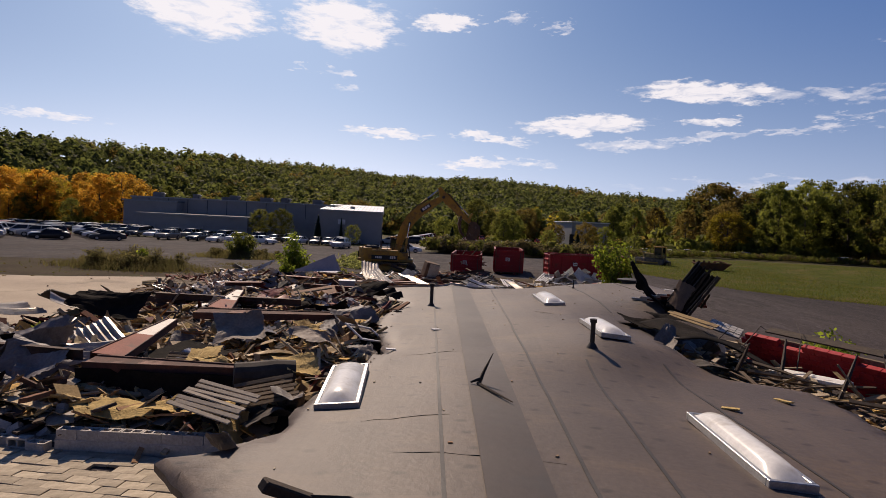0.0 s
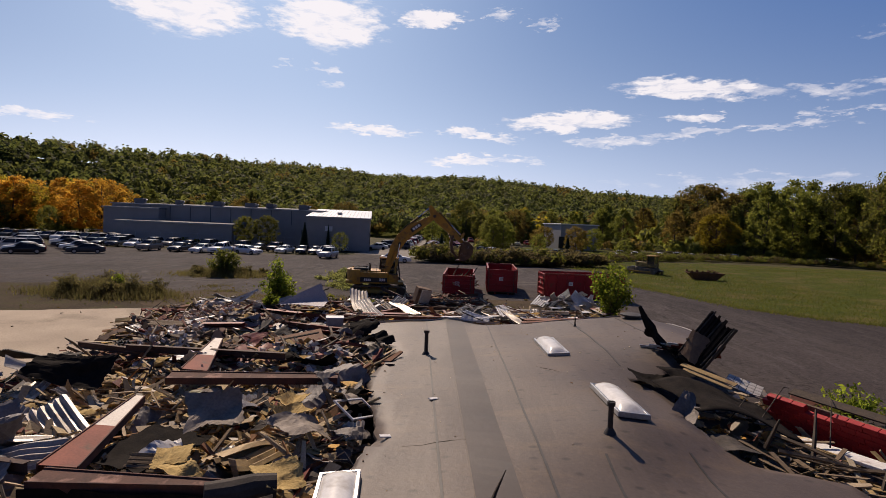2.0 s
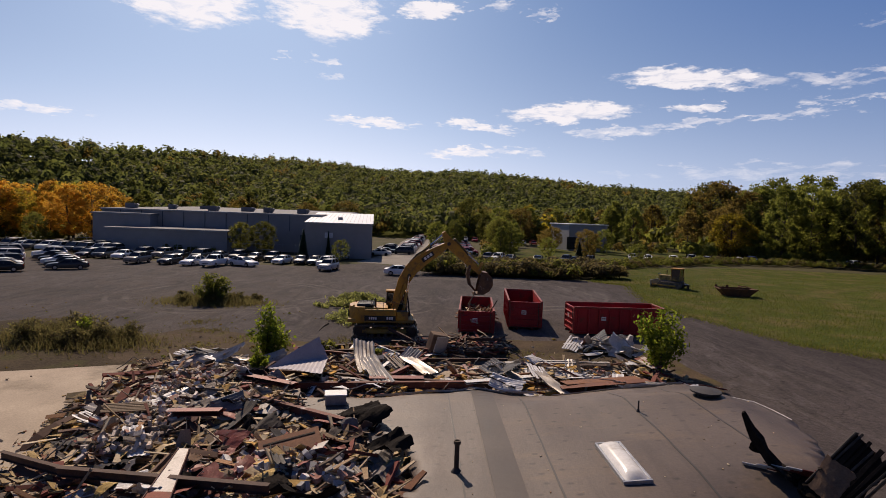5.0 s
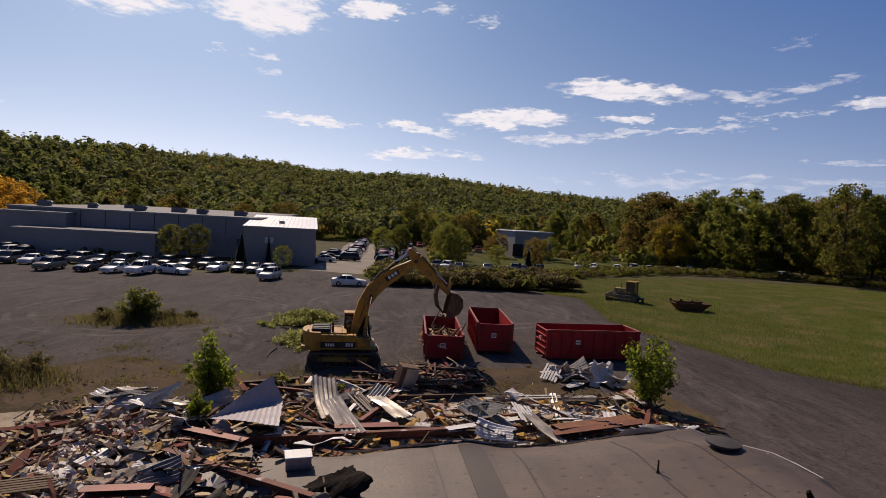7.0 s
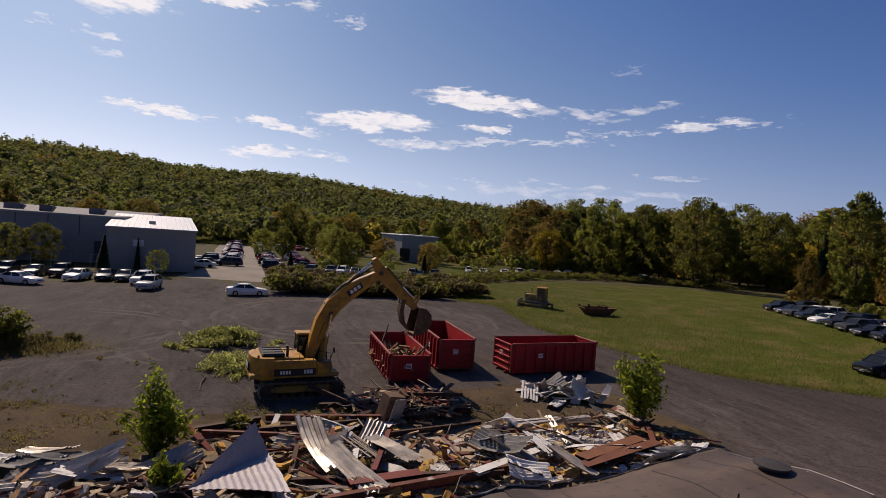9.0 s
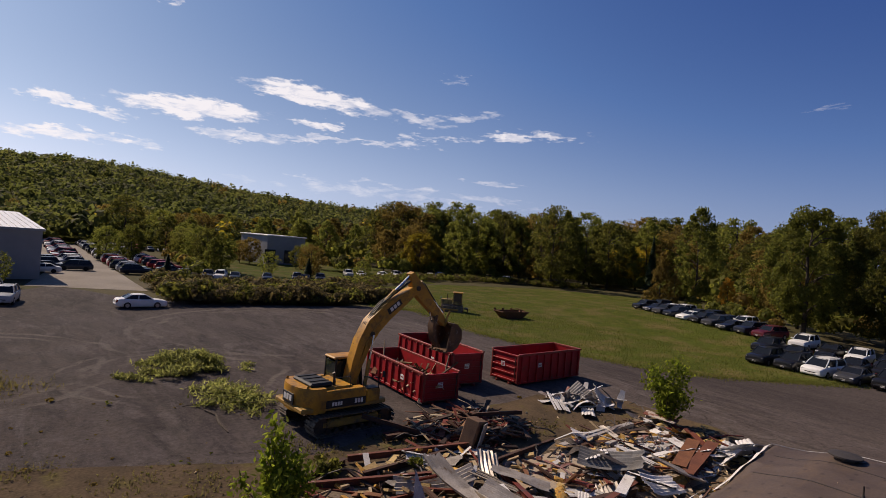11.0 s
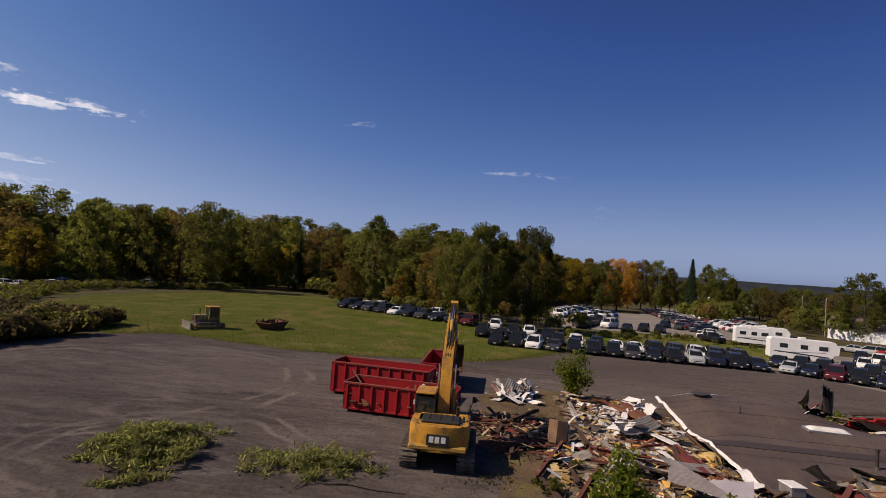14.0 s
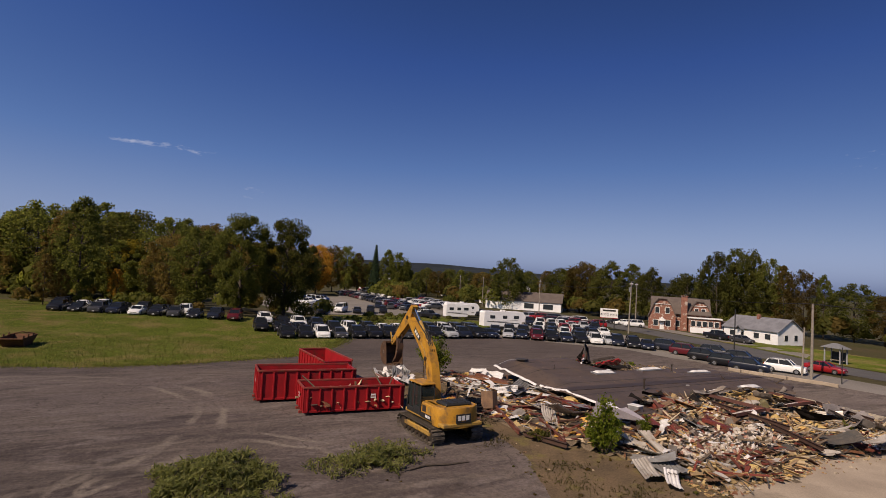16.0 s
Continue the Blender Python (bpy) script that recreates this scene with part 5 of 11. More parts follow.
# rows south of the gap
car_row(43.2, 9.2, 34, -4.2, 8, 150, ("suv", "minivan", "sedan"), ["silver", "navy", "maroon", "black", "navy", "black", "white", "silver"], "on the gravel lot by the road", 7)
car_row(33, -5.0, 28.5, -6.8, 3, 140, ("minivan", "sedan"), DARK, "on the gravel lot by the road", 8)
for x, y, k, p in ((26.5, -9.3, "suv", "navy"), (22.6, -8.6, "suv", "maroon"), (18.8, -7.9, "suv", "black"), (21.5, -13.5, "suv", "charcoal"), (15.0, -7.1, "suv", "black"), (11.3, -6.4, "suv", "navy"), (16.5, -12.3, "suv", "black"), (9.6, -10.8, "suv", "white")):
    car(k, p, at(x, y, 203), "parked askew beside the road")
car_row(49, 8, 41, -7, 8, 150, CARS, ("black", "navy", "black", "white", "charcoal", "black"), "in the second row on the gravel", 10)
car_row(54, -5, 46, -14, 6, 150, CARS, ("red", "black", "black", "white", "navy", "charcoal"), "in the third row on the gravel", 11)
car_row(64, -10, 54, -19, 7, 150, CARS, FLEET, "in the far part of the gravel lot", 20)
car_row(68, -18, 60, -25, 5, 60, CARS, ("red", "white", "black", "maroon", "silver"), "near the roadside sign", 21)
car_row(82, -18, 70, -28, 6, 60, CARS, FLEET, "near the low roadside building", 22, False)
# far lot rows
car_row(106, -7, 225, -25, 34, 80, CARS, FLEET, "in a long far row", 13, False)
car_row(101, -12, 205, -34, 26, 80, CARS, FLEET, "in a long far row", 14, False)
car_row(112, 28, 132, 18, 7, 200, ("van", "suv", "pickup"), ("white", "white", "silver", "blue", "charcoal"), "in the far lot cluster", 15, False)
car_row(120, 33, 142, 22, 7, 200, ("van", "suv", "pickup"), ("white", "silver", "blue", "white"), "in the far lot cluster", 16, False)
car_row(84, 31, 104, 25, 7, 190, ("suv", "pickup"), ("black", "charcoal", "black", "black"), "in shade beyond the big trees", 17, False)
car("van", "white", at(89.5, 24.4, 150), "standing alone in the far lot")
car_row(87.5, 21.2, 89, 14.4, 3, 160, ("suv", "sedan"), ("black", "charcoal"), "in the middle of the far lot", 60, False)
car_row(182, -2, 97, 3.2, 30, 265, ("suv", "sedan"), ("black", "charcoal", "black", "navy", "silver", "maroon"), "in a dense far row", 61, False)
car_row(178, -5, 112, -1.8, 22, 265, ("suv", "sedan"), ("black", "charcoal", "silver", "black", "white"), "in a dense far row", 62, False)
car_row(90, 4.5, 77, 8, 6, 200, ("suv", "sedan", "pickup"), ("black", "white", "black", "silver"), "at the near end of the far lot", 63, False)
car_row(156, 25, 112, 34, 14, 190, ("van", "suv", "pickup"), ("white", "white", "silver", "black", "blue"), "in the far lot cluster", 64, False)
car_row(92, -10.5, 76, -9.5, 5, 10, ("pickup", "suv"), ("black", "charcoal", "black"), "beside the street", 65, False)
car_row(106, 9.5, 98, 2, 4, 160, CARS, DARK, "at the edge of the far lot", 18, False)
# north rows before the works building
car_row(-47, 88.5, -18.5, 88.5, 1, 270, ["suv"], ["tan"], "in the row before the works building", 40)
for x, y, k, p, yaw in ((-42.6, 89.6, "sedan", "charcoal", 268), (-38.6, 89, "sedan", "white", 255), (-35.2, 88.4, "pickup", "white", 265), (-31.6, 90, "sedan", "white", 340),
                        (-27.4, 96, "sedan", "white", 260), (-24.6, 97, "sedan", "navy", 275), (-22.3, 97, "sedan", "charcoal", 270), (-19.6, 93.5, "suv", "white", 262), (-18.1, 88.5, "suv", "silver", 262), (-7, 85, "sedan", "white", 5)):
    car(k, p, at(x, y, yaw), "on the yard before the works building")
car_row(-52, 99, -30, 99.5, 8, 270, CARS, ("black", "charcoal", "white", "navy", "tan"), "along the works building fence", 41)
car_row(-20.2, 108, -17.4, 108, 1, 260, ["sedan"], ["silver"], "beside the white-roofed annex", 42)
car_row(-50, 78, -63, 92, 6, 215, ("sedan", "suv", "sedan"), ("black", "white", "silver", "charcoal", "white"), "in the west car rows", 43)
car_row(-55, 73, -72, 94, 9, 215, CARS, ("white", "black", "silver", "charcoal", "navy"), "in the west car rows", 44)
car_row(-62, 70, -82, 96, 10, 215, CARS, ("white", "black", "silver", "charcoal", "red"), "in the west car rows", 45, False)
car_row(-70, 68, -92, 98, 10, 215, CARS, FLEET, "in the west car rows", 46, False)
car_row(-90, 108, -60, 104, 12, 270, CARS, FLEET, "in the back row by the trees", 47, False)
car_row(-104, 112, -64, 110, 15, 270, CARS, ("black", "charcoal", "silver", "white", "black"), "in the back row by the trees", 66, False)
car_row(-60, 77, -74, 84, 5, 215, CARS, ("black", "white", "black", "silver", "charcoal"), "in the west car rows", 67)
car_row(-59, 95, -53, 95, 3, 270, CARS, ("white", "charcoal", "black"), "in the row before the works building", 68)
# along the access road and behind the shrubs
car_row(-10.5, 128, -11.5, 225, 26, 180, CARS, FLEET, "along the access road", 48, False)
car_row(-2.5, 124, -3.5, 215, 22, 0, CARS, FLEET, "on the far side of the access road", 56, False)
car_row(4, 128, 3, 200, 16, 0, CARS, FLEET, "in the second row by the access road", 57, False)
car_row(-14.6, 122, -14.8, 138, 4, 180, CARS, FLEET, "against the annex wall", 49, False)
car_row(-26, 250, 18, 244, 14, 270, CARS, FLEET, "in the far row under the hill", 50, False)
car_row(2, 205, 28, 195, 9, 270, CARS, FLEET, "in the far rows behind the trees", 51, False)
car_row(2, 118, 30, 120, 8, 250, ("sedan", "suv"), ("red", "charcoal", "black", "white", "navy"), "behind the shrub belt", 52, False, 2)
car_row(42, 135, 72, 141, 8, 250, ("sedan", "suv"), ("white", "blue", "white", "silver"), "behind the shrub belt", 53, False, 2)
car_row(95, 138, 97, 139, 1, 200, ["suv"], ["white"], "behind the tall weeds", 54, False)
car_row(120, 158, 150, 185, 9, 220, CARS, FLEET, "on the far lane between the trees", 55, False)

# ---- the excavator ----
M["yellow"] = surf("machine_yellow", (.5, .25, .028), (.36, .18, .028), 1.2, .45, fine=25, fine_amt=.2, bump=.05, third=(.14, .085, .04), third_scale=2.6, third_cut=(.48, .72))
M["yellow_dirty"] = surf("machine_yellow_dirty", (.42, .24, .04), (.3, .19, .06), 2, .6, fine=20, fine_amt=.25, bump=.1, third=(.14, .1, .06), third_scale=2.5)
M["track_steel"] = surf("worn_track_steel", (.2, .17, .13), (.1, .08, .065), 4, .6, .5, fine=20, bump=.2)
M["bucket_steel"] = surf("rusty_bucket", (.16, .09, .05), (.09, .055, .04), 2, .6, .4, fine=16, bump=.2, third=(.4, .38, .35), third_scale=3, third_cut=(.62, .75))
M["chrome"] = surf("chrome_rod", (.7, .7, .7), (.6, .6, .6), 3, .15, 1, bump=0)
M["cab_glass"] = surf("cab_glass", (.02, .028, .026), (.015, .02, .02), 1, .05, bump=0, fine_amt=0, spec=.8)


def plate_arm(mb, pts, half, thick_in=None):
    """A box-section beam along side-view points (x, z, depth), half its width in y."""
    up, dn = [], []
    n = len(pts)
    for i, (x, z, d) in enumerate(pts):
        a, b = pts[max(0, i - 1)], pts[min(n - 1, i + 1)]
        t = Vector((b[0] - a[0], b[1] - a[1])).normalized()
        nx, nz = -t.y, t.x
        up.append((x + nx * d / 2, z + nz * d / 2))
        dn.append((x - nx * d / 2, z - nz * d / 2))
    rings = [[(u[0], -half, u[1]), (u[0], half, u[1]), (w[0], half, w[1]), (w[0], -half, w[1])] for u, w in zip(up, dn)]
    mb.loft(rings)
    return mb


def build_excavator():
    t = thing("excavator", pose(-4.25, 45.0, gz(-4.25, 45.0) - .02, 0, 0, 5), "yellow tracked demolition excavator reaching over the red containers", "excavator")
    P = lambda name, mb, mat, par=t, label="", sm=True: part(name, mb, mat, par, label, smooth=sm)
    # undercarriage
    for s in (-1, 1):
        tr = P("track", MB(), M["track_steel"])
        L2, r = 1.72, .42
        path = []
        n = 46
        per = 4 * L2 + 2 * math.pi * r
        for i in range(n):
            d = per * i / n
            if d < 2 * L2:
                x, z, a = L2 - d, 2 * r, 180
            elif d < 2 * L2 + math.pi * r:
                q = (d - 2 * L2) / r
                x, z, a = -L2 - r * math.sin(q), r + r * math.cos(q), 180 + math.degrees(q)
            elif d < 4 * L2 + math.pi * r:
                x, z, a = -L2 + (d - 2 * L2 - math.pi * r), 0, 0
            else:
                q = (d - 4 * L2 - math.pi * r) / r
                x, z, a = L2 + r * math.sin(q), r - r * math.cos(q), math.degrees(q)
            path.append((x, z, a))
        belt = MB()
        belt.loft([[(x, s * 1.3 - .24, z + .05), (x, s * 1.3 + .24, z + .05), (x * .985, s * 1.3 + .24, .47 + (z - .42) * .82), (x * .985, s * 1.3 - .24, .47 + (z - .42) * .82)] for x, z, a in path + path[:1]], caps=False)
        tr.data = belt.mesh("track", M["track_steel"])
        sh = None
        for x, z, a in path:
            if sh is None:
                mb = MB().box((0, 0, -.02), (.155, .8, .035), bev=.008).box((.05, 0, -.055), (.025, .8, .04))
                sh = mb.mesh("track_shoe", M["track_steel"])
            o = part("track_shoe", sh, None, tr)
            o.matrix_local = pose(x, s * 1.3, z + .05, 0, -a, 0)
        fr = MB().box((0, s * 1.3, .48), (3.3, .34, .36), bev=.08)
        P("track_frame", fr, M["yellow_dirty"])
        for x, rr in ((L2, .36), (-L2, .38)):
            P("sprocket" if x < 0 else "idler", MB().tube([(x, s * 1.3 - .17, .47), (x, s * 1.3 + .17, .47)], rr, 18), M["steel_dark"])
        for k in range(7):
            x = -1.35 + k * .45
            P("roller", MB().tube([(x, s * 1.3 - .26, .2), (x, s * 1.3 + .26, .2)], .13, 10), M["steel_dark"])
        for x in (-.7, .7):
            P("roller", MB().tube([(x, s * 1.3 - .22, .8), (x, s * 1.3 + .22, .8)], .09, 10), M["steel_dark"])
    P("car_body", MB().box((0, 0, .62), (1.9, 2.1, .5), bev=.15), M["yellow_dirty"])
    P("swing_ring", MB().tube([(0, 0, .85), (0, 0, 1.06)], .75, 24), M["steel_dark"])
    # upper structure
    P("main_frame", MB().box((-.35, 0, 1.15), (4.5, 2.6, .22), bev=.05), M["yellow_dirty"])
    cw = MB()
    ring = []
    for i in range(13):
        a = radians(90 + 15 * i)
        ring.append((-1.75 + 1.0 * math.cos(a) * .85, 1.38 * math.sin(a) if abs(math.sin(a)) < .999 else 1.38 * math.sin(a)))
    base = [(-1.45, 1.36)] + [(x, max(-1.36, min(1.36, y))) for x, y in ring] + [(-1.45, -1.36)]
    cw.loft([[(x, y * .97, .98) for x, y in base], [(x, y, 1.08) for x, y in base], [(x, y, 1.95) for x, y in base], [(x * .99 - .01, y * .96, 2.08) for x, y in base]])
    c = P("counterweight", cw, M["yellow"])
    lp = P("marking_panel", MB().box((-2.61, 0, 1.52), (.04, 1.0, .5), bev=.02), M["trim_black"], c, "black panel with pale bars")
    for k, y in enumerate((-.26, .02, .28)):
        P("print_bar", MB().box((-2.635, y, 1.55), (.012, .2, .26)), M["white_paint"], lp)
    P("print_bar", MB().add([(-2.638, -.14, 1.38), (-2.638, .16, 1.38), (-2.638, .01, 1.55), (-2.62, -.14, 1.38), (-2.62, .16, 1.38), (-2.62, .01, 1.55)], [(0, 1, 2), (3, 5, 4), (0, 3, 4, 1), (1, 4, 5, 2), (2, 5, 3, 0)]), M["yellow"], lp)
    # side housings: left behind the cab, right with tank and tool box
    lh = P("side_door", MB().box((-.82, 1.08, 1.6), (1.34, .58, .86), bev=.07), M["yellow"])
    P("vent_grille", MB().box((-.55, 1.375, 1.72), (.42, .02, .36)), M["steel_dark"], lh)
    P("vent_grille", MB().box((-1.1, 1.375, 1.72), (.3, .02, .36)), M["yellow_dirty"], lh)
    dk = P("marking_panel", MB().box((-.75, 1.37, 1.32), (1.3, .035, .28), bev=.01), M["trim_black"], lh, "black stripe with pale bars")
    for k in range(4):
        P("print_bar", MB().box((-1.2 + k * .13, 1.392, 1.33), (.09, .012, .15)), M["white_paint"], dk)
    rh = P("side_door", MB().box((-.4, -1.08, 1.55), (2.2, .58, .78), bev=.07), M["yellow"])
    dk = P("marking_panel", MB().box((-.4, -1.37, 1.36), (2.1, .035, .36), bev=.01), M["trim_black"], rh, "black stripe with pale bars")
    for k in range(4):
        P("print_bar", MB().box((-1.1 + k * .14, -1.392, 1.36), (.1, .012, .17)), M["white_paint"], dk)
    for k in range(3):
        P("print_bar", MB().box((.1 + k * .16, -1.392, 1.38), (.12, .012, .2)), M["white_paint"], dk)
    P("tool_box", MB().box((1.1, -1.05, 1.5), (.8, .6, .62), bev=.06), M["yellow"])
    P("step_tread", MB().box((1.1, -1.05, 1.83), (.7, .5, .03)), M["steel_dark"])
    P("deck_plate", MB().box((-.7, 0, 1.98), (1.6, 2.1, .1), bev=.03), M["yellow"])
    hood = P("engine_hood", MB().box((-1.45, -.05, 2.14), (1.15, 1.8, .2), bev=.08), M["trim_black"], t, "black engine hood")
    for y in (-.55, 0, .5):
        P("hood_rib", MB().box((-1.45, y, 2.255), (1.0, .05, .04), bev=.01), M["trim_black"], hood)
    P("exhaust", MB().tube([(-.75, -.75, 2.0), (-.75, -.75, 2.5), (-.82, -.75, 2.62)], .07, 10), M["steel_dark"])
    for y in (-1.0, 1.0):
        P("lifting_eye", MB().box((-2.2, y, 2.13), (.12, .06, .14), bev=.03), M["yellow"])
    rail = MB()
    rail.tube([(.5, -1.3, 1.9), (.5, -1.3, 2.45), (1.35, -1.3, 2.3), (1.4, -1.3, 1.6)], .022, 6)
    P("handrail", rail, M["trim_black"])
    rail = MB().tube([(-.2, -1.25, 1.95), (-.2, -1.25, 2.5), (-1.0, -1.25, 2.5), (-1.0, -1.25, 1.95)], .02, 6)
    P("handrail", rail, M["trim_black"])
    m = P("mirror", MB().box((1.5, -1.5, 2.5), (.06, .22, .3), bev=.03), M["trim_black"])
    P("mirror_arm", MB().tube([(1.35, -1.3, 1.9), (1.48, -1.42, 2.4)], .018, 6), M["trim_black"], m)
    # cab
    cab = P("cab", MB().box((.78, .88, 1.32), (1.75, .94, .32), bev=.05), M["trim_black"], t, "black cab frame with yellow roof")
    fx0, fx1, y0, y1, zt = -.05, 1.6, .42, 1.34, 2.92
    for x, xx in ((fx0, fx0 + .05), (.75, .75), (fx1, fx1 - .22)):
        for y in (y0, y1):
            P("pillar", MB().tube([(x, y, 1.4), (xx, y * 1.0, zt)], .055, 6), M["trim_black"], cab)
    P("cab_roof", MB().box((.68, .88, zt + .04), (1.6, 1.0, .12), bev=.05), M["yellow"], cab)
    for nm, mb in (("side_window", MB().box((.35, y1 - .01, 2.15), (.72, .02, 1.35))), ("side_window", MB().box((1.08, y1 - .01, 2.15), (.6, .02, 1.35))), ("side_window", MB().box((.7, y0 + .01, 2.15), (1.4, .02, 1.35))),
                   ("rear_window", MB().box((fx0 + .02, .88, 2.2), (.02, .84, 1.2))), ("windscreen", MB().box((fx1 - .12, .88, 2.15), (.02, .84, 1.4), rot=(0, -8.5, 0)))):
        P(nm, mb, M["cab_glass"], cab)
    P("door_panel", MB().box((.36, y1 + .01, 1.45), (.74, .03, .4), bev=.01), M["trim_black"], cab)
    P("seat", MB().box((.45, .86, 1.75), (.5, .5, .3), bev=.08).box((.2, .86, 2.1), (.14, .48, .7), bev=.06), M["trim_black"], cab)
    P("work_lamp", MB().box((fx1 - .35, 1.15, zt + .14), (.1, .16, .1), bev=.02), M["lamp_glass"], cab)
    # boom, stick, bucket
    boom = P("boom", plate_arm(MB(), [(.5, 1.75, .42), (.78, 2.8, .62), (1.1, 3.75, .78), (1.6, 4.6, .9), (2.3, 5.25, .84), (3.2, 5.85, .68), (3.75, 6.2, .5), (4.2, 6.5, .36)], .27), M["yellow"], t, "", True)
    for s in (-1, 1):
        pn = P("marking_panel", MB().box((2.75, s * .276, 5.55), (.95, .014, .32), rot=(0, -36, 0)), M["trim_black"], boom, "black panel with pale bars")
        for k in (-.22, .02, .26):
            P("print_bar", MB().box((2.75 + k * .8, s * .286, 5.56 + k * .59), (.17, .01, .2), rot=(0, -36, 0)), M["white_paint"], pn)
        cy = P("boom_cylinder", MB().tube([(1.15, s * .42, 1.5), (1.35, s * .42, 3.0)], .1, 12), M["yellow_dirty"])
        P("piston_rod", MB().tube([(1.35, s * .42, 3.0), (1.5, s * .42, 4.2)], .05, 10), M["chrome"], cy)
        for x, z in ((.5, 1.75), (1.5, 4.2), (4.2, 6.5)):
            P("pivot_pin", MB().tube([(x, s * .26, z), (x, s * .34, z)], .13, 12), M["steel_dark"], boom)
        P("side_rib", MB().tube([(.8, s * .275, 2.6), (1.15, s * .275, 3.7), (1.65, s * .275, 4.55), (2.2, s * .275, 5.1)], .035, 6), M["yellow_dirty"], boom)
    cy = P("stick_cylinder", MB().tube([(1.75, 0, 5.25), (2.9, 0, 6.35)], .11, 12), M["yellow_dirty"])
    P("piston_rod", MB().tube([(2.9, 0, 6.35), (3.85, 0, 7.2)], .06, 10), M["chrome"], cy)
    P("cylinder_bracket", MB().box((1.75, .14, 5.15), (.3, .05, .4), rot=(0, -40, 0), bev=.02).box((1.75, -.14, 5.15), (.3, .05, .4), rot=(0, -40, 0), bev=.02), M["yellow"], boom)
    stick = P("stick", plate_arm(MB(), [(3.8, 7.3, .26), (4.1, 6.75, .58), (4.55, 6.25, .68), (5.5, 5.4, .52), (6.5, 4.5, .3)], .2), M["yellow"])
    cy = P("bucket_cylinder", MB().tube([(4.55, 0, 6.85), (5.55, 0, 5.85)], .09, 12), M["yellow_dirty"])
    P("piston_rod", MB().tube([(5.55, 0, 5.85), (6.35, 0, 5.1)], .045, 10), M["chrome"], cy)
    for s in (-.24, .24):
        P("bucket_link", MB().box((6.5, s, 4.95), (.14, .05, .7), rot=(0, 25, 0), bev=.02), M["yellow_dirty"])
    # bucket: a curved shell with side plates and teeth
    dx, dz_ = -.5, .32
    out = [(x + dx, z + dz_) for x, z in ((7.05, 4.3), (7.45, 4.25), (7.8, 3.9), (7.85, 3.4), (7.6, 2.95), (7.2, 2.72), (6.75, 2.72))]
    inn = [(x + dx, z + dz_) for x, z in ((6.78, 2.8), (7.18, 2.82), (7.5, 3.02), (7.72, 3.4), (7.68, 3.85), (7.4, 4.12), (7.05, 4.18))]
    bk = MB()
    bk.loft([[(a, -.62, b), (a, .62, b), (c_, .62, d), (c_, -.62, d)] for (a, b), (c_, d) in zip(out, inn[::-1])])
    bucket = P("bucket", bk, M["bucket_steel"], t, "rusty worn steel bucket")
    for s in (-1, 1):
        P("side_plate", MB().prism(out + [(6.85 + dx, 3.4 + dz_)], s * .6, s * .64), M["bucket_steel"], bucket)
        P("wear_strip", MB().box((7.82 + dx, s * .3, 3.5 + dz_), (.05, .12, .7), bev=.01), M["track_steel"], bucket)
    for k in range(5):
        y0, x0, z0 = -.58 + k * .29, 6.78 + dx, dz_
        P("tooth", MB().add([(x0, y0 - .06, 2.8 + z0), (x0, y0 + .06, 2.8 + z0), (x0, y0 + .06, 2.68 + z0), (x0, y0 - .06, 2.68 + z0), (x0 - .33, y0, 2.7 + z0)], [(0, 1, 2, 3), (0, 4, 1), (1, 4, 2), (2, 4, 3), (3, 4, 0)]), M["bucket_steel"], bucket)
    # thumb and hoses
    th = P("thumb", plate_arm(MB(), [(5.75, 5.05, .16), (5.6, 4.4, .26), (5.75, 3.7, .2), (6.15, 3.25, .1)], .22), M["bucket_steel"])
    P("piston_rod", MB().tube([(5.25, 0, 5.5), (5.6, 0, 4.6)], .05, 10), M["chrome"], th)
    for s in (-.12, 0, .12):
        P("hose", MB().tube([(.62, s, 2.7), (.72, s, 3.7), (1.2, s, 4.75), (2.0, s, 5.7), (2.9, s, 6.25), (3.6, s, 6.75), (4.0, s, 7.0)], .035, 6), M["trim_black"])
    for s in (-.17, .17):
        P("hose", MB().tube([(4.3, s, 6.7), (4.7, s, 6.75), (5.2, s, 6.2), (5.6, s, 5.75)], .025, 6), M["trim_black"])


build_excavator()

# ---- bulldozer and scrap tub in the field ----
M["dozer"] = surf("faded_dozer_yellow", (.38, .28, .09), (.2, .14, .06), 2.5, .7, fine=14, fine_amt=.3, bump=.1, third=(.08, .05, .03), third_scale=1.8, third_cut=(.5, .65))


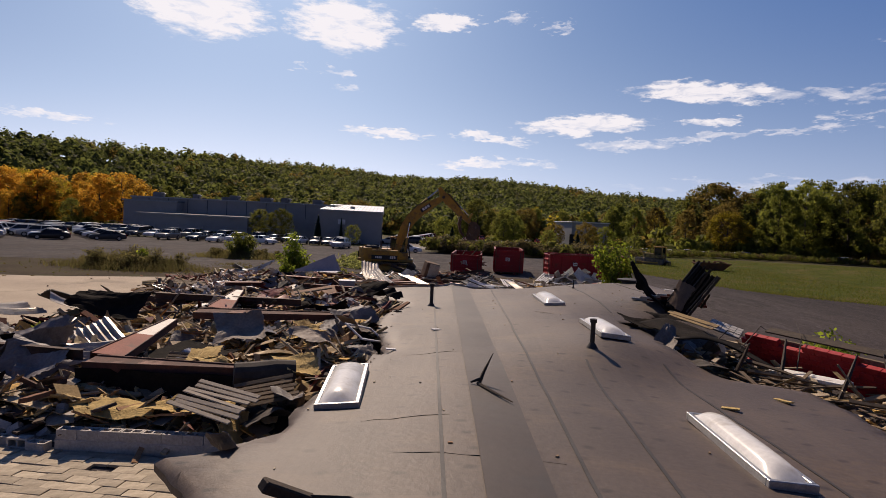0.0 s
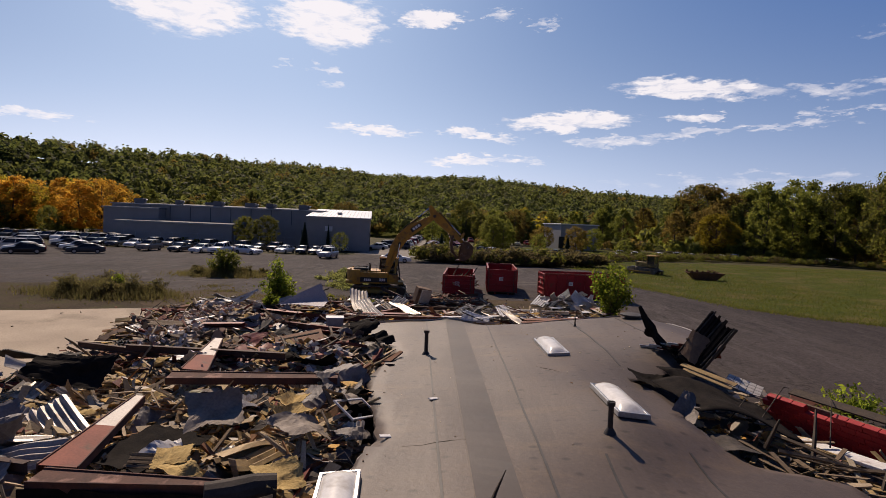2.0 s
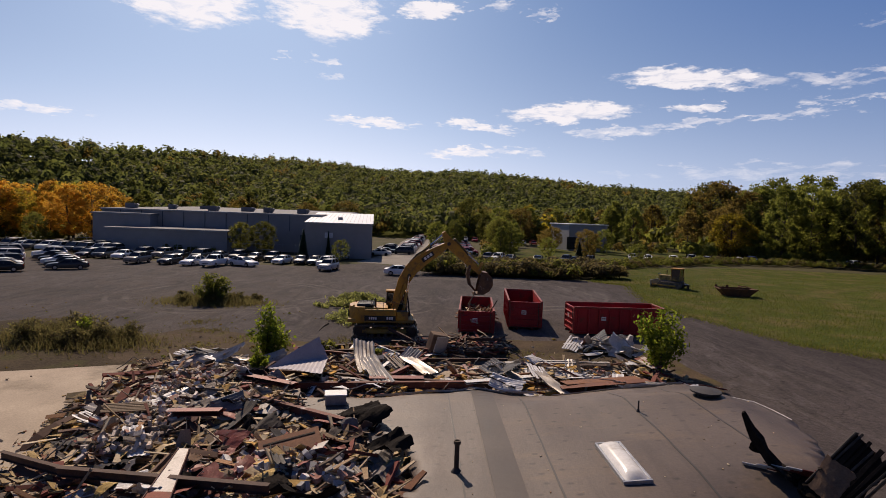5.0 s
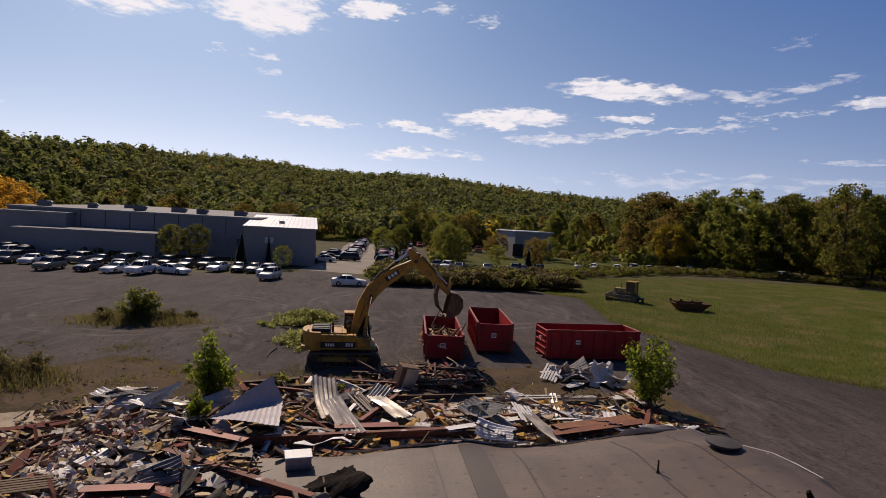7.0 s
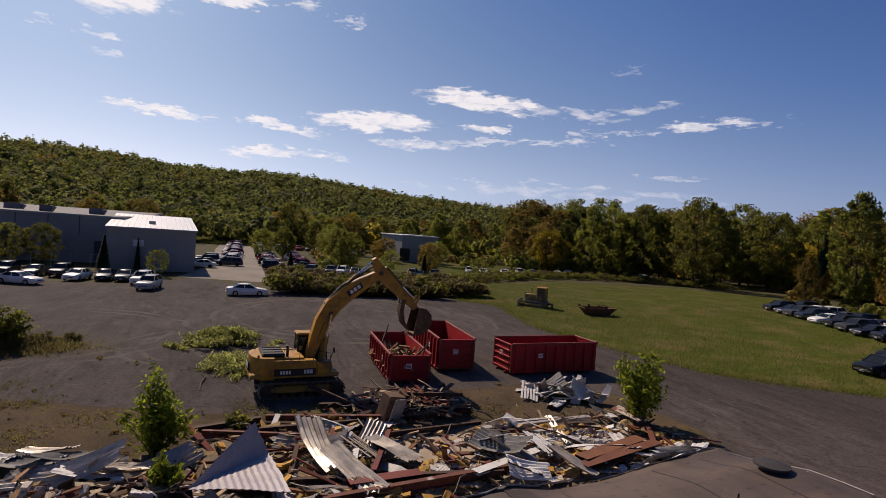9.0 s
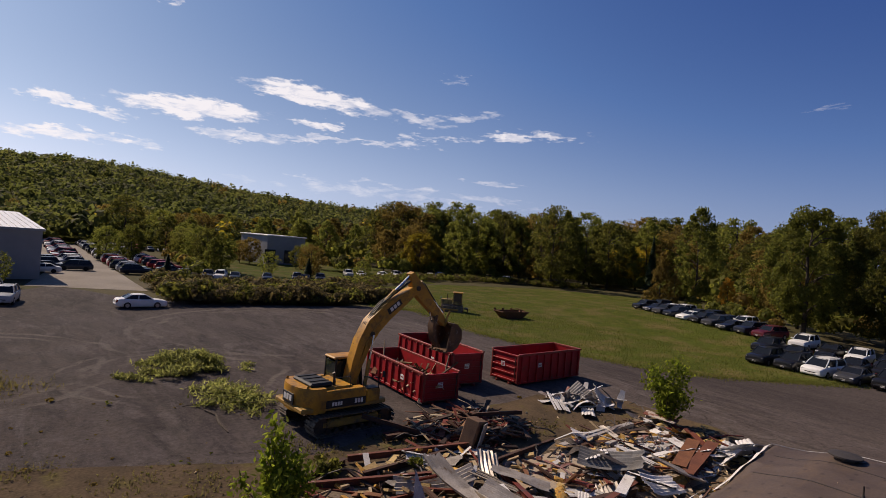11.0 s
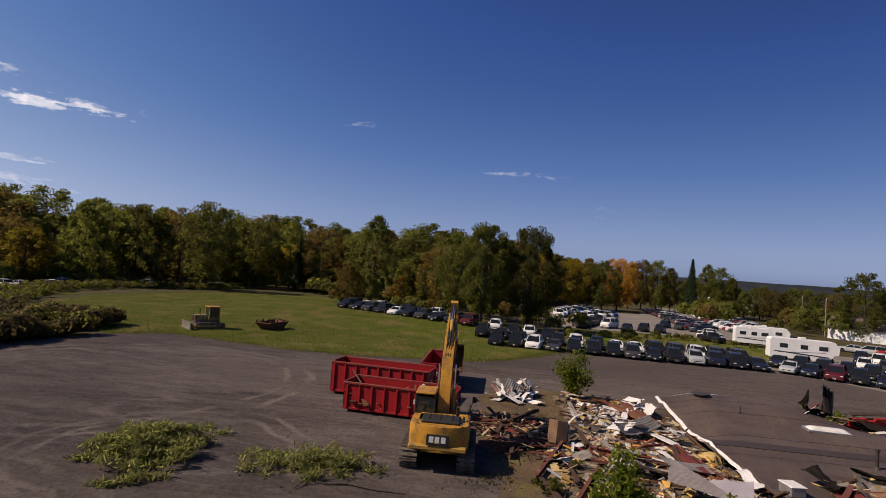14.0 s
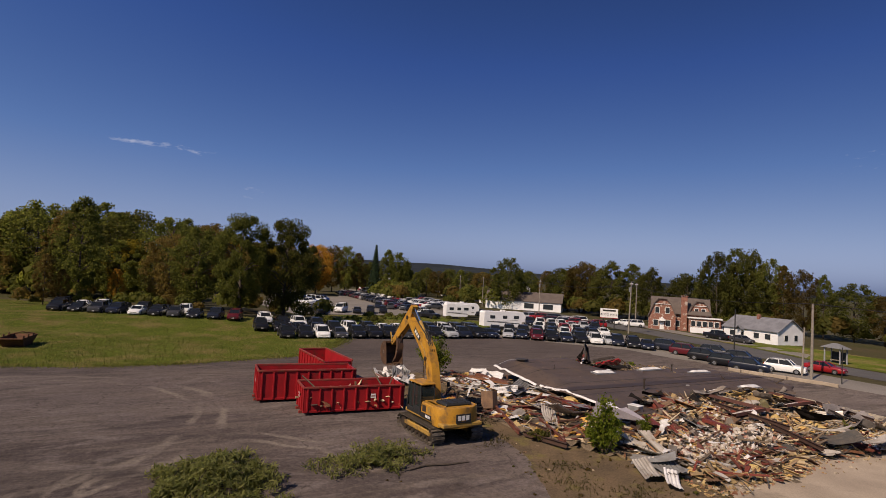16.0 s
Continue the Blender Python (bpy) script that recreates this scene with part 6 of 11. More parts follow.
def build_dozer():
    t = thing("bulldozer", heading(29.2, 79.0, -.75, .62), "old yellow crawler bulldozer standing in the grass", "bulldozer")
    P = lambda name, mb, mat, par=t, label="": part(name, mb, mat, par, label, smooth=True)
    for s in (-1, 1):
        ring = [(s * .85 - .24, 0), (s * .85 + .24, 0)]
        tr = MB()
        prof = [(1.5, .45), (1.25, .12), (-1.25, .05), (-1.6, .4), (-1.45, .8), (-1.1, .92), (1.0, .86), (1.4, .75)]
        vs = [[(s * .85 + d, y, z) for y, z in prof] for d in (-.24, .24)]
        tr.loft(vs)
        P("track", tr, M["track_steel"])
        P("push_arm", MB().box((s * 1.2, .6, .45), (.14, 3.0, .2), bev=.03), M["yellow_dirty"])
    P("hull", MB().box((0, 0, .75), (1.3, 2.9, .6), bev=.08), M["track_steel"])
    P("engine_hood", MB().box((0, .75, 1.35), (.95, 1.5, .75), bev=.06), M["dozer"])
    P("exhaust", MB().tube([(.2, .7, 1.7), (.2, .7, 2.4)], .06, 8), M["steel_dark"])
    cab = P("cab_floor", MB().box((0, -.7, 1.3), (1.5, 1.3, .5), bev=.06), M["dozer"])
    for x in (-.68, .68):
        for y in (-1.25, -.15):
            P("pillar", MB().box((x, y, 2.0), (.1, .1, 1.2)), M["yellow_dirty"], cab)
    P("cab_roof", MB().box((0, -.7, 2.65), (1.6, 1.4, .12), bev=.04), M["yellow"], cab)
    P("grille", MB().box((0, 1.52, 1.35), (.8, .06, .6), bev=.02), M["steel_dark"])
    for s in (-1, 1):
        P("headlight", MB().tube([(s * .36, 1.5, 1.8), (s * .36, 1.6, 1.8)], .09, 10), M["chrome"])
    P("cab_glass", MB().box((0, -.7, 2.05), (1.3, 1.05, 1.0)), M["cab_glass"], cab)
    bl = MB()
    bl.loft([[(x, 2.25 + .12 * (z - .5) ** 2 - .1, z), (x, 2.33 + .12 * (z - .5) ** 2 - .1, z)] for x in (-1.6,) for z in (.0,)] and [[(-1.6, 2.2 + .25 * (z - .45) ** 2, z), (1.6, 2.2 + .25 * (z - .45) ** 2, z), (1.6, 2.12 + .25 * (z - .45) ** 2, z), (-1.6, 2.12 + .25 * (z - .45) ** 2, z)] for z in (.02, .2, .4, .6, .8, 1.0)])
    P("blade", bl, M["blade_steel"], t, "pale worn steel blade")
    P("ripper", MB().box((0, -1.9, .6), (.9, .5, .2), bev=.03).box((-.3, -2.1, .35), (.1, .15, .6)).box((.3, -2.1, .35), (.1, .15, .6)), M["steel_dark"])


M["blade_steel"] = surf("scoured_blade", (.45, .42, .38), (.3, .27, .23), 2, .4, .6, bump=.05)
M["rust"] = surf("brown_rust", (.14, .065, .03), (.09, .045, .028), 2, .85, .1, fine=14, bump=.2)
build_dozer()


def build_tub():
    """An open scow-shaped steel tub with flared ends and lugs on its rim."""
    t = thing("scrap_tub", heading(34.6, 73.2, .95, -.1), "rusty open steel tub with lugs lying in the grass", "steel tub")

    def ring(l, w, z):
        return [(-w, -l, z), (w, -l, z), (w, l, z), (-w, l, z)]

    mb = MB().loft([ring(1.15, .8, .0), ring(1.6, .95, .5), ring(2.15, 1.05, 1.0), ring(2.05, .97, 1.0), ring(1.5, .87, .5), ring(1.05, .72, .1)])
    part("shell", mb, M["rust"], t)
    for s in (-1, 1):
        part("rim", MB().box((s * 1.03, 0, 1.0), (.12, 4.3, .12), bev=.02), M["rust"], t)
        part("rim", MB().box((0, s * 2.12, 1.0), (2.1, .12, .12), bev=.02), M["rust"], t)
        for y in (-1.9, -.6, .8):
            part("lug", MB().box((s * 1.03, y, 1.16), (.1, .3, .3), bev=.04), M["rust"], t)
    part("brace", MB().tube([(-1.0, .6, 1.1), (0, 1.0, 1.35), (1.0, 1.5, 1.15)], .06, 8), M["rust"], t)


build_tub()

# ---- gravel lot, far lot, street and houses ----
LOT = [(46, 12), (46, 2), (58, 2), (72, -8), (70, -22), (40, -19), (14, -15.5), (-20, -13.5), (-45, -12), (-45, -8), (-10, -8), (14, -6.5), (28, -2), (38, 6)]
sheet("pavement_lot", LOT, 4, .03, M["gravel"], "pale dusty gravel car lot", "gravel lot", .8)
FARLOT = [(82, 36), (84, 4), (98, -14), (118, -18), (180, -34), (235, -40), (240, -18), (160, 6), (150, 30), (110, 40)]
sheet("pavement_far_lot", FARLOT, 10, .03, M["gravel"], "pale far car lot behind the weeds", "car lot", 1)
ACCESS = [(-17, 104), (-4, 100), (-4.5, 120), (-6, 240), (-24, 262), (-30, 258), (-17, 238), (-14.5, 122)]
sheet("road_access", ACCESS, 8, .03, M["gravel"], "pale gravel access road beside the works building", "road", .5)
ROAD = [(-60, -16.5), (-20, -17.5), (14, -20), (50, -27.5), (90, -35), (160, -52), (260, -80), (262, -89), (160, -60.5), (90, -43.5), (50, -36), (14, -28), (-20, -25), (-60, -24)]
sheet("road", ROAD, 6, .035, M["asphalt"], "grey asphalt street passing the houses", "road")
VERGE = [(-60, -25), (-20, -26), (14, -29), (30, -32), (46, -36), (40, -44), (10, -48), (-60, -48)]
sheet("ground_lawn", VERGE, 5, .02, M["grass"], "green roadside lawn before the houses", "lawn", .5)
APRON = [(17, -30.5), (48, -37), (72, -42), (70, -47), (50, -42.5), (40, -38.5), (20, -36)]
sheet("pavement_apron", APRON, 5, .03, M["gravel"], "pale forecourt before the houses", "forecourt")
WEEDS = [(46, 12), (46, 48), (52, 50), (60, 40), (80, 30), (83, 6), (70, -2), (56, 4)]
sheet("ground_weeds", WEEDS, 4, .02, M["grass"], "rough green weeds behind the parked rows", "weeds", .8)

M["brick"] = surf("red_brick", (.28, .13, .09), (.2, .09, .065), 3, .9, fine=20, fine_amt=.3, bump=.2, third=(.42, .34, .28), third_scale=1.2, third_cut=(.55, .6))
M["stucco"] = surf("white_siding", (.74, .74, .73), (.66, .66, .66), .6, .7, fine=9, fine_amt=.08, bump=.05)
M["shingle"] = surf("grey_shingle", (.2, .2, .215), (.15, .15, .16), .8, .85, fine=8, fine_amt=.25, bump=.2)
M["shingle_brown"] = surf("brown_shingle", (.13, .105, .09), (.1, .08, .07), .8, .85, fine=8, fine_amt=.25, bump=.2)
M["window_dark"] = surf("house_window_glass", (.03, .035, .04), (.02, .025, .03), 1, .08, bump=0, fine_amt=0)
M["wood_pole"] = surf("weathered_pole", (.27, .24, .2), (.2, .17, .14), 3, .85, fine=25, bump=.15)


def window(par, c, w, h, axis, frame="stucco"):
    """A framed house window; axis is the wall's normal, +-1 or +-2 for x and y."""
    s = 1 if axis > 0 else -1
    n = (s * .03, 0) if abs(axis) == 1 else (0, s * .03)
    sz = (.06, w + .2, h + .2) if abs(axis) == 1 else (w + .2, .06, h + .2)
    f = part("window", MB().box((c[0] + n[0], c[1] + n[1], c[2]), sz, bev=.01), M["white_paint"], par)
    sz = (.03, w, h) if abs(axis) == 1 else (w, .03, h)
    part("pane", MB().box((c[0] + n[0] * 2.2, c[1] + n[1] * 2.2, c[2]), sz), M["window_dark"], f)


def gable_house(name, m, lx, ly, h, ridge, wall, roofm, label, wins=(), group="", eave=.4, chimney=None):
    """A house with its ridge along x; front at -y."""
    t = thing(name, m, label, "house", group)
    hx, hy = lx / 2, ly / 2
    mb = MB()
    mb.loft([[(-hx, -hy, -.3), (-hx, hy, -.3), (-hx, hy, h), (-hx, 0, h + ridge), (-hx, -hy, h)], [(hx, -hy, -.3), (hx, hy, -.3), (hx, hy, h), (hx, 0, h + ridge), (hx, -hy, h)]])
    part("wall", mb, M[wall], t)
    k = ridge / hy
    for s in (-1, 1):
        r = MB()
        r.loft([[(x, 0, h + ridge + .16), (x, s * (hy + eave), h - eave * k + .16), (x, s * (hy + eave), h - eave * k + .02), (x, 0, h + ridge + .02)] for x in (-hx - eave, hx + eave)])
        part("roof", r, M[roofm], t)
    for c, w, hh, ax in wins:
        window(t, c, w, hh, ax)
    if chimney:
        part("chimney", MB().box(chimney, (.7, .7, 1.4), bev=.02), M["brick"], t)
    return t


# white cottage: front faces the street and the yard
cot = gable_house("house", pose(35.9, -46.0, gz(32, -41), 0, 0, -4), 14, 8.5, 3.0, 2.6, "stucco", "shingle", "white single-storey cottage with grey shingle roof",
                  [((-4.6, 4.25, 1.6), 1.3, 1.2, 2), ((-1.8, 4.25, 1.6), 1.3, 1.2, 2), ((4.4, 4.25, 1.6), 1.6, 1.2, 2), ((-7, 1.6, 1.6), 1.0, 1.2, -1), ((-7, -1.6, 1.6), 1.0, 1.2, -1), ((7, 1.5, 1.6), 1.0, 1.2, 1)], chimney=(.5, .6, 5.6))
cot.scale = (.84, .84, .84)
part("porch_roof", MB().loft([[(1.2, 4.2, 2.9), (1.2, 5.6, 2.7), (1.2, 5.6, 2.6), (1.2, 4.2, 2.6)], [(2.0, 4.2, 3.7), (2.0, 5.7, 3.6), (2.0, 5.7, 3.5), (2.0, 4.2, 3.4)], [(2.8, 4.2, 2.9), (2.8, 5.6, 2.7), (2.8, 5.6, 2.6), (2.8, 4.2, 2.6)]]), M["shingle"], cot)
for x in (1.3, 2.7):
    part("porch_post", MB().box((x, 5.5, 1.2), (.12, .12, 2.6)), M["white_paint"], cot)
part("door", MB().box((2.0, 4.28, 1.05), (.95, .08, 2.1), bev=.01), M["window_dark"], cot)


def tudor():
    """Brick house: two clipped front gables, a chimney between them, a porch and a long low wing."""
    t = thing("house", pose(55.0, -44.4, gz(52, -41), 0, 0, 223), "brick house with clipped gables, grey-brown shingles and a tall chimney", "house")
    t.scale = (.88, .88, .88)

    def gable(x0, x1, h, top, y0, y1):
        w = x1 - x0
        out = [(x0, -.3), (x1, -.3), (x1, h), (x1 - w * .2, h + (top - h) * .72), (x1 - w * .36, top), (x0 + w * .36, top), (x0 + w * .2, h + (top - h) * .72), (x0, h)]
        part("wall", MB().prism(out, y0, y1), M["brick"], t)
        for (ax, az_), (bx, bz) in zip(out[2:], out[3:]):
            n = Vector((az_ - bz, bx - ax)).normalized() * -.18
            d = Vector((bx - ax, bz - az_)).normalized() * .12
            if n.y < 0:
                n = -n
            part("roof", MB().prism([(ax - d.x, az_ - d.y), (bx + d.x, bz + d.y), (bx + d.x + n.x, bz + d.y + n.y), (ax - d.x + n.x, az_ - d.y + n.y)], y0 - .45, y1), M["shingle_brown"], t)
        part("gable_trim", MB().box(((x0 + x1) / 2, y0 - .12, h + (top - h) * .72), (w * .62, .16, .14)), M["white_paint"], t)

    gable(-7.0, -.4, 3.4, 7.9, 0, 6.0)
    gable(2.6, 8.2, 4.0, 7.6, 1.6, 7.0)
    part("wall", MB().box((.6, 5.2, 2.4), (14.6, 7.4, 5.4), bev=.02), M["brick"], t)
    for s_ in (-1, 1):
        part("roof", MB().loft([[(x, 5.2, 8.5), (x, 5.2 + s_ * 4.6, 4.4), (x, 5.2 + s_ * 4.6, 4.2), (x, 5.2, 8.2)] for x in (-6.6, 8.0)]), M["shingle_brown"], t)
    ch = part("chimney", MB().box((1.6, 1.0, 4.3), (1.5, 1.1, 9.2), bev=.03), M["brick"], t)
    part("cap", MB().box((1.6, 1.0, 8.95), (1.8, 1.4, .3), bev=.04), M["brick"], ch)
    for c, w, h in (((-5.2, 0, 1.7), 1.1, 1.5), ((-2.2, 0, 1.7), 1.1, 1.5), ((-4.9, 0, 5.0), 1.0, 1.5), ((-2.4, 0, 5.0), 1.0, 1.5), ((4.6, 1.6, 5.2), .9, 1.3), ((6.2, 1.6, 5.2), .9, 1.3), ((.2, 1.5, 1.7), .9, 1.4)):
        window(t, c, w, h, -2)
    door = part("door", MB().box((-3.7, -.06, 1.0), (1.0, .1, 2.1), bev=.01), M["white_paint"], t)
    part("porch_roof", MB().loft([[(-4.6, -.1, 2.5), (-4.6, -1.2, 2.3), (-2.8, -1.2, 2.3), (-2.8, -.1, 2.5)], [(-3.8, -.1, 3.3), (-3.8, -1.1, 3.2), (-3.6, -1.1, 3.2), (-3.6, -.1, 3.3)]]), M["white_paint"], door)
    wing = part("porch", MB().box((6.4, .2, 1.6), (7.4, 3.0, 3.8), bev=.03), M["brick"], t)
    part("roof", MB().box((6.4, .1, 3.6), (8.0, 3.6, .3), bev=.05), M["white_paint"], wing)
    for k in range(5):
        window(wing, (3.7 + 1.35 * k, -1.3, 2.2), .95, 1.3, -2)
    part("terrace_wall", MB().box((6.6, -2.6, .5), (7.4, .3, 1.7), bev=.03), M["stucco"], wing)
    low_ = part("wing", MB().box((14.4, 2.4, 1.3), (8.6, 4.6, 3.2), bev=.03), M["brick"], t)
    part("roof", MB().box((14.4, 2.2, 3.0), (9.2, 5.4, .28), bev=.05), M["shingle_brown"], low_)
    for k in range(5):
        window(low_, (11.2 + 1.6 * k, .1, 1.7), 1.1, 1.3, -2)


tudor()
low = gable_house("roadside_shop", pose(115, -44, gz(113, -43), 0, 0, 48), 24, 9, 3.0, 2.6, "stucco", "shingle_brown", "long low white roadside shop with brown roof", [((-8, 4.5, 1.5), 3, 1.6, 2), ((-2, 4.5, 1.5), 3, 1.6, 2), ((-12, 0, 1.6), 2, 1.4, -1)])
for i, (x, y, a, l, w, h, rf, wl) in enumerate(((150, -52, -30, 12, 8, 3.2, "shingle_brown", "stucco"), (205, -62, -20, 14, 8, 3.4, "shingle", "stucco"), (250, -42, 10, 22, 12, 4.0, "roof_white", "stucco"), (176, -88, -30, 10, 8, 5, "shingle", "stucco"), (290, -70, 0, 16, 9, 4, "shingle_brown", "stucco"))):
    gable_house("house", pose(x, y, gz(x, y), 0, 0, a), l, w, h, 2.4, wl, rf, "pale far house beside the street", [((-2, w / 2, 1.6), 1.4, 1.2, 2), ((2, w / 2, 1.6), 1.4, 1.2, 2)], "far houses")


def warehouse():
    t = thing("warehouse", pose(38.9, 175.7, gz(44, 190), 0, 0, 12), "pale grey far warehouse with white roof", "building")
    part("wall", MB().box((0, 0, 3.7), (12, 14, 8), bev=.05), M["stucco_grey"], t)
    part("roof", MB().box((0, 0, 7.8), (12.6, 14.6, .3), bev=.05), M["roof_white"], t)
    for x in (-5, 1):
        part("loading_door", MB().box((x, -7.05, 2.2), (3.2, .12, 3.6)), M["window_dark"], t)


M["stucco_grey"] = surf("pale_metal_wall", (.3, .3, .31), (.26, .26, .27), .1, .6, fine=1, fine_amt=.1, bump=0)
warehouse()


def camper(m, l, label):
    t = thing("camper_trailer", m, label, "camper", "camper trailers")
    prof = [(-l / 2, .6), (l / 2 - 1.0, .6), (l / 2 - .6, 1.5), (l / 2, 1.6), (l / 2 + .1, 2.6), (l / 2 - .5, 3.35), (-l / 2 + .2, 3.35), (-l / 2, 3.1)]
    b = part("body", MB().prism(prof, -1.2, 1.2), M["stucco"], t)
    for s in (-1, 1):
        for x, w in ((-l * .3, 1.0), (0, .9), (l * .28, 1.1)):
            part("window", MB().box((x, s * 1.21, 2.35), (w, .03, .6), bev=.01), M["window_dark"], b)
        part("stripe", MB().box((-.3, s * 1.208, 1.35), (l * .8, .02, .14), rot=(0, 3, 0)), M["trim_black"], b)
        part("stripe", MB().box((-.3, s * 1.208, 1.6), (l * .7, .02, .07), rot=(0, -4, 0)), M["beam_grey"], b)
        for x in (-.5, -1.4):
            part("wheel", MB().tube([(x, s * 1.0 - .12, .37), (x, s * 1.0 + .12, .37)], .37, 14), M["tyre"], t)
    part("door", MB().box((l * .15, 1.215, 1.7), (.7, .03, 1.9), bev=.01), M["white_paint"], b)
    part("roof_unit", MB().box((0, 0, 3.5), (.9, .7, .3), bev=.06), M["white_paint"], b)
    part("hitch", MB().tube([(l / 2 - 1, 0, .65), (l / 2 + .4, 0, .6)], .06, 6), M["trim_black"], t)


M["beam_grey"] = surf("grey_stripe", (.3, .3, .32), (.25, .25, .27), 2, .5, bump=0)
camper(at(55.6, 2.4, 262), 8.5, "white camper trailer with dark stripes behind the row")
camper(at(81.5, -2.6, 258), 8.0, "white camper trailer in the far lot")
camper(at(76.0, 1.4, 262), 6.0, "small white camper trailer among the weeds")


def pole(x, y, h, r, label, arm=True, lean=0, mat="wood_pole", box=False):
    t = thing("utility_pole", pose(x, y, gz(x, y), lean, lean * .5, -22), label, "utility pole", "utility poles")
    part("shaft", MB().tube([(0, 0, -.2), (0, 0, h)], [r, r * .75], 10), M[mat], t, smooth=True)
    if arm:
        part("crossarm", MB().box((0, 0, h - .6), (1.8, .1, .12), bev=.01), M["wood_pole"], t)
        for k in (-.75, -.35, .35, .75):
            part("insulator", MB().tube([(k, 0, h - .54), (k, 0, h - .36)], .045, 6), M["white_paint"], t)
    if box:
        part("transformer", MB().tube([(.4, 0, h - 2.1), (.4, 0, h - 1.2)], .26, 12), M["rim"], t)


pole(5.6, -9.4, 9.0, .17, "tall pale wooden utility pole beside the lot", False)
pole(7.4, -10.6, 6.0, .12, "short leaning pale pole beside the tall one", False, 3)
pole(2.6, -10.0, 4.2, .06, "thin dark post beside the road", False, 0, "trim_black")
pole(22.9, -19.5, 7.0, .1, "dark street light post beside the road", False, 0, "trim_black")
pole(49, -23.5, 10.5, .16, "leaning wooden pole with transformer", True, 2, box=True)
pole(72, -49, 10.5, .16, "brown wooden pole behind the street")
pole(88, -30, 10, .15, "wooden pole along the street", True, 0, box=True)
pole(125, -34, 10, .15, "wooden pole along the street")
pole(160, -44, 10, .15, "wooden pole along the street")
pole(150, 44, 10, .15, "wooden pole at the far lot")
pole(180, 34, 10, .15, "wooden pole at the far lot")


def wire_run(pts, label):
    mb = MB()
    for (a, b) in zip(pts, pts[1:]):
        a, b = Vector(a), Vector(b)
        for off in (-.7, 0, .7):
            mb.tube([tuple(a.lerp(b, k / 8) + Vector((off * .3, off, -1.0 * math.sin(math.pi * k / 8)))) for k in range(9)], .014, 4, cap=False)
    tagged(part("overhead_wires", mb, M["trim_black"], fix=False), label, "wires", kind="stuff")


wire_run([(-60, -12, 8), (5.6, -9.4, 8.2), (49, -23.5, 9.2), (88, -30, 9), (125, -34, 9), (160, -44, 9)], "thin overhead wires along the street")
wire_run([(100, 58, 9), (150, 44, 9), (180, 34, 9), (300, -6, 9)], "thin overhead wires past the far lot")


def sign_board():
    t = thing("roadside_sign", pose(54.5, -23.4, gz(54, -23), 0, 0, 227), "white roadside sign board with dark letters on two posts", "sign")
    for x in (-1.1, 1.1):
        part("post", MB().box((x, 0, 1.9), (.2, .2, 4.2)), M["trim_black"], t)
    b = part("board", MB().box((0, 0, 3.6), (3.6, .25, 1.9), bev=.03), M["white_paint"], t)
    part("print_bar", MB().box((0, -.135, 4.15), (2.6, .02, .35)), M["trim_black"], b)
    part("edge", MB().box((0, 0, 2.62), (3.7, .28, .12)), M["red"], b)
    cu = bpy.data.curves.new("lettering", "FONT")
    cu.body, cu.size, cu.extrude, cu.align_x, cu.align_y = "AUTO MALL", .62, .01, "CENTER", "CENTER"
    o = new("lettering", cu)
    o.parent = b
    o.matrix_local = pose(0, -.14, 3.3, 90, 0, 0)
    cu.materials.append(M["trim_black"])


sign_board()


def bus_shelter():
    t = thing("bus_shelter", pose(14.2, -30.5, gz(14, -30), 0, 0, -10), "small roadside shelter with pale roof", "shelter")
    for x in (-1.2, 1.2):
        for y in (-.7, .7):
            part("post", MB().box((x, y, 1.1), (.14, .14, 2.3)), M["stucco_grey"], t)
    part("roof", MB().loft([[(-1.7, -1.1, 2.3), (1.7, -1.1, 2.3), (1.7, 1.1, 2.3), (-1.7, 1.1, 2.3)], [(-.4, -.1, 3.0), (.4, -.1, 3.0), (.4, .1, 3.0), (-.4, .1, 3.0)]]), M["roof_grey"], t)
    part("back_panel", MB().box((0, -.7, 1.0), (2.3, .06, 1.4)), M["window_dark"], t)
    part("bench", MB().box((0, -.4, .45), (2.0, .4, .08)), M["timber_pale"], t)


M["timber_pale"] = surf("pale_bench_timber", (.3, .25, .18), (.24, .2, .15), 4, .8, fine=20, bump=.1)
bus_shelter()
car("sedan", "red", at(8.6, -17.5, 192), "driving lane of the street beside the lot")
car("pickup", "black", at(39.5, -37.6, 172), "before the white cottage")
car("sedan", "charcoal", at(34.2, -37.4, 172), "before the white cottage")
car_row(62, -38, 70, -40, 3, 60, ("sedan", "suv"), ("white", "silver", "black"), "before the brick house", 60)
for i in range(9):
    o = new("concrete_block", MB().box((0, 0, 0), (1.6, .35, .4), bev=.04).mesh("concrete_block", M["concrete"])) if i == 0 else new("concrete_block", o.data)
    x, y = 11.6 - 1.2 * i + (.3 if i % 2 else 0), -3.9 - .35 * i
    o.matrix_world = pose(x, y, gz(x, y) + .2, 0, 0, 8 * ((i * 5) % 4))
    tagged(o, "pale low concrete kerb block along the lot", "kerb block", "kerb blocks")

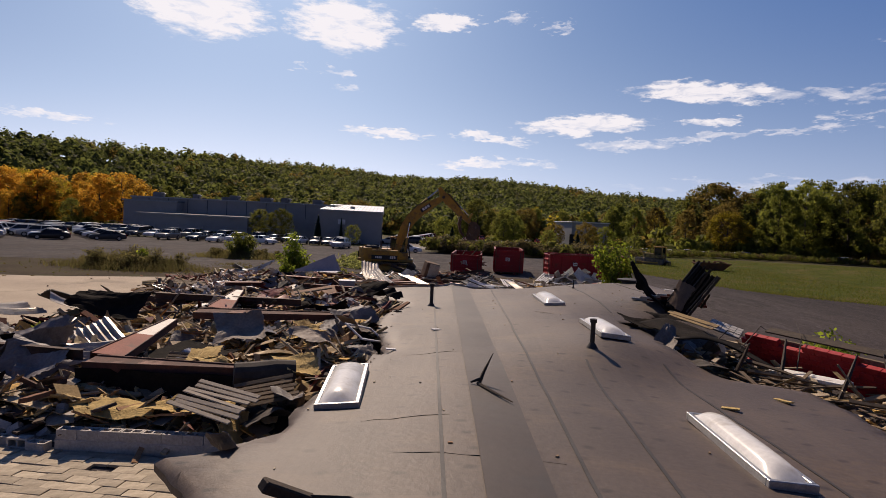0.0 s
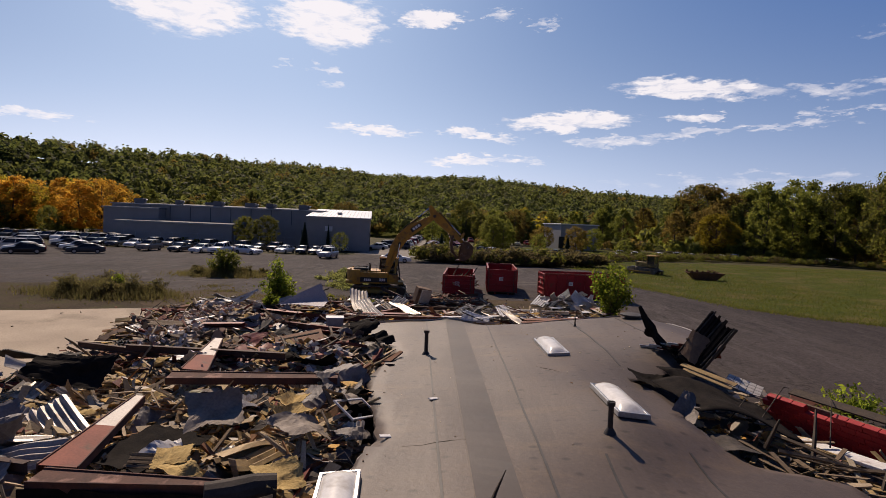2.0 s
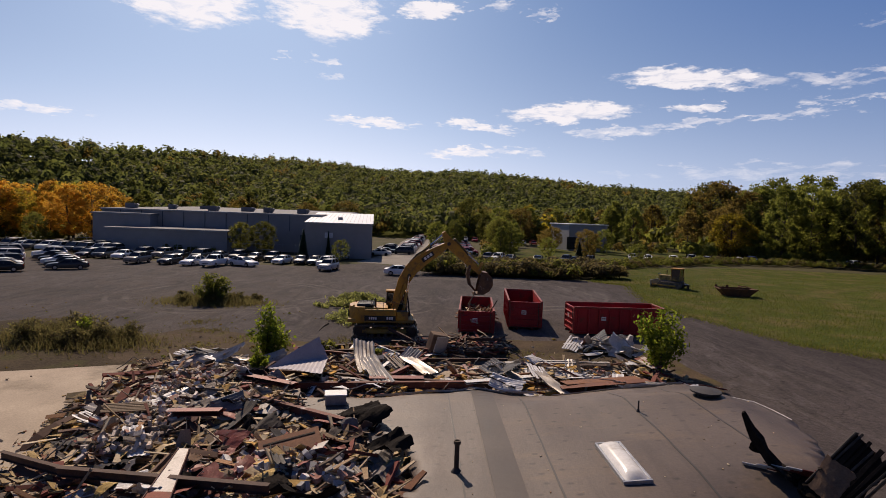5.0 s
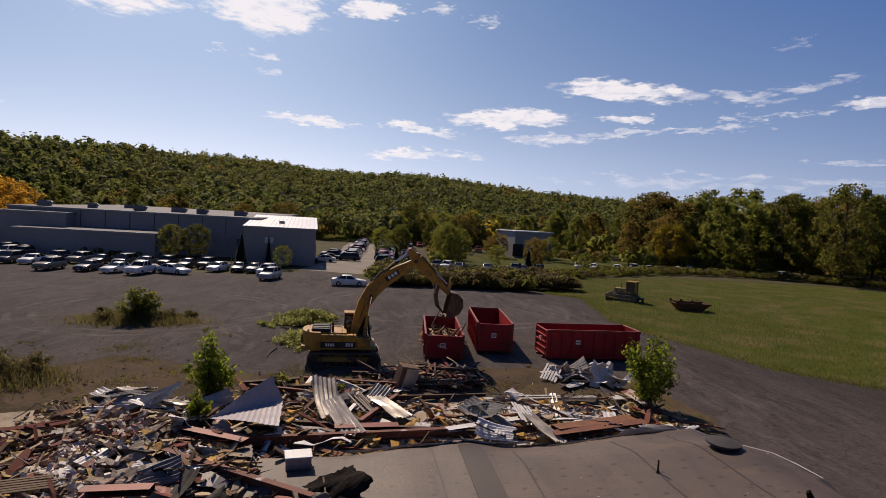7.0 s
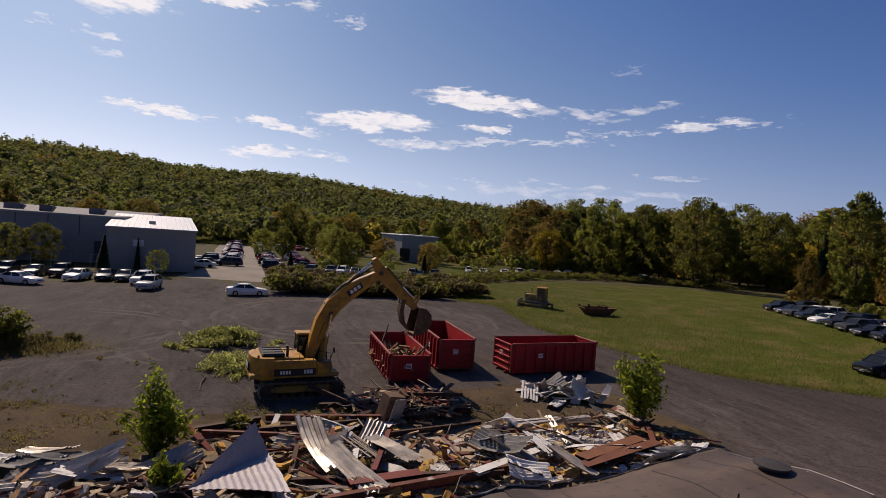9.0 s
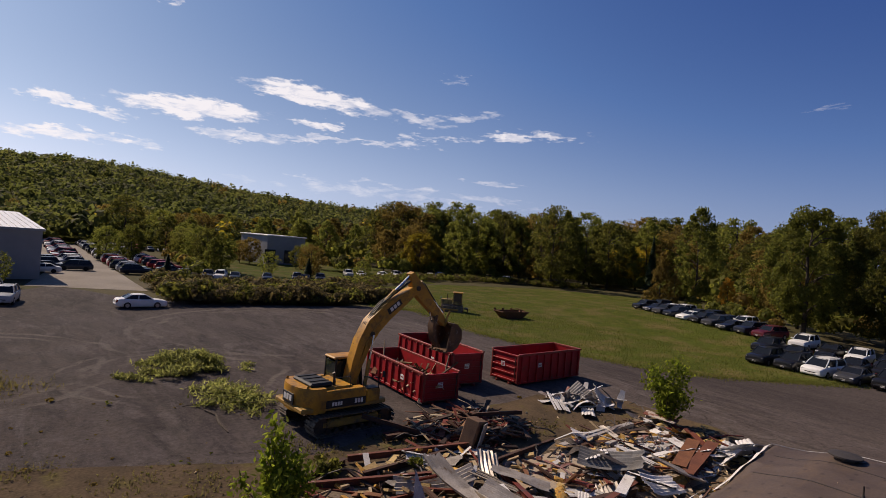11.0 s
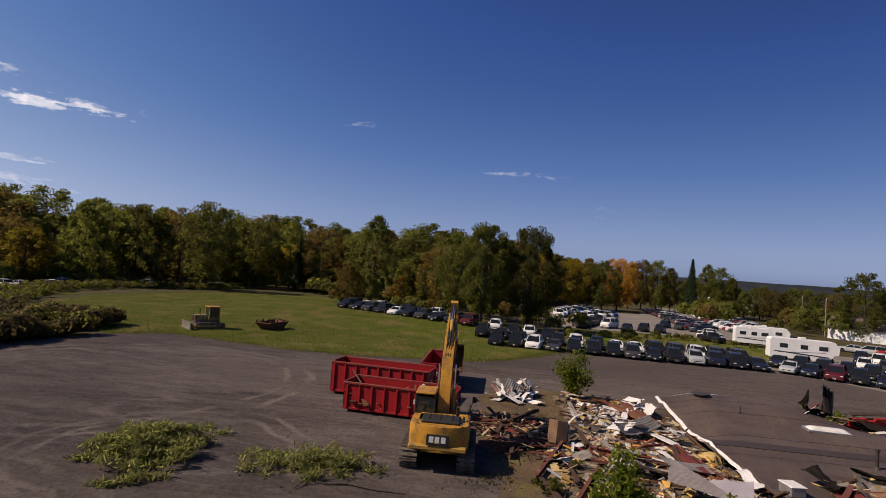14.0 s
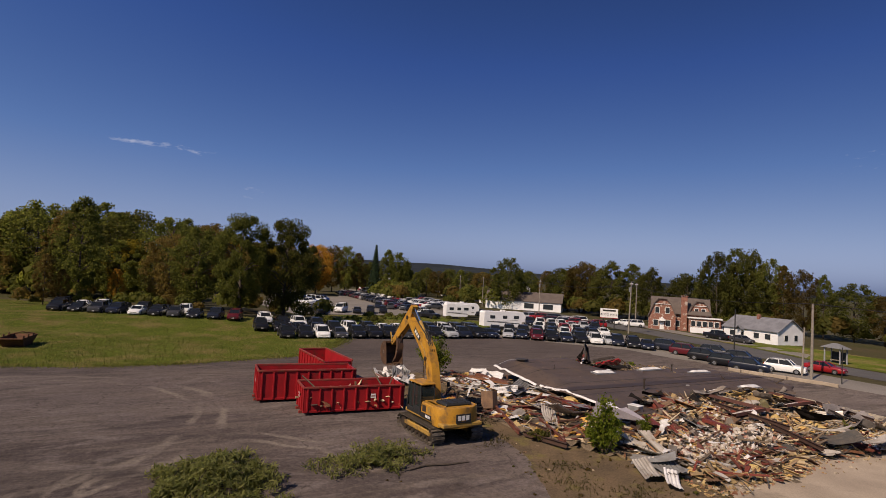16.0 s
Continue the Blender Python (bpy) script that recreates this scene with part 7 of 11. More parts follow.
# ---- demolition debris: materials and piece makers ----
M["timber"] = surf("splintered_timber", (.3, .22, .12), (.2, .14, .08), 4, .85, fine=20, fine_amt=.3, bump=.2, island=.25, palette=[(.48, .36, .21), (.34, .23, .135), (.19, .135, .085), (.56, .46, .31), (.1, .075, .055), (.33, .17, .08), (.42, .33, .22), (.54, .42, .26)])
M["insul"] = surf("torn_insulation", (.38, .27, .12), (.28, .195, .085), 3, .95, fine=14, fine_amt=.3, bump=.4, island=.3, palette=[(.5, .35, .15), (.55, .4, .19), (.4, .28, .13), (.46, .36, .22), (.26, .18, .1), (.5, .31, .1)])
M["sheet_mix"] = surf("torn_sheet_scrap", (.4, .4, .4), (.2, .2, .2), 3, .6, .1, fine=20, bump=.1, island=.2, palette=[(.54, .49, .43), (.14, .11, .082), (.32, .26, .2), (.09, .07, .055), (.23, .16, .105), (.28, .22, .16), (.07, .056, .045), (.18, .055, .032), (.13, .095, .06), (.36, .26, .13)])
M["white_mix"] = surf("white_panel_scrap", (.7, .69, .66), (.5, .48, .45), 3, .5, fine=20, bump=.1, island=.15, palette=[(.72, .7, .68), (.6, .58, .55), (.3, .29, .28), (.24, .09, .06), (.65, .63, .6), (.16, .12, .1)])
M["block_mix"] = surf("broken_block", (.5, .48, .44), (.38, .36, .33), 5, .9, fine=25, bump=.3, island=.2, palette=[(.55, .53, .5), (.4, .38, .35), (.3, .28, .26), (.62, .6, .57), (.25, .1, .07)])
# char black, also worn by the black sheets that stand in for shade
M["char"] = surf("char_and_shade_black", (.011, .0095, .009), (.022, .018, .015), 3, .95, 0, fine=18, bump=.3, spec=.06)
M["corr_pale"] = surf("pale_corrugated_sheet", (.52, .47, .41), (.36, .32, .27), 1.5, .42, .25, fine=20, bump=.05, third=(.2, .13, .08), third_scale=2, third_cut=(.6, .75))
M["corr_rust"] = surf("rusty_corrugated_sheet", (.2, .12, .07), (.12, .075, .05), 2, .8, .05, fine=20, bump=.1)
M["corr_dark"] = surf("dark_corrugated_sheet", (.06, .058, .055), (.1, .085, .07), 2, .75, .1, fine=20, bump=.1)
M["corr_violet"] = surf("violet_grey_sheet", (.42, .385, .4), (.34, .31, .33), 1, .5, .0, fine=20, bump=.05)
M["beam_red"] = surf("primer_red_steel", (.17, .06, .04), (.12, .045, .032), 2, .75, .05, fine=18, bump=.1, third=(.42, .36, .33), third_scale=1.2, third_cut=(.62, .7))
M["beam_brown"] = surf("brown_rusty_steel", (.09, .05, .035), (.06, .035, .027), 2, .8, .05, fine=18, bump=.1)
M["panel_white"] = surf("white_painted_panel", (.7, .68, .66), (.6, .58, .55), 1.5, .45, fine=15, bump=.05, third=(.25, .14, .08), third_scale=2, third_cut=(.64, .74))
M["foil"] = surf("crumpled_pale_liner", (.3, .25, .2), (.2, .16, .125), 2, .75, 0, fine=15, bump=.2)
M["red_block"] = surf("red_painted_block", (.4, .018, .02), (.3, .015, .018), 2, .6, fine=20, bump=.15)
M["beam_rust"] = surf("orange_rust_steel", (.24, .1, .045), (.17, .075, .04), 2, .7, .15, fine=18, bump=.1)
M["beam_channel"] = surf("red_brown_channel", (.2, .075, .04), (.14, .055, .032), 1.5, .7, .1, fine=18, bump=.1)
M["beam_deep"] = surf("deep_red_steel", (.2, .045, .03), (.14, .035, .025), 2, .55, .1, fine=18, bump=.08, third=(.1, .06, .045), third_scale=1.5, third_cut=(.6, .7))
M["corr_grey"] = surf("grey_ribbed_sheet", (.2, .2, .2), (.14, .13, .12), 1.5, .65, .1, fine=20, bump=.05)
M["olive"] = surf("olive_drum_paint", (.2, .17, .08), (.14, .12, .06), 2, .6, fine=18, bump=.1)
M["wire"] = surf("old_cable", (.05, .045, .04), (.12, .1, .09), 3, .6, bump=0)

WEST = [(-2.2, 9.9), (-1.0, 11), (-1.2, 27), (-6, 29), (-7, 31), (-11, 35.5), (-15, 36), (-16, 30), (-13.5, 24), (-14.5, 17), (-15, 12), (-9, 10.4)]
NORTH = [(-11.5, 36.5), (-9, 30.5), (-5, 29.6), (1, 31), (6, 31), (12.6, 32.2), (13, 36), (12.4, 38.6), (8, 38.4), (4, 38.0), (1, 38.2), (-1, 39.8), (-5.5, 39.5)]
FLOOR = [(-1.6, 31.6), (4, 31.4), (12.8, 32.4), (12.9, 37.4), (8, 37.9), (3, 37.8), (-.8, 37.9), (-2.4, 35.5)]


def mound(x, y):
    """Height of the rubble over the ground."""
    w = n = 0
    if -18 < x < 0 and 2 < y < 38 and inside(WEST, x, y):
        d = min(1, min(abs(x + 15) * .25, 1) if x < -11 else 1)
        w = d * (.28 + .33 * noise.noise(Vector((x * .32, y * .32, 11))) + .14 * noise.noise(Vector((x * .9, y * .9, 4))))
        w -= .35 * math.exp(-((x + 4.5) ** 2 + (y - 9) ** 2) / 9)
        w += .25 * math.exp(-((x + 3.5) ** 2 + (y - 24) ** 2) / 25)
        w -= .45 * math.exp(-((x + 5.0) ** 2 + (y - 13.9) ** 2) / 3.5) + .35 * math.exp(-((x + 10.4) ** 2 + (y - 17.6) ** 2) / 3)
    if -13 < x < 14 and 29 < y < 42 and inside(NORTH, x, y):
        n = .01 if inside(FLOOR, x, y) else .14 + .16 * noise.noise(Vector((x * .4, y * .4, 3))) + .22 * math.exp(-((y - 33.5) / 2.2) ** 2)
    return max(w, n, 0)


def dz(x, y):
    return gz(x, y) + mound(x, y)


def build_mound():
    vs, fs, ix = [], [], {}
    step = .5
    for i in range(int(32 / step)):
        for j in range(int(42 / step)):
            x, y = -18 + i * step, 1 + j * step
            if inside(WEST, x, y) or inside(NORTH, x, y) or inside(WEST, x + step, y) or inside(NORTH, x + step, y + step):
                q = []
                for a, b in ((0, 0), (1, 0), (1, 1), (0, 1)):
                    k = (i + a, j + b)
                    if k not in ix:
                        ix[k] = len(vs)
                        px, py = -18 + k[0] * step, 1 + k[1] * step
                        m = mound(px, py)
                        vs.append((px, py, gz(px, py) + (m + .035 if m > 0 else .034)))
                    q.append(ix[k])
                fs.append(tuple(q))
    mb = MB()
    mb.add(vs, fs)
    tagged(part("ground_rubble", mb, M["dirt"], smooth="all", fix=False), "brown dirt and crushed rubble under the debris", "rubble ground", kind="structure")


build_mound()
SOIL = [(-14, 36), (-10, 34), (0, 31), (13, 32), (15, 36), (14, 42.5), (9, 45), (3, 43.6), (-2, 43), (-6, 41.5), (-12, 43.5), (-18, 46), (-21, 41), (-19, 37)]
M["soil"] = surf("trodden_soil", (.15, .106, .064), (.095, .07, .045), .5, .95, spec=.05, dusty=.4, fine=9, fine_amt=.4, bump=.4, bump_scale=8, third=(.15, .125, .045), third_scale=.7, third_cut=(.55, .72), world_space=True)
sheet("pavement_floor", FLOOR, 2, .075, M["concrete"], "bare stained concrete floor of the fallen building", "concrete floor", .25)
sheet("ground_soil", SOIL, 3, .022, M["soil"], "trodden brown soil with dry grass round the debris", "soil", 1.2)


def spot(poly, rng):
    xs, ys = [p[0] for p in poly], [p[1] for p in poly]
    while True:
        x, y = rng.uniform(min(xs), max(xs)), rng.uniform(min(ys), max(ys))
        if inside(poly, x, y):
            return x, y


def on_roof(x, y):
    return inside(ROOF, x, y)


HOLLOW = [(-6.5, 12.3), (-4.3, 12.2), (-4.6, 13.9), (-5.2, 15.4), (-6.6, 15.6)]


def scatter(name, n, poly, sizes, mat, label, category, seed, tilt=14, lift=(0.0, .16), bend=0.0, dens=None, up=None, parent=None):
    """Joined loose pieces lying about within an outline: sizes are (lo, hi) of length, width and thickness."""
    rng = random.Random(seed)
    V, F = [], []
    base_f = np.array([(0, 1, 3, 2), (4, 6, 7, 5), (0, 4, 5, 1), (2, 3, 7, 6), (0, 2, 6, 4), (1, 5, 7, 3)])
    o = 0
    for _ in range(n):
        for _try in range(20):
            x, y = spot(poly, rng)
            if on_roof(x, y) or (inside(HOLLOW, x, y) and rng.random() < .8):
                continue
            if dens is None or rng.random() < dens(x, y):
                break
        l, w, t = (rng.uniform(*s) for s in sizes)
        e = Euler((radians(rng.gauss(0, tilt)), radians(rng.gauss(0, tilt)), rng.uniform(0, 6.283)))
        m = np.array(e.to_matrix())
        z = (up or dz)(x, y) + rng.uniform(*lift) + t / 2
        if bend and rng.random() < .7:
            k = rng.uniform(-bend, bend)
            pts = []
            for i in range(4):
                u = (i / 3 - .5) * l
                zz = k * l * (1 - (2 * i / 3 - 1) ** 2)
                for yy in (-w / 2, w / 2):
                    for tt in (-t / 2, t / 2):
                        pts.append((u, yy * (1 + .3 * math.sin(i * 2.1 + x)), zz + tt))
            P_ = np.array(pts) @ m.T + np.array((x, y, z))
            f = []
            for i in range(3):
                a = i * 4
                f += [(a, a + 4, a + 5, a + 1), (a + 2, a + 3, a + 7, a + 6), (a, a + 2, a + 6, a + 4), (a + 1, a + 5, a + 7, a + 3)]
            f += [(0, 1, 3, 2), (12, 14, 15, 13)]
            V.append(P_)
            F.append(np.array(f) + o)
            o += 16
        else:
            j = 1 + .25 * rng.uniform(-1, 1)
            lo_, hi_ = (.85, 1.08) if t > .09 else (.35, 1.25)
            cj = {(sx, sy): (rng.uniform(max(lo_, .6), 1.1), rng.uniform(lo_, hi_), rng.gauss(0, .04) if t < .09 else 0) for sx in (-1, 1) for sy in (-1, 1)}
            P_ = np.array([(sx * l / 2 * cj[sx, sy][0], sy * w / 2 * cj[sx, sy][1], sz * t / 2 + cj[sx, sy][2]) for sx in (-1, 1) for sy in (-1, 1) for sz in (-1, 1)]) @ m.T + np.array((x, y, z))
            V.append(P_)
            F.append(base_f + o)
            o += 8
    me = fast_mesh(name, np.concatenate(V), np.concatenate(F), mat)
    return tagged(new(name, me), label, category, kind="stuff")


def corrugated(name, l, w, mat, curl, seed, pitch=.18, amp=.035, tear=.3):
    """A sheet with ribs along x, thick, bent and with one ragged end."""
    rng = random.Random(seed)
    nx, ny = 7, int(w / pitch * 2) + 1
    vs, fs = [], []
    for side in (0, 1):
        for i in range(nx):
            u = i / (nx - 1)
            for j in range(ny):
                v = j / (ny - 1)
                x = (u - .5) * l + (tear * noise.noise(Vector((v * 4, seed, 0))) * max(0, u - .6) * 2)
                y = (v - .5) * w
                z = (amp if j % 2 else -amp) + curl * l * (u - .5) ** 2 * 2 + .12 * w * noise.noise(Vector((u * 2, v * 2, seed * 1.7))) + curl * .5 * (v - .5) ** 2
                vs.append((x, y, z - side * .012))
    k = nx * ny
    for i in range(nx - 1):
        for j in range(ny - 1):
            a = i * ny + j
            fs += [(a, a + 1, a + ny + 1, a + ny), (k + a, k + a + ny, k + a + ny + 1, k + a + 1)]
    for i in range(nx - 1):
        for j in (0, ny - 1):
            a = i * ny + j
            fs.append((a, a + ny, k + a + ny, k + a))
    for j in range(ny - 1):
        for i in (0, nx - 1):
            a = i * ny + j
            fs.append((a, a + 1, k + a + 1, k + a))
    return MB().add(vs, fs).mesh(name, mat)


def crumpled(name, l, w, mat, amp, seed):
    """A torn sheet bent along a few sharp folds, thick, with a ragged outline."""
    n, mm = 17, 13
    vs, fs = [], []
    rng = random.Random(seed * 7 + 3)
    folds = [(rng.uniform(0, 6.283), rng.uniform(-.3, .3), rng.choice((-1, 1)) * rng.uniform(.5, 1.3)) for _ in range(4)]
    for side in (0, 1):
        for i in range(n):
            for j in range(mm):
                u, v = i / (n - 1) - .5, j / (mm - 1) - .5
                r = 1 + .22 * noise.noise(Vector((u * 3, v * 3, seed * 2.3))) + (.14 * noise.noise(Vector((u * 14, v * 14, seed))) if max(abs(u), abs(v)) > .45 else 0)
                z = amp * sum(k * (abs(u * math.cos(a) + v * math.sin(a) - d) - .2) for a, d, k in folds) * .8
                z += amp * .16 * noise.noise(Vector((u * 3, v * 3, seed))) + amp * .1 * abs(noise.noise(Vector((u * 9, v * 9, seed + 5))))
                vs.append((u * l * r, v * w * r, z - side * .015))
    k = n * mm
    for i in range(n - 1):
        for j in range(mm - 1):
            a = i * mm + j
            fs += [(a, a + 1, a + mm + 1, a + mm), (k + a, k + a + mm, k + a + mm + 1, k + a + 1)]
    for i in range(n - 1):
        for j in (0, mm - 1):
            a = i * mm + j
            fs.append((a, a + mm, k + a + mm, k + a))
    for j in range(mm - 1):
        for i in (0, n - 1):
            a = i * mm + j
            fs.append((a, a + 1, k + a + 1, k + a))
    return MB().add(vs, fs).mesh(name, mat)


def i_beam(name, p, q, depth, width, mat, label, category="steel beam", roll=0.0, sag=0.0, channel=False):
    """A rolled steel beam from p to q."""
    p, q = Vector(p), Vector(q)
    d = q - p
    l = d.length
    ob = new(name)
    x = d.normalized()
    y = Vector((0, 0, 1)).cross(x).normalized()
    z = x.cross(y)
    m = Matrix((x, y, z)).transposed().to_4x4()
    ob.matrix_world = Matrix.Translation(p.lerp(q, .5)) @ m @ pose(0, 0, 0, roll)
    t = .014
    mb = MB()
    h, b = depth / 2, width / 2
    n = 6
    outline = [(-b, -h), (b, -h), (b, -h + t), (t / 2, -h + t), (t / 2, h - t), (b, h - t), (b, h), (-b, h), (-b, h - t), (-t / 2, h - t), (-t / 2, -h + t), (-b, -h + t)]
    if channel:
        outline = [(-b, -h), (b, -h), (b, -h + t), (-b + t, -h + t), (-b + t, h - t), (b, h - t), (b, h), (-b, h)]
    mb.loft([[((i / n - .5) * l, yy, zz + sag * (1 - (2 * i / n - 1) ** 2)) for yy, zz in outline] for i in range(n + 1)])
    me = mb.mesh(name, mat)
    new_ob = new(name, me)
    new_ob.matrix_world = ob.matrix_world
    bpy.data.objects.remove(ob)
    return tagged(new_ob, label, category, "steel beams in the debris")

# ---- debris fields ----
M["pale_mix"] = surf("pale_scrap", (.5, .48, .45), (.36, .34, .31), 3, .85, 0, fine=20, bump=.1, island=.2, palette=[(.52, .48, .42), (.36, .3, .23), (.26, .2, .14), (.5, .38, .2), (.16, .12, .09)])
M["block_white"] = surf("whitewashed_block", (.7, .64, .58), (.56, .5, .44), 5, .9, fine=25, bump=.3, island=.2, palette=[(.66, .59, .52), (.55, .48, .4), (.4, .33, .26), (.7, .64, .57), (.3, .13, .08), (.48, .4, .32), (.22, .16, .11)])
M["rust_mix"] = surf("rusty_steel_scrap", (.17, .06, .04), (.1, .045, .03), 3, .85, .05, fine=20, bump=.1, island=.25, palette=[(.18, .05, .032), (.1, .055, .036), (.2, .09, .045), (.06, .045, .036), (.14, .03, .022)])
M["chip_mix"] = surf("mixed_chips", (.3, .22, .12), (.2, .14, .08), 4, .9, fine=20, bump=.2, island=.25, palette=[(.46, .32, .14), (.3, .2, .1), (.14, .1, .065), (.46, .4, .3), (.4, .27, .11), (.24, .1, .06)])
M["insul_bright"] = surf("bright_insulation", (.62, .36, .09), (.5, .27, .06), 3, .95, fine=14, fine_amt=.3, bump=.4, island=.2)
near_w = lambda x, y: .35 + .65 * sstep(-15, -8, x)
edge_w = lambda x, y: .3 + .7 * sstep(-15, -9, x)
scatter("timber_scraps", 1350, WEST, ((.4, 2.4), (.04, .2), (.015, .05)), M["timber"], "heap of splintered boards and laths", "timber debris", 1, 18, (.05, .36), .05, near_w)
scatter("rust_scraps", 620, WEST, ((.5, 2.6), (.08, .3), (.03, .1)), M["rust_mix"], "bent rusty steel strips in the debris", "steel debris", 19, 14, (0, .3), .08)
scatter("insulation_scraps", 1500, WEST, ((.2, .9), (.15, .5), (.012, .04)), M["insul"], "torn ochre insulation board strewn over the rubble", "insulation debris", 2, 20, (.06, .34), dens=lambda x, y: .08 + sstep(0, .25, noise.noise(Vector((x * .45, y * .45, 21)))))
scatter("sheet_scraps", 750, WEST, ((.3, 1.3), (.15, .6), (.008, .02)), M["sheet_mix"], "torn sheet metal and roofing felt scraps", "sheet debris", 3, 24, (0, .3), .22, near_w)
scatter("block_rubble", 420, [(-13.4, 34.4), (-11, 33.6), (-9.7, 25), (-11.6, 23.5), (-12.8, 27)], ((.08, .36), (.08, .2), (.06, .18)), M["block_white"], "heap of broken concrete blocks and bricks", "block rubble", 4, 22, (.12, .5))
scatter("block_rubble", 420, [(-14, 18), (-6, 14), (-6.2, 9.9), (-9, 9.5), (-15, 11)], ((.16, .4), (.14, .22), (.1, .2)), M["block_mix"], "broken concrete blocks among the debris", "block rubble", 14, 25, (0, .2))
scatter("timber_scraps", 230, NORTH, ((.3, 1.8), (.04, .16), (.02, .07)), M["timber"], "splintered boards north of the roof", "timber debris", 5, 12, (0, .18), .05)
scatter("insulation_scraps", 90, NORTH, ((.2, .6), (.12, .4), (.03, .1)), M["insul_bright"], "bright orange insulation torn among the panels", "insulation debris", 61, 20, (.05, .25))
scatter("insulation_scraps", 170, NORTH, ((.15, .75), (.1, .5), (.03, .12)), M["insul"], "torn ochre insulation among the panels", "insulation debris", 6, 18, (0, .14))
scatter("white_panel_scraps", 46, NORTH, ((.6, 3.0), (.1, .45), (.01, .03)), M["white_mix"], "white painted panel scraps and trim", "panel debris", 7, 16, (0, .22), .15)
scatter("rust_scraps", 150, NORTH, ((.6, 3.2), (.06, .22), (.03, .1)), M["rust_mix"], "bent rusty steel strips north of the roof", "steel debris", 18, 10, (0, .2), .06)
scatter("block_rubble", 90, NORTH, ((.18, .4), (.14, .22), (.1, .2)), M["block_mix"], "broken concrete blocks north of the roof", "block rubble", 8, 20, (0, .1))
scatter("insulation_scraps", 1500, [(-17, 37), (-13.4, 36.5), (-12, 33), (-11, 28), (-12, 22), (-13.6, 22), (-15.8, 28)], ((.05, .3), (.04, .16), (.012, .03)), M["chip_mix"], "brown and golden chips trodden into the slab edge", "insulation debris", 22, 8, (.02, .07))
NEARW = [(-13, 10.6), (-2, 10.4), (-1.2, 19), (-11, 20)]
scatter("timber_scraps", 420, NEARW, ((.3, 1.9), (.05, .2), (.015, .05)), M["timber"], "splintered boards and laths near the torn roof", "timber debris", 31, 20, (.15, .55), .05)
scatter("insulation_scraps", 520, NEARW, ((.2, .7), (.16, .5), (.02, .08)), M["insul"], "torn ochre insulation near the torn roof", "insulation debris", 32, 20, (.15, .5))
scatter("sheet_scraps", 260, NEARW, ((.3, 1.2), (.12, .5), (.008, .02)), M["pale_mix"], "pale torn sheet and liner scraps near the torn roof", "sheet debris", 33, 18, (.1, .4), .2)
CHIPS = [(-18, 40), (-16, 30), (-14, 24), (-13, 14), (-17, 14), (-22, 24), (-23, 33), (-20, 38)]
scatter("ground_chips", 200, CHIPS, ((.05, .25), (.04, .14), (.01, .03)), M["chip_mix"], "small chips strewn over slab and dirt", "chips", 9, 8, (.03, .05), dens=lambda x, y: sstep(-16.5, -14, x))
scatter("ground_chips", 90, SOIL, ((.05, .3), (.03, .08), (.01, .02)), M["timber"], "small splinters strewn over the soil", "chips", 10, 8, (.03, .05), up=gz)
EAST = [(8.0, 20.6), (13.6, 22.5), (15.5, 16), (14.5, 7), (10.6, 5), (10.7, 10), (11, 13.4), (8.2, 15)]
scatter("timber_scraps", 190, EAST, ((.3, 1.6), (.05, .22), (.02, .06)), M["timber"], "splintered boards beside the torn roof edge", "timber debris", 11, 18, (0, .7), .05)
scatter("sheet_scraps", 240, EAST, ((.3, 1.1), (.15, .5), (.008, .02)), M["sheet_mix"], "torn roofing and sheet scraps beside the roof", "sheet debris", 12, 24, (0, .6), .22)
scatter("insulation_scraps", 260, EAST, ((.12, .5), (.1, .35), (.03, .09)), M["insul"], "yellow insulation beside the torn roof edge", "insulation debris", 13, 18, (0, .5))
SCRAPHEAP = [(-2.5, 42.2), (-1.5, 39.5), (2.5, 39.2), (4.2, 41), (3.2, 43.3), (0, 43.6)]
scatter("scrap_heap", 150, SCRAPHEAP, ((.5, 2.8), (.06, .26), (.02, .07)), M["rust_mix"], "heap of twisted dark steel and boards by the excavator", "scrap heap", 15, 9, (0, .34), .16)
scatter("scrap_heap", 80, SCRAPHEAP, ((.4, 1.8), (.05, .2), (.02, .05)), M["timber"], "broken boards in the heap by the excavator", "scrap heap", 16, 12, (0, .4), .1)


def wires(name, n, poly, seed, label, hmax=.7, r=.014, up=dz):
    rng = random.Random(seed)
    mb = MB()
    for _ in range(n):
        x, y = spot(poly, rng)
        if on_roof(x, y):
            continue
        z = up(x, y)
        a = rng.uniform(0, 6.28)
        l = rng.uniform(.6, 2.6)
        pts = []
        for i in range(6):
            u = i / 5
            a += rng.uniform(-.5, .5)
            x += math.cos(a) * l / 5
            y += math.sin(a) * l / 5
            pts.append((x, y, z + .05 + hmax * rng.uniform(.3, 1) * math.sin(math.pi * u)))
        mb.tube(pts, rng.choice((r, r * 1.6, r * 2.4)), 5)
    tagged(part(name, mb, M["wire"], fix=False), label, "cables", kind="stuff")


wires("loose_cables", 90, WEST, 3, "bent rods and cables sticking out of the debris")
wires("loose_cables", 60, NORTH, 4, "bent rods and cables among the panels", .5)
wires("loose_cables", 34, SCRAPHEAP, 5, "twisted rods in the scrap heap", .5, .016)

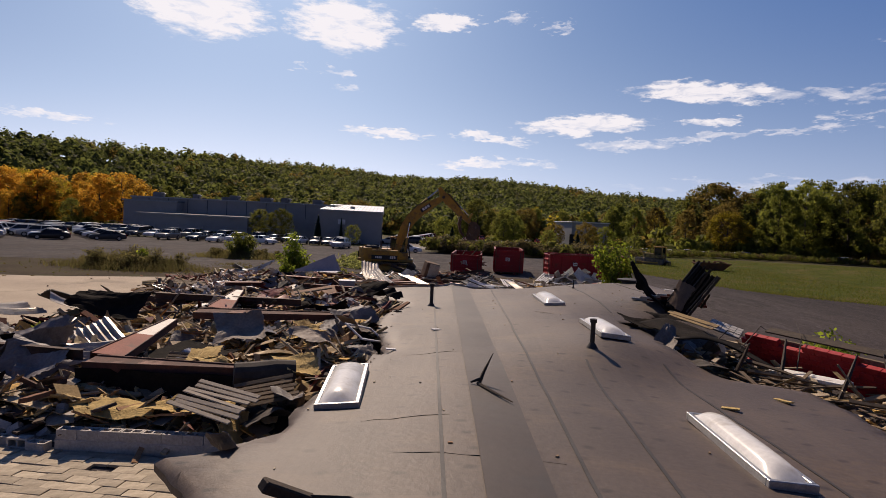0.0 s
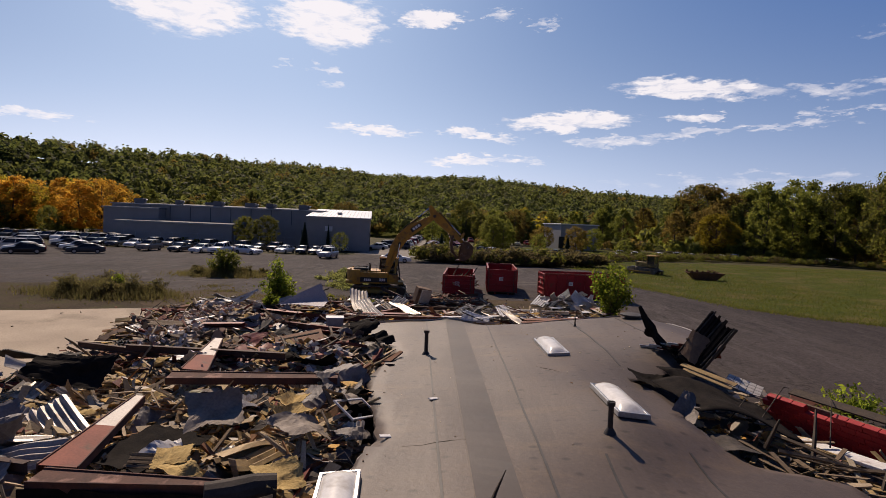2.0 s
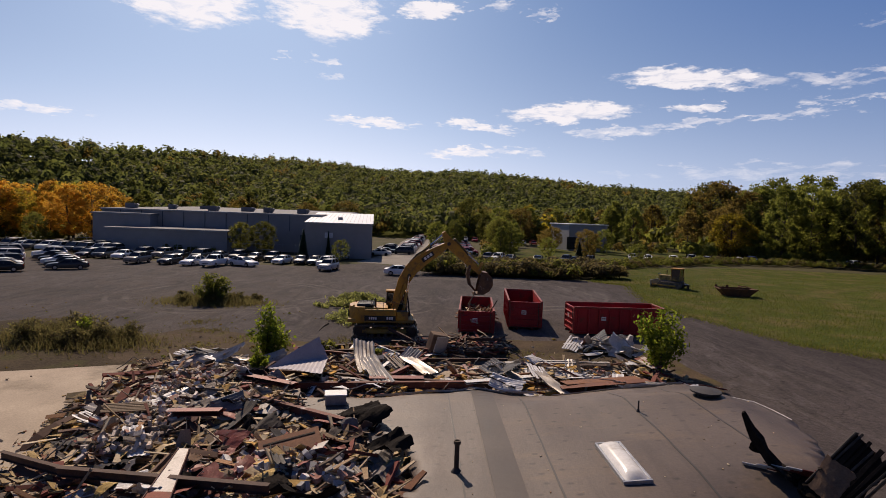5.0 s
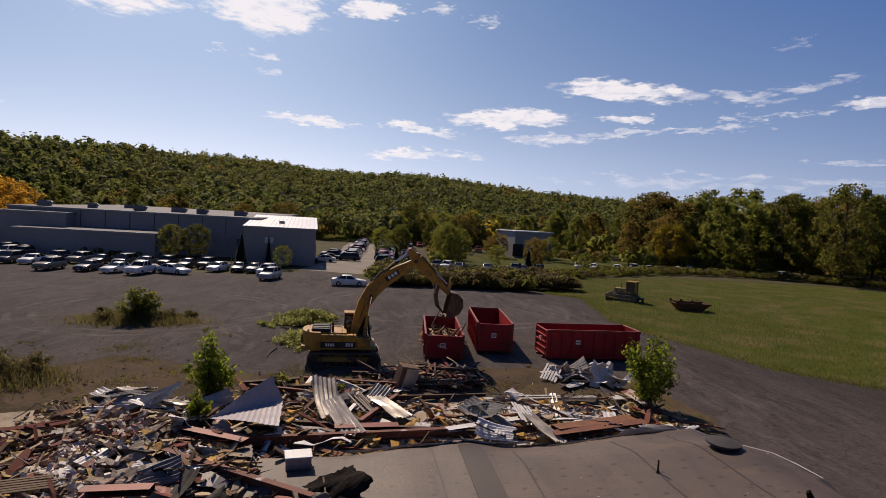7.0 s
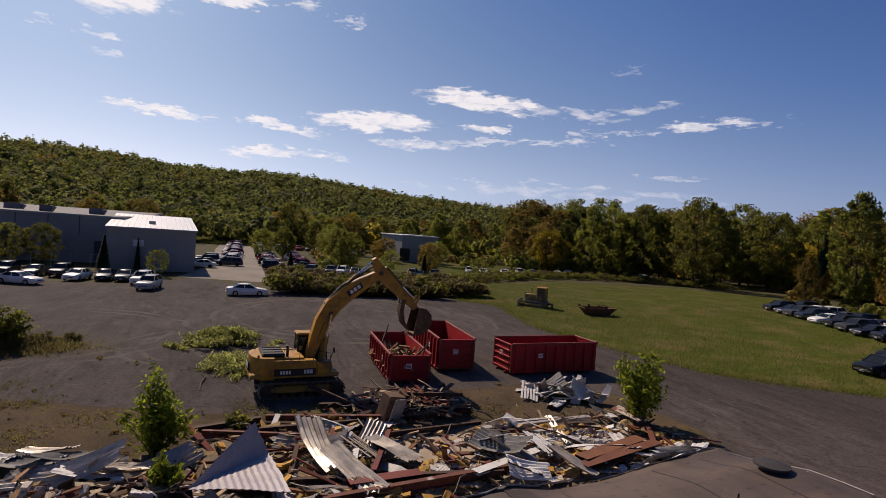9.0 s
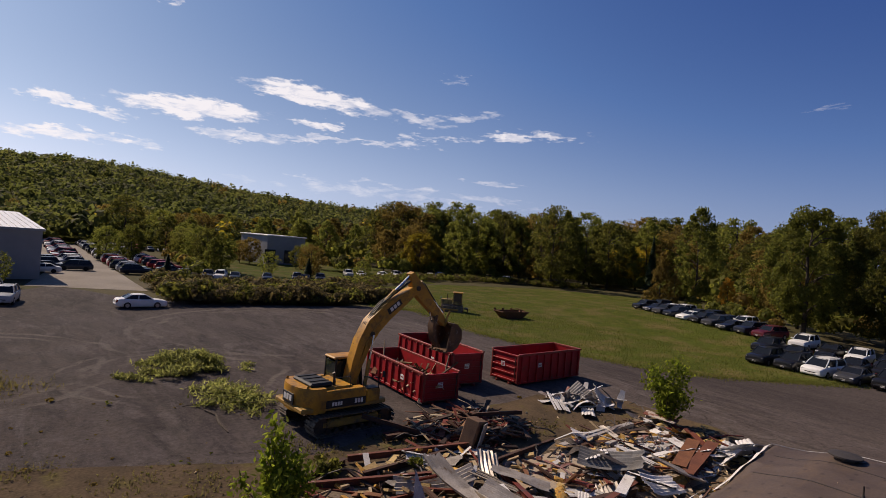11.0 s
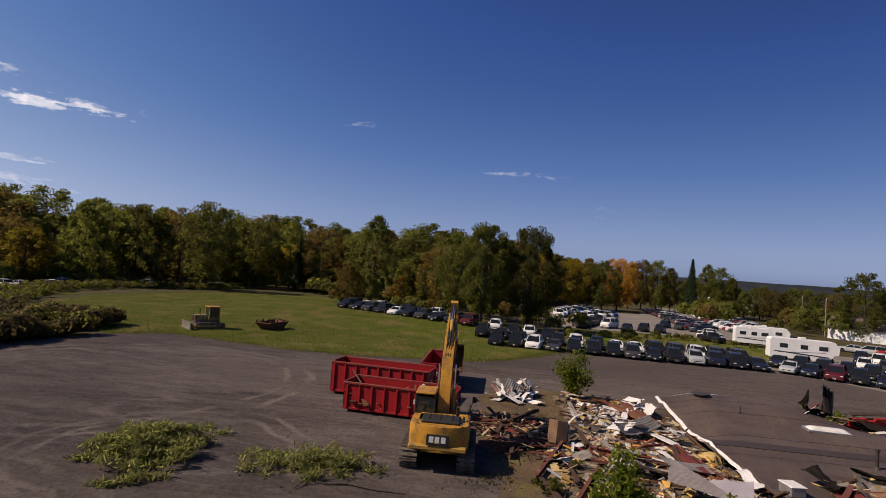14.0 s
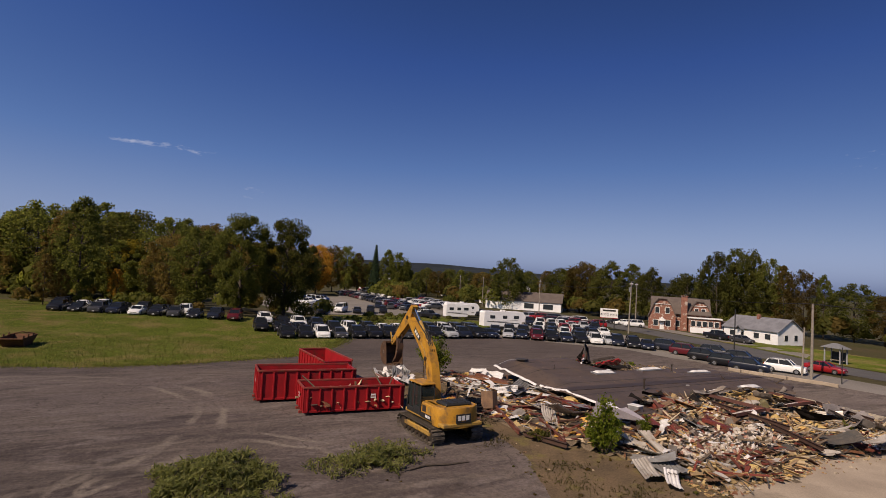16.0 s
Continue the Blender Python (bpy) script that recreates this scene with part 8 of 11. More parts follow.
# larger single sheets and panels
SHEETS = []
for i in range(5):
    SHEETS.append(("corrugated_sheet", corrugated("corrugated_sheet", 2.0 + .25 * i, 1.0, M["corr_pale"], .05 + .03 * i, i), "bent pale corrugated metal sheet", "metal sheet"))
for i in range(3):
    SHEETS.append(("corrugated_sheet", corrugated("corrugated_sheet", 1.8 + .3 * i, .9, M["corr_rust"], .1, 10 + i), "bent rusty corrugated metal sheet", "metal sheet"))
for i in range(3):
    SHEETS.append(("corrugated_sheet", corrugated("corrugated_sheet", 2.0 + .3 * i, 1.0, M["corr_dark"], .1, 20 + i), "bent dark corrugated roofing sheet", "metal sheet"))
CRUMP = []
for i, (mt, lb) in enumerate((("foil", "crumpled pale roof liner"), ("char", "torn black roofing felt"), ("sheet_grey", "crumpled grey sheet metal"), ("panel_white", "crumpled white wall panel"), ("char", "torn black roofing felt"), ("insul_big", "torn slab of ochre insulation"), ("foil", "crumpled pale roof liner"), ("dark_felt", "folded dark roofing membrane"))):
    if mt == "sheet_grey":
        M[mt] = surf("grey_sheet", (.25, .225, .2), (.15, .13, .115), 2, .7, .05, fine=18, bump=.1)
    if mt == "insul_big":
        M[mt] = surf("insulation_slab", (.56, .4, .16), (.44, .3, .11), 3, .95, fine=12, fine_amt=.3, bump=.5)
    if mt == "dark_felt":
        M[mt] = surf("dark_membrane", (.04, .034, .03), (.075, .06, .05), 2, .85, fine=18, bump=.2)
    CRUMP.append(("torn_sheet", crumpled("torn_sheet", 1.6, 1.1, M[mt], .5, i + 1), lb, "torn sheet"))


def lay(protos, n, poly, seed, where, lift=(.1, .4), tilt=22, smin=.5, smax=1.05):
    rng = random.Random(seed)
    for _ in range(n):
        x, y = spot(poly, rng)
        if on_roof(x, y):
            continue
        nm, me, lb, cat = rng.choice(protos)
        ob = new(nm, me)
        s = rng.uniform(smin, smax)
        ob.matrix_world = pose(x, y, dz(x, y) + rng.uniform(*lift) * s, max(-24, min(24, rng.gauss(0, tilt))), max(-24, min(24, rng.gauss(0, tilt))), rng.uniform(0, 360))
        ob.scale = (s, s, s)
        tagged(ob, f"{lb} {where}", cat, f"{cat}s in the debris")


lay(SHEETS, 46, WEST, 1, "in the western debris", (.08, .3), 8)
lay(CRUMP, 60, WEST, 2, "in the western debris")
lay([CRUMP[1], CRUMP[5], CRUMP[2], CRUMP[4], CRUMP[3]], 17, [(-13, 20), (-8, 21), (-3, 16), (-3, 11), (-8, 11), (-14, 14)], 3, "in the western debris", (.15, .4), 22, .6, 1.2)
lay(SHEETS, 8, NORTH, 4, "north of the roof", (.1, .3), 14)
lay([CRUMP[7], CRUMP[5], CRUMP[5], CRUMP[2]], 9, NORTH, 5, "north of the roof", (.1, .25), 14, .5, 1.1)
lay([CRUMP[1], CRUMP[7], SHEETS[8], CRUMP[0]], 7, EAST, 6, "beside the torn roof edge", (.2, .45), 14, .5, .8)
lay([CRUMP[7], CRUMP[4], CRUMP[2], CRUMP[5]], 22, [(-1.6, 26.5), (-1.0, 8), (-2.4, 8), (-3.4, 14), (-3.2, 26)], 7, "at the torn roof edge", (.35, .7), 24, .6, 1.1)
WHITEPILE = [(8.2, 43.2), (8.6, 40.9), (12.2, 40.4), (12.4, 42.4), (10.5, 43.8)]
scatter("white_scrap_pile", 40, WHITEPILE, ((.5, 1.9), (.1, .45), (.01, .03)), M["white_mix"], "pile of bent white panels near the long container", "panel debris", 17, 26, (0, .7), .25, up=gz)
WPAN = [("metal_panel", corrugated("metal_panel", 1.6 + .3 * i, .8, M["panel_white"], .03 * (i - 1), 50 + i, .16, .012, .25), "bent white metal wall panel", "metal panel") for i in range(4)]
lay(WPAN, 5, WHITEPILE, 8, "in the white scrap pile", (.25, .8), 30, .7, 1.1)
lay(WPAN, 6, NORTH, 9, "north of the roof", (.15, .35), 14, .6, 1.1)

# ---- single large pieces ----
M["beam_pink"] = surf("whitewashed_primer_steel", (.22, .075, .05), (.16, .055, .04), 2, .8, 0, fine=18, bump=.08, third=(.5, .43, .37), third_scale=.5, third_cut=(.48, .52))
# primer red darkened for rafter flanges and stiffeners, shadow-side tone in the colour
M["beam_pink_dark"] = surf("shaded_primer_steel", (.13, .05, .036), (.07, .035, .028), 1.2, .8, 0, fine=18, bump=.1)
def B(p, q, mat="beam_brown", depth=.32, width=.2, label="rust-brown steel beam lying in the debris", **kw):
    i_beam("steel_beam", p, q, depth, width, M[mat], label, **kw)


def rafter(p, q, w0, w1, split, roll, label, web="primer_web"):
    """A tapered rafter lying on its side: web, whitewashed from split on, between two flanges."""
    p, q = Vector(p), Vector(q)
    x = (q - p).normalized()
    y = Vector((0, 0, 1)).cross(x).normalized()
    t = thing("steel_rafter", Matrix.Translation(p) @ Matrix((x, y, x.cross(y))).transposed().to_4x4() @ pose(0, 0, 0, roll), label, "steel rafter", "fallen steel rafters")
    l = (q - p).length
    wd = lambda u: (w0 + (w1 - w0) * u) / 2

    def plate(u0, u1):
        return MB().loft([[(u * l, -wd(u), 0), (u * l, wd(u), 0), (u * l, wd(u), -.012), (u * l, -wd(u), -.012)] for u in (u0, u0 * .5 + u1 * .5, u1)])
    part("web", plate(0, split), M[web], t)
    if split < .99:
        part("web", plate(split, 1), M["white_web"], t, "whitewashed web")
    for s in (-1, 1):
        part("flange", MB().loft([[(u * l, s * (wd(u) + .007) + k * .014, z) for k, z in ((-1, .03), (1, .03), (1, -.2), (-1, -.2))] for u in (0, .5, 1)]), M["beam_pink_dark"], t, "rusty flange, its shaded side put into the dark colour")
    for u in (.34, .68):
        part("stiffener", MB().box((u * l, 0, -.12), (.012, 2 * wd(u), .2)), M["beam_pink_dark"], t)


M["primer_web"] = surf("primer_red_web", (.27, .085, .055), (.2, .065, .044), 1.2, .8, 0, fine=18, bump=.06, third=(.13, .07, .05), third_scale=1.6, third_cut=(.58, .72))
M["dull_web"] = surf("dull_rusty_web", (.13, .062, .045), (.08, .042, .033), 1.4, .85, 0, fine=18, bump=.1, third=(.3, .17, .13), third_scale=1.1, third_cut=(.54, .62))
M["white_web"] = surf("whitewashed_web", (.62, .56, .49), (.52, .46, .39), 1.5, .6, 0, fine=18, bump=.06, third=(.28, .19, .13), third_scale=2.2, third_cut=(.6, .72))
rafter((-6.4, 12.05, .5), (-7.1, 16.2, .6), .74, .24, .5, 6, "tapered primer-red steel rafter with a whitewashed end")
rafter((-7.05, 19.3, .5), (-8.1, 23.7, .6), .82, .3, .42, 6, "tapered primer-red steel rafter with a whitewashed end")
rafter((-6.6, 11.7, .46), (-2.9, 11.7, .48), .5, .2, 1.0, 5, "tapered dull red-brown steel rafter across the debris", "dull_web")
rafter((-7.6, 18.7, .46), (-2.2, 19.1, .55), .55, .34, 1.0, 8, "dark tapered steel rafter across the debris", "dull_web")
B((-10.6, 34.0, .1), (2.2, 32.9, .1), "beam_brown", .36, .2, "long rust-brown steel beam along the roof edge")
B((-6.8, 31.4, .25), (2.6, 33.2, .15), "beam_red", .34, .22, "long primer-red steel beam along the roof edge")
B((-3.5, 41.6, .05), (2.4, 41.4, .1), depth=.24)
B((-6.0, 40.4, .0), (-1.0, 39.0, .25), "beam_red", .25, .16, "bent primer-red steel beam near the excavator")
B((-8.5, 38.9, .0), (-4.0, 37.5, .1), "beam_red", .25, .16, "primer-red steel beam on the soil")
B((-2.2, 37.2, .1), (3.6, 38.2, .05), "beam_brown", .22, .14)
B((-9.4, 30.6, .1), (-3.6, 26.6, .5), "beam_red", .34, .24, "primer-red steel beam against the roof edge")
B((-14.2, 24.0, .0), (-9.8, 22.2, .2), "beam_brown", .25, .16)
B((3.4, 37.6, .0), (9.4, 38.0, .12), "corr_pale", .2, .3, "pale toothed trim rail north of the roof", channel=True)
B((-6.3, 38.6, .1), (1.9, 39.6, .05), "beam_brown", .22, .16, "long dark rusty steel beam north of the rubble")
B((-1.0, 40.2, .0), (-3.9, 43.2, .6), "beam_brown", .2, .12, "bent steel bar in the heap by the excavator")
B((.6, 43.0, .1), (3.4, 40.2, .8), "beam_brown", .18, .12, "bent steel bar in the heap by the excavator")

B((-4.7, 21.6, .5), (-11.2, 22.4, .35), "beam_brown", .26, .2, "rust-brown steel girder lying across the debris")
B((-6.9, 11.9, .5), (-11.6, 13.0, .3), "beam_brown", .24, .16, "rust-brown steel girder lying across the debris")
B((-6.6, 30.7, .5), (-9.6, 32.2, .4), "beam_deep", .2, .4, "broad deep-red steel plate girder on the debris", channel=True)
B((-1.0, 37.6, .1), (-2.6, 33.4, .3), "beam_deep", .26, .2, "deep-red steel beam north of the roof")
B((10.2, 34.05, .3), (5.55, 32.8, .14), "beam_channel", .24, .52, "broad rust-orange steel channel north of the roof", channel=True)
B((5.0, 34.6, .25), (1.0, 32.8, .3), "panel_white", .1, .4, "long white wall trim north of the roof", channel=True)

# purple-grey wall sheet leaning up at its corner
def leaning_sheet():
    """A ribbed sheet lying flat over the rubble, its far corner folded up steeply on a diagonal."""
    bl, br, tip, rt = Vector((-8.45, 32.4, .74)), Vector((-5.55, 31.35, .9)), Vector((-6.58, 35.0, 1.76)), Vector((-6.05, 34.95, .66))
    ns, nk = 26, 61
    across = Vector((br.y - rt.y, rt.x - br.x, 0)).normalized()
    vs, fs = [], []
    for lift in (0, -.014):
        for j in range(ns):
            s_ = .02 + .98 * j / (ns - 1)
            for i in range(nk):
                k = i / (nk - 1)
                e = tip.lerp(rt, k / .45) if k < .45 else rt.lerp(br, (k - .45) / .55)
                p = bl.lerp(e, s_ * (1 - .03 * abs(noise.noise(Vector((k * 11, 0, 4))))))
                c = (p - bl).dot(across) / .21
                rib = .022 if c - math.floor(c) < .45 else 0
                vs.append((p.x, p.y, p.z + rib + .05 * noise.noise(Vector((p.x * .9, p.y * .9, 1))) + lift))
    n = ns * nk
    for j in range(ns - 1):
        for i in range(nk - 1):
            a = j * nk + i
            fs += [(a, a + nk, a + nk + 1, a + 1), (n + a, n + a + 1, n + a + nk + 1, n + a + nk)]
    for i in range(nk - 1):
        for j in (0, ns - 1):
            a = j * nk + i
            fs.append((a, a + 1, n + a + 1, n + a))
    for j in range(ns - 1):
        for i in (0, nk - 1):
            a = j * nk + i
            fs.append((a, a + nk, n + a + nk, n + a))
    tagged(part("wall_panel", MB().add(vs, fs), M["corr_violet"]), "torn violet-grey ribbed wall panel folded up from the debris", "metal panel")
    for x, y, z, rz_, s, mt in ((-9.6, 35.2, .25, 20, 1.1, 1), (-4.2, 35.4, .5, 105, 1.2, 3), (-2.2, 36.2, .35, 60, .9, 2), (3.3, 34.2, .45, 130, 1.0, 0), (-12.2, 35.2, .3, 0, 1.1, 4), (5.2, 33.0, .35, 120, .9, 1)):
        o = new("corrugated_sheet", SHEETS[mt][1])
        o.matrix_world = pose(x, y, z, 12, -16, rz_)
        o.scale = (s, s, s)
        tagged(o, "pale ribbed metal sheet tipped over the debris", "metal sheet", "metal sheets in the debris")


leaning_sheet()

M["corr_gold"] = surf("golden_brown_deck", (.36, .25, .11), (.24, .16, .07), 2, .6, .1, fine=20, bump=.08, third=(.12, .07, .04), third_scale=2, third_cut=(.58, .7))


def key_sheets():
    """Large sheets whose places show well."""
    for x, y, z, rx, ry, a, l, w, mt, curl, lb, cat in ((-11.3, 35.0, .3, 8, -6, 165, 2.6, .8, "panel_white", .05, "long crumpled white wall panel at the debris end", "metal sheet"), 
                                                       (-12.9, 36.7, .4, -10, 14, 40, 2.2, 1.0, "corr_grey", .08, "grey ribbed roof sheet at the debris end", "metal sheet"), (-14.6, 18.6, .3, 14, 10, 80, 2.4, 1.2, "corr_pale", .1, "crumpled pale wall panel over the debris", "metal sheet"),
                                                       (-13.6, 21.0, .3, -12, 12, 60, 2.4, 1.2, "corr_dark", .2, "dark ribbed roof sheet over the debris", "metal sheet"), (10.4, 33.4, .3, 4, 3, 20, 2.4, .8, "panel_white", .1, "white wall panel beside the roof edge", "metal sheet"),
                                                       (8.9, 34.6, .3, -6, 6, 75, 2.2, .6, "panel_white", .15, "white wall panel north of the roof", "metal sheet"), (6.9, 36.8, .2, 4, -5, 80, 3.0, .5, "corr_pale", .05, "pale ribbed sheet north of the roof", "metal sheet"),
                                                       (-8.8, 28.4, .5, 18, -12, 20, 1.6, 1.1, "corr_grey", .1, "grey ribbed sheet standing in the debris", "metal sheet"), (-3.0, 13.6, .35, 8, 6, 70, 1.9, .8, "corr_gold", .1, "golden-brown ribbed roof deck in the debris", "metal sheet"),
                                                       (-7.9, 12.9, .35, 24, -8, 15, 1.6, .9, "corr_pale", .04, "bent pale ribbed roof sheet beside the rafter", "metal sheet"), (-9.0, 13.9, .35, -20, 8, 30, 1.8, .9, "corr_pale", .04, "bent pale ribbed roof sheet beside the rafter", "metal sheet"), (-12.2, 19.4, .4, 10, 12, 40, 2.2, .8, "corr_pale", .2, "pale ribbed sheet over dark felt", "metal sheet"), (-13.6, 36.9, .1, 6, 8, 150, 2.0, .8, "corr_pale", .2, "bent pale ribbed sheet at the debris end", "metal sheet"), (-4.9, 16.9, .5, 4, 6, 70, 1.7, 1.3, "corr_pale", -.3, "arched pale ribbed roof sheet in the debris", "metal sheet"), (-3.3, 14.2, .35, -20, 12, 62, 2.3, .8, "corr_gold", -.12, "golden-brown ribbed roof deck in the debris", "metal sheet")):
        o = new("corrugated_sheet", corrugated("corrugated_sheet", l, w, M[mt], curl, int(abs(x) * 10), .18, .03 if mt != "panel_white" else .012, .3))
        o.matrix_world = pose(x, y, max(z, mound(x, y) + .1) - .3 + .15, rx, ry, a)
        tagged(o, lb, cat, "metal sheets in the debris")
    t = thing("dented_drum", pose(-5.7, 16.7, .35, 80, 20, 40), "dented olive steel drum in the debris", "drum")
    part("shell", MB().tube([(0, 0, -.4), (0, 0, -.13), (0, 0, -.12), (0, 0, .12), (0, 0, .13), (0, 0, .4)], [.28, .28, .295, .295, .28, .28], 18), M["olive"], t, smooth=True)
    part("rim", MB().tube([(0, 0, .39), (0, 0, .42)], .3, 18), M["steel_dark"], t)
    t = thing("rusty_cabinet", pose(-.7, 39.3, gz(-.7, 39.3) + .25, 10, 12, 25), "torn rusty steel cabinet on its side", "cabinet")
    part("case", MB().box((0, 0, .6), (1.0, .65, 1.2), bev=.03), M["corr_rust"], t)
    part("door", MB().box((.1, -.42, .6), (.85, .05, 1.1), rot=(0, 0, 12), bev=.01), M["corr_pale"], t)
    t = thing("brown_door", pose(-5.0, 24.6, .5, 24, -10, 20), "orange-brown wooden door leaf in the debris", "door")
    part("leaf", MB().box((0, 0, 0), (2.0, .9, .045), bev=.01), M["beam_rust"], t)
    part("rail", MB().box((0, .2, .03), (1.7, .06, .02)), M["timber_dark"], t)
    t = thing("green_tarp", pose(-8.6, 18.8, dz(-8.6, 18.8) + .25), "crumpled green plastic sheet on the debris", "plastic sheet")
    part("fold", crumpled("fold", 1.3, .8, M["green_plastic"], .4, 77), None, t)


def laid_sheet(p, q, w, mat, curl, label, seed, roll=0.0, pitch=.18, amp=.03):
    """A ribbed sheet lying from p to q."""
    p, q = Vector(p), Vector(q)
    d = q - p
    o = new("corrugated_sheet", corrugated("corrugated_sheet", d.length, w, M[mat], curl, seed, pitch, amp, .25))
    o.matrix_world = Matrix.Translation((p + q) / 2) @ pose(0, 0, 0, 0, 0, math.degrees(math.atan2(d.y, d.x))) @ pose(0, 0, 0, roll, -math.degrees(math.asin(d.z / d.length)), 0)
    tagged(o, label, "metal sheet", "metal sheets in the debris")


laid_sheet((-3.95, 34.7, .78), (-2.7, 32.05, .3), .9, "corr_pale", .06, "pale ribbed roof sheet sloping off the rubble", 301, 6)
laid_sheet((-2.1, 36.3, .5), (-.7, 34.6, .15), 1.0, "corr_pale", .05, "pale ribbed roof sheet lying over the floor", 302, -8)
laid_sheet((-13.2, 35.5, .2), (-10.6, 35.5, .25), 1.0, "corr_pale", .03, "pale ribbed wall sheet heaped at the debris end", 303, 10)
laid_sheet((-11.2, 35.4, .3), (-9.6, 35.5, .2), .8, "corr_pale", .03, "pale ribbed wall sheet heaped at the debris end", 304, -8)
laid_sheet((-14.2, 34.7, .1), (-13.2, 34.5, .2), .6, "corr_pale", .05, "short ribbed wall sheet at the debris end", 305, 16)
laid_sheet((-12.6, 37.4, .2), (-14.3, 38.2, -.1), .8, "corr_pale", .1, "bent pale ribbed wall sheet lying off the debris end", 315, 16, .16, .025)
laid_sheet((-14.2, 37.0, .1), (-15.4, 38.0, -.2), .7, "panel_white", .14, "folded white wall sheet lying off the debris end", 317, -14, .16, .02)
laid_sheet((-12.6, 36.3, .2), (-14.6, 36.9, .1), 1.3, "corr_grey", .06, "grey ribbed roof sheet at the debris end", 316, 10)
laid_sheet((2.3, 35.7, .35), (3.5, 33.5, .75), 1.1, "corr_grey", .16, "grey ribbed sheet folded over the floor", 306, 22)
laid_sheet((4.4, 35.4, .1), (5.0, 34.0, .12), .5, "corr_pale", .02, "narrow pale ribbed sheet on the floor", 307)
laid_sheet((2.2, 32.6, .55), (3.7, 32.2, .35), 1.0, "panel_white", .1, "pale ribbed wall sheet against the roof edge", 308, 18, .16, .02)
laid_sheet((9.6, 41.0, .0), (8.3, 39.9, .1), .7, "panel_white", .08, "white ribbed wall sheet fallen from the heap", 309, 5, .16, .02)
laid_sheet((10.3, 41.2, 1.0), (11.6, 40.9, .1), 1.0, "panel_white", .12, "folded white wall sheet on the heap", 310, 35, .16, .015)
laid_sheet((10.3, 41.9, 1.0), (9.0, 42.3, .1), 1.1, "corr_grey", .12, "folded grey wall sheet on the heap", 311, -25, .16, .015)
laid_sheet((9.0, 42.6, .2), (8.0, 43.2, .0), .8, "panel_white", .05, "white wall sheet on the heap", 312, 8, .16, .02)
laid_sheet((10.6, 32.9, .25), (8.4, 33.6, .15), .5, "panel_white", .1, "bent white wall sheet beside the channel", 313, 12, .16, .02)
laid_sheet((12.2, 33.6, .3), (10.9, 32.7, .5), .7, "panel_white", .1, "bent white wall sheet at the roof corner", 314, 14, .16, .02)
for p, q, w, mt, lb in (((11.2, 38.4), (11.7, 36.8), .7, "beam_pink", "pink-brown steel plate lying on the blocks"), ((-9.2, 33.4), (-8.3, 33.2), .6, "beam_deep", "flat red-brown steel plate by the leaning panel"), ((-7.6, 31.9), (-6.4, 31.6), .5, "beam_deep", "flat red-brown steel plate at the roof edge")):
    o = part("steel_plate", MB().box((0, 0, 0), (math.hypot(q[0] - p[0], q[1] - p[1]), w, .03), bev=.006), M[mt])
    o.matrix_world = pose((p[0] + q[0]) / 2, (p[1] + q[1]) / 2, dz((p[0] + q[0]) / 2, (p[1] + q[1]) / 2) + .28, 6, 5, math.degrees(math.atan2(q[1] - p[1], q[0] - p[0])))
    tagged(o, lb, "steel plate", "steel plates in the debris")

M["green_plastic"] = surf("green_plastic", (.03, .12, .06), (.025, .09, .05), 2, .4, fine=12, bump=.1)
M["timber_dark"] = surf("dark_weathered_timber", (.07, .05, .035), (.045, .035, .027), 5, .85, fine=20, bump=.2)
key_sheets()

# white flashing and torn liner along the north roof edge
def flashing(pts, w, seed, label, mat="panel_white"):
    rings = []
    for i, (x, y, z) in enumerate(pts):
        k = 3.2 * noise.noise(Vector((i * .9, seed, 0)))
        y += .3 * w * noise.noise(Vector((i * .7, seed, 5)))
        rings.append([(x, y - w * .5, z + .04 * k), (x, y + w * .5, z - .1 + .08 * k), (x, y + w * .5, z - .12 + .08 * k), (x, y - w * .5, z + .02 + .04 * k)])
    ob = part("flashing", MB().loft(rings), M[mat], smooth=True)
    tagged(ob, label, "flashing", "white flashing at the roof edge")


flashing([(10.9 - .55 * i, 31.82 - .05 * i + .03 * math.sin(i * 1.3), rz(10.9 - .55 * i, 31.4) + .05) for i in range(12)], .16, 1, "torn white metal flashing along the roof edge")
flashing([(4.2 - .6 * i, 31.4 - .07 * i + .03 * math.sin(i * 1.7), rz(4.2 - .6 * i, 30.6) + .08) for i in range(13)], .12, 2, "thin white flashing along the roof edge")
flashing([(9.0 - .5 * i, 34.0 + .16 * i + .1 * math.sin(i), .25 + .1 * math.sin(i * .8)) for i in range(12)], .4, 3, "long bent white trim in the debris")
flashing([(6.0 - .5 * i, 35.0 + .1 * i + .1 * math.sin(i * 2), .3 + .1 * math.sin(i * .8)) for i in range(9)], .35, 4, "long bent white trim in the debris")
flashing([(-2.8 - .35 * i, 30.9 + .1 * math.sin(i), .55 + .12 * math.sin(i)) for i in range(7)], .45, 5, "crumpled white wall panel at the roof corner")

edge = part("flashing", MB().tube([(x, y, rz(x, y) + .02) for x, y in ((10.96, 31.74), (11.4, 31.22), (11.82, 30.7), (12.22, 29.85), (12.62, 29.0), (12.8, 28.0), (12.92, 27.0))], .016, 5), M["panel_white"])
tagged(edge, "thin white metal edge trim along the roof", "flashing", "white flashing at the roof edge")

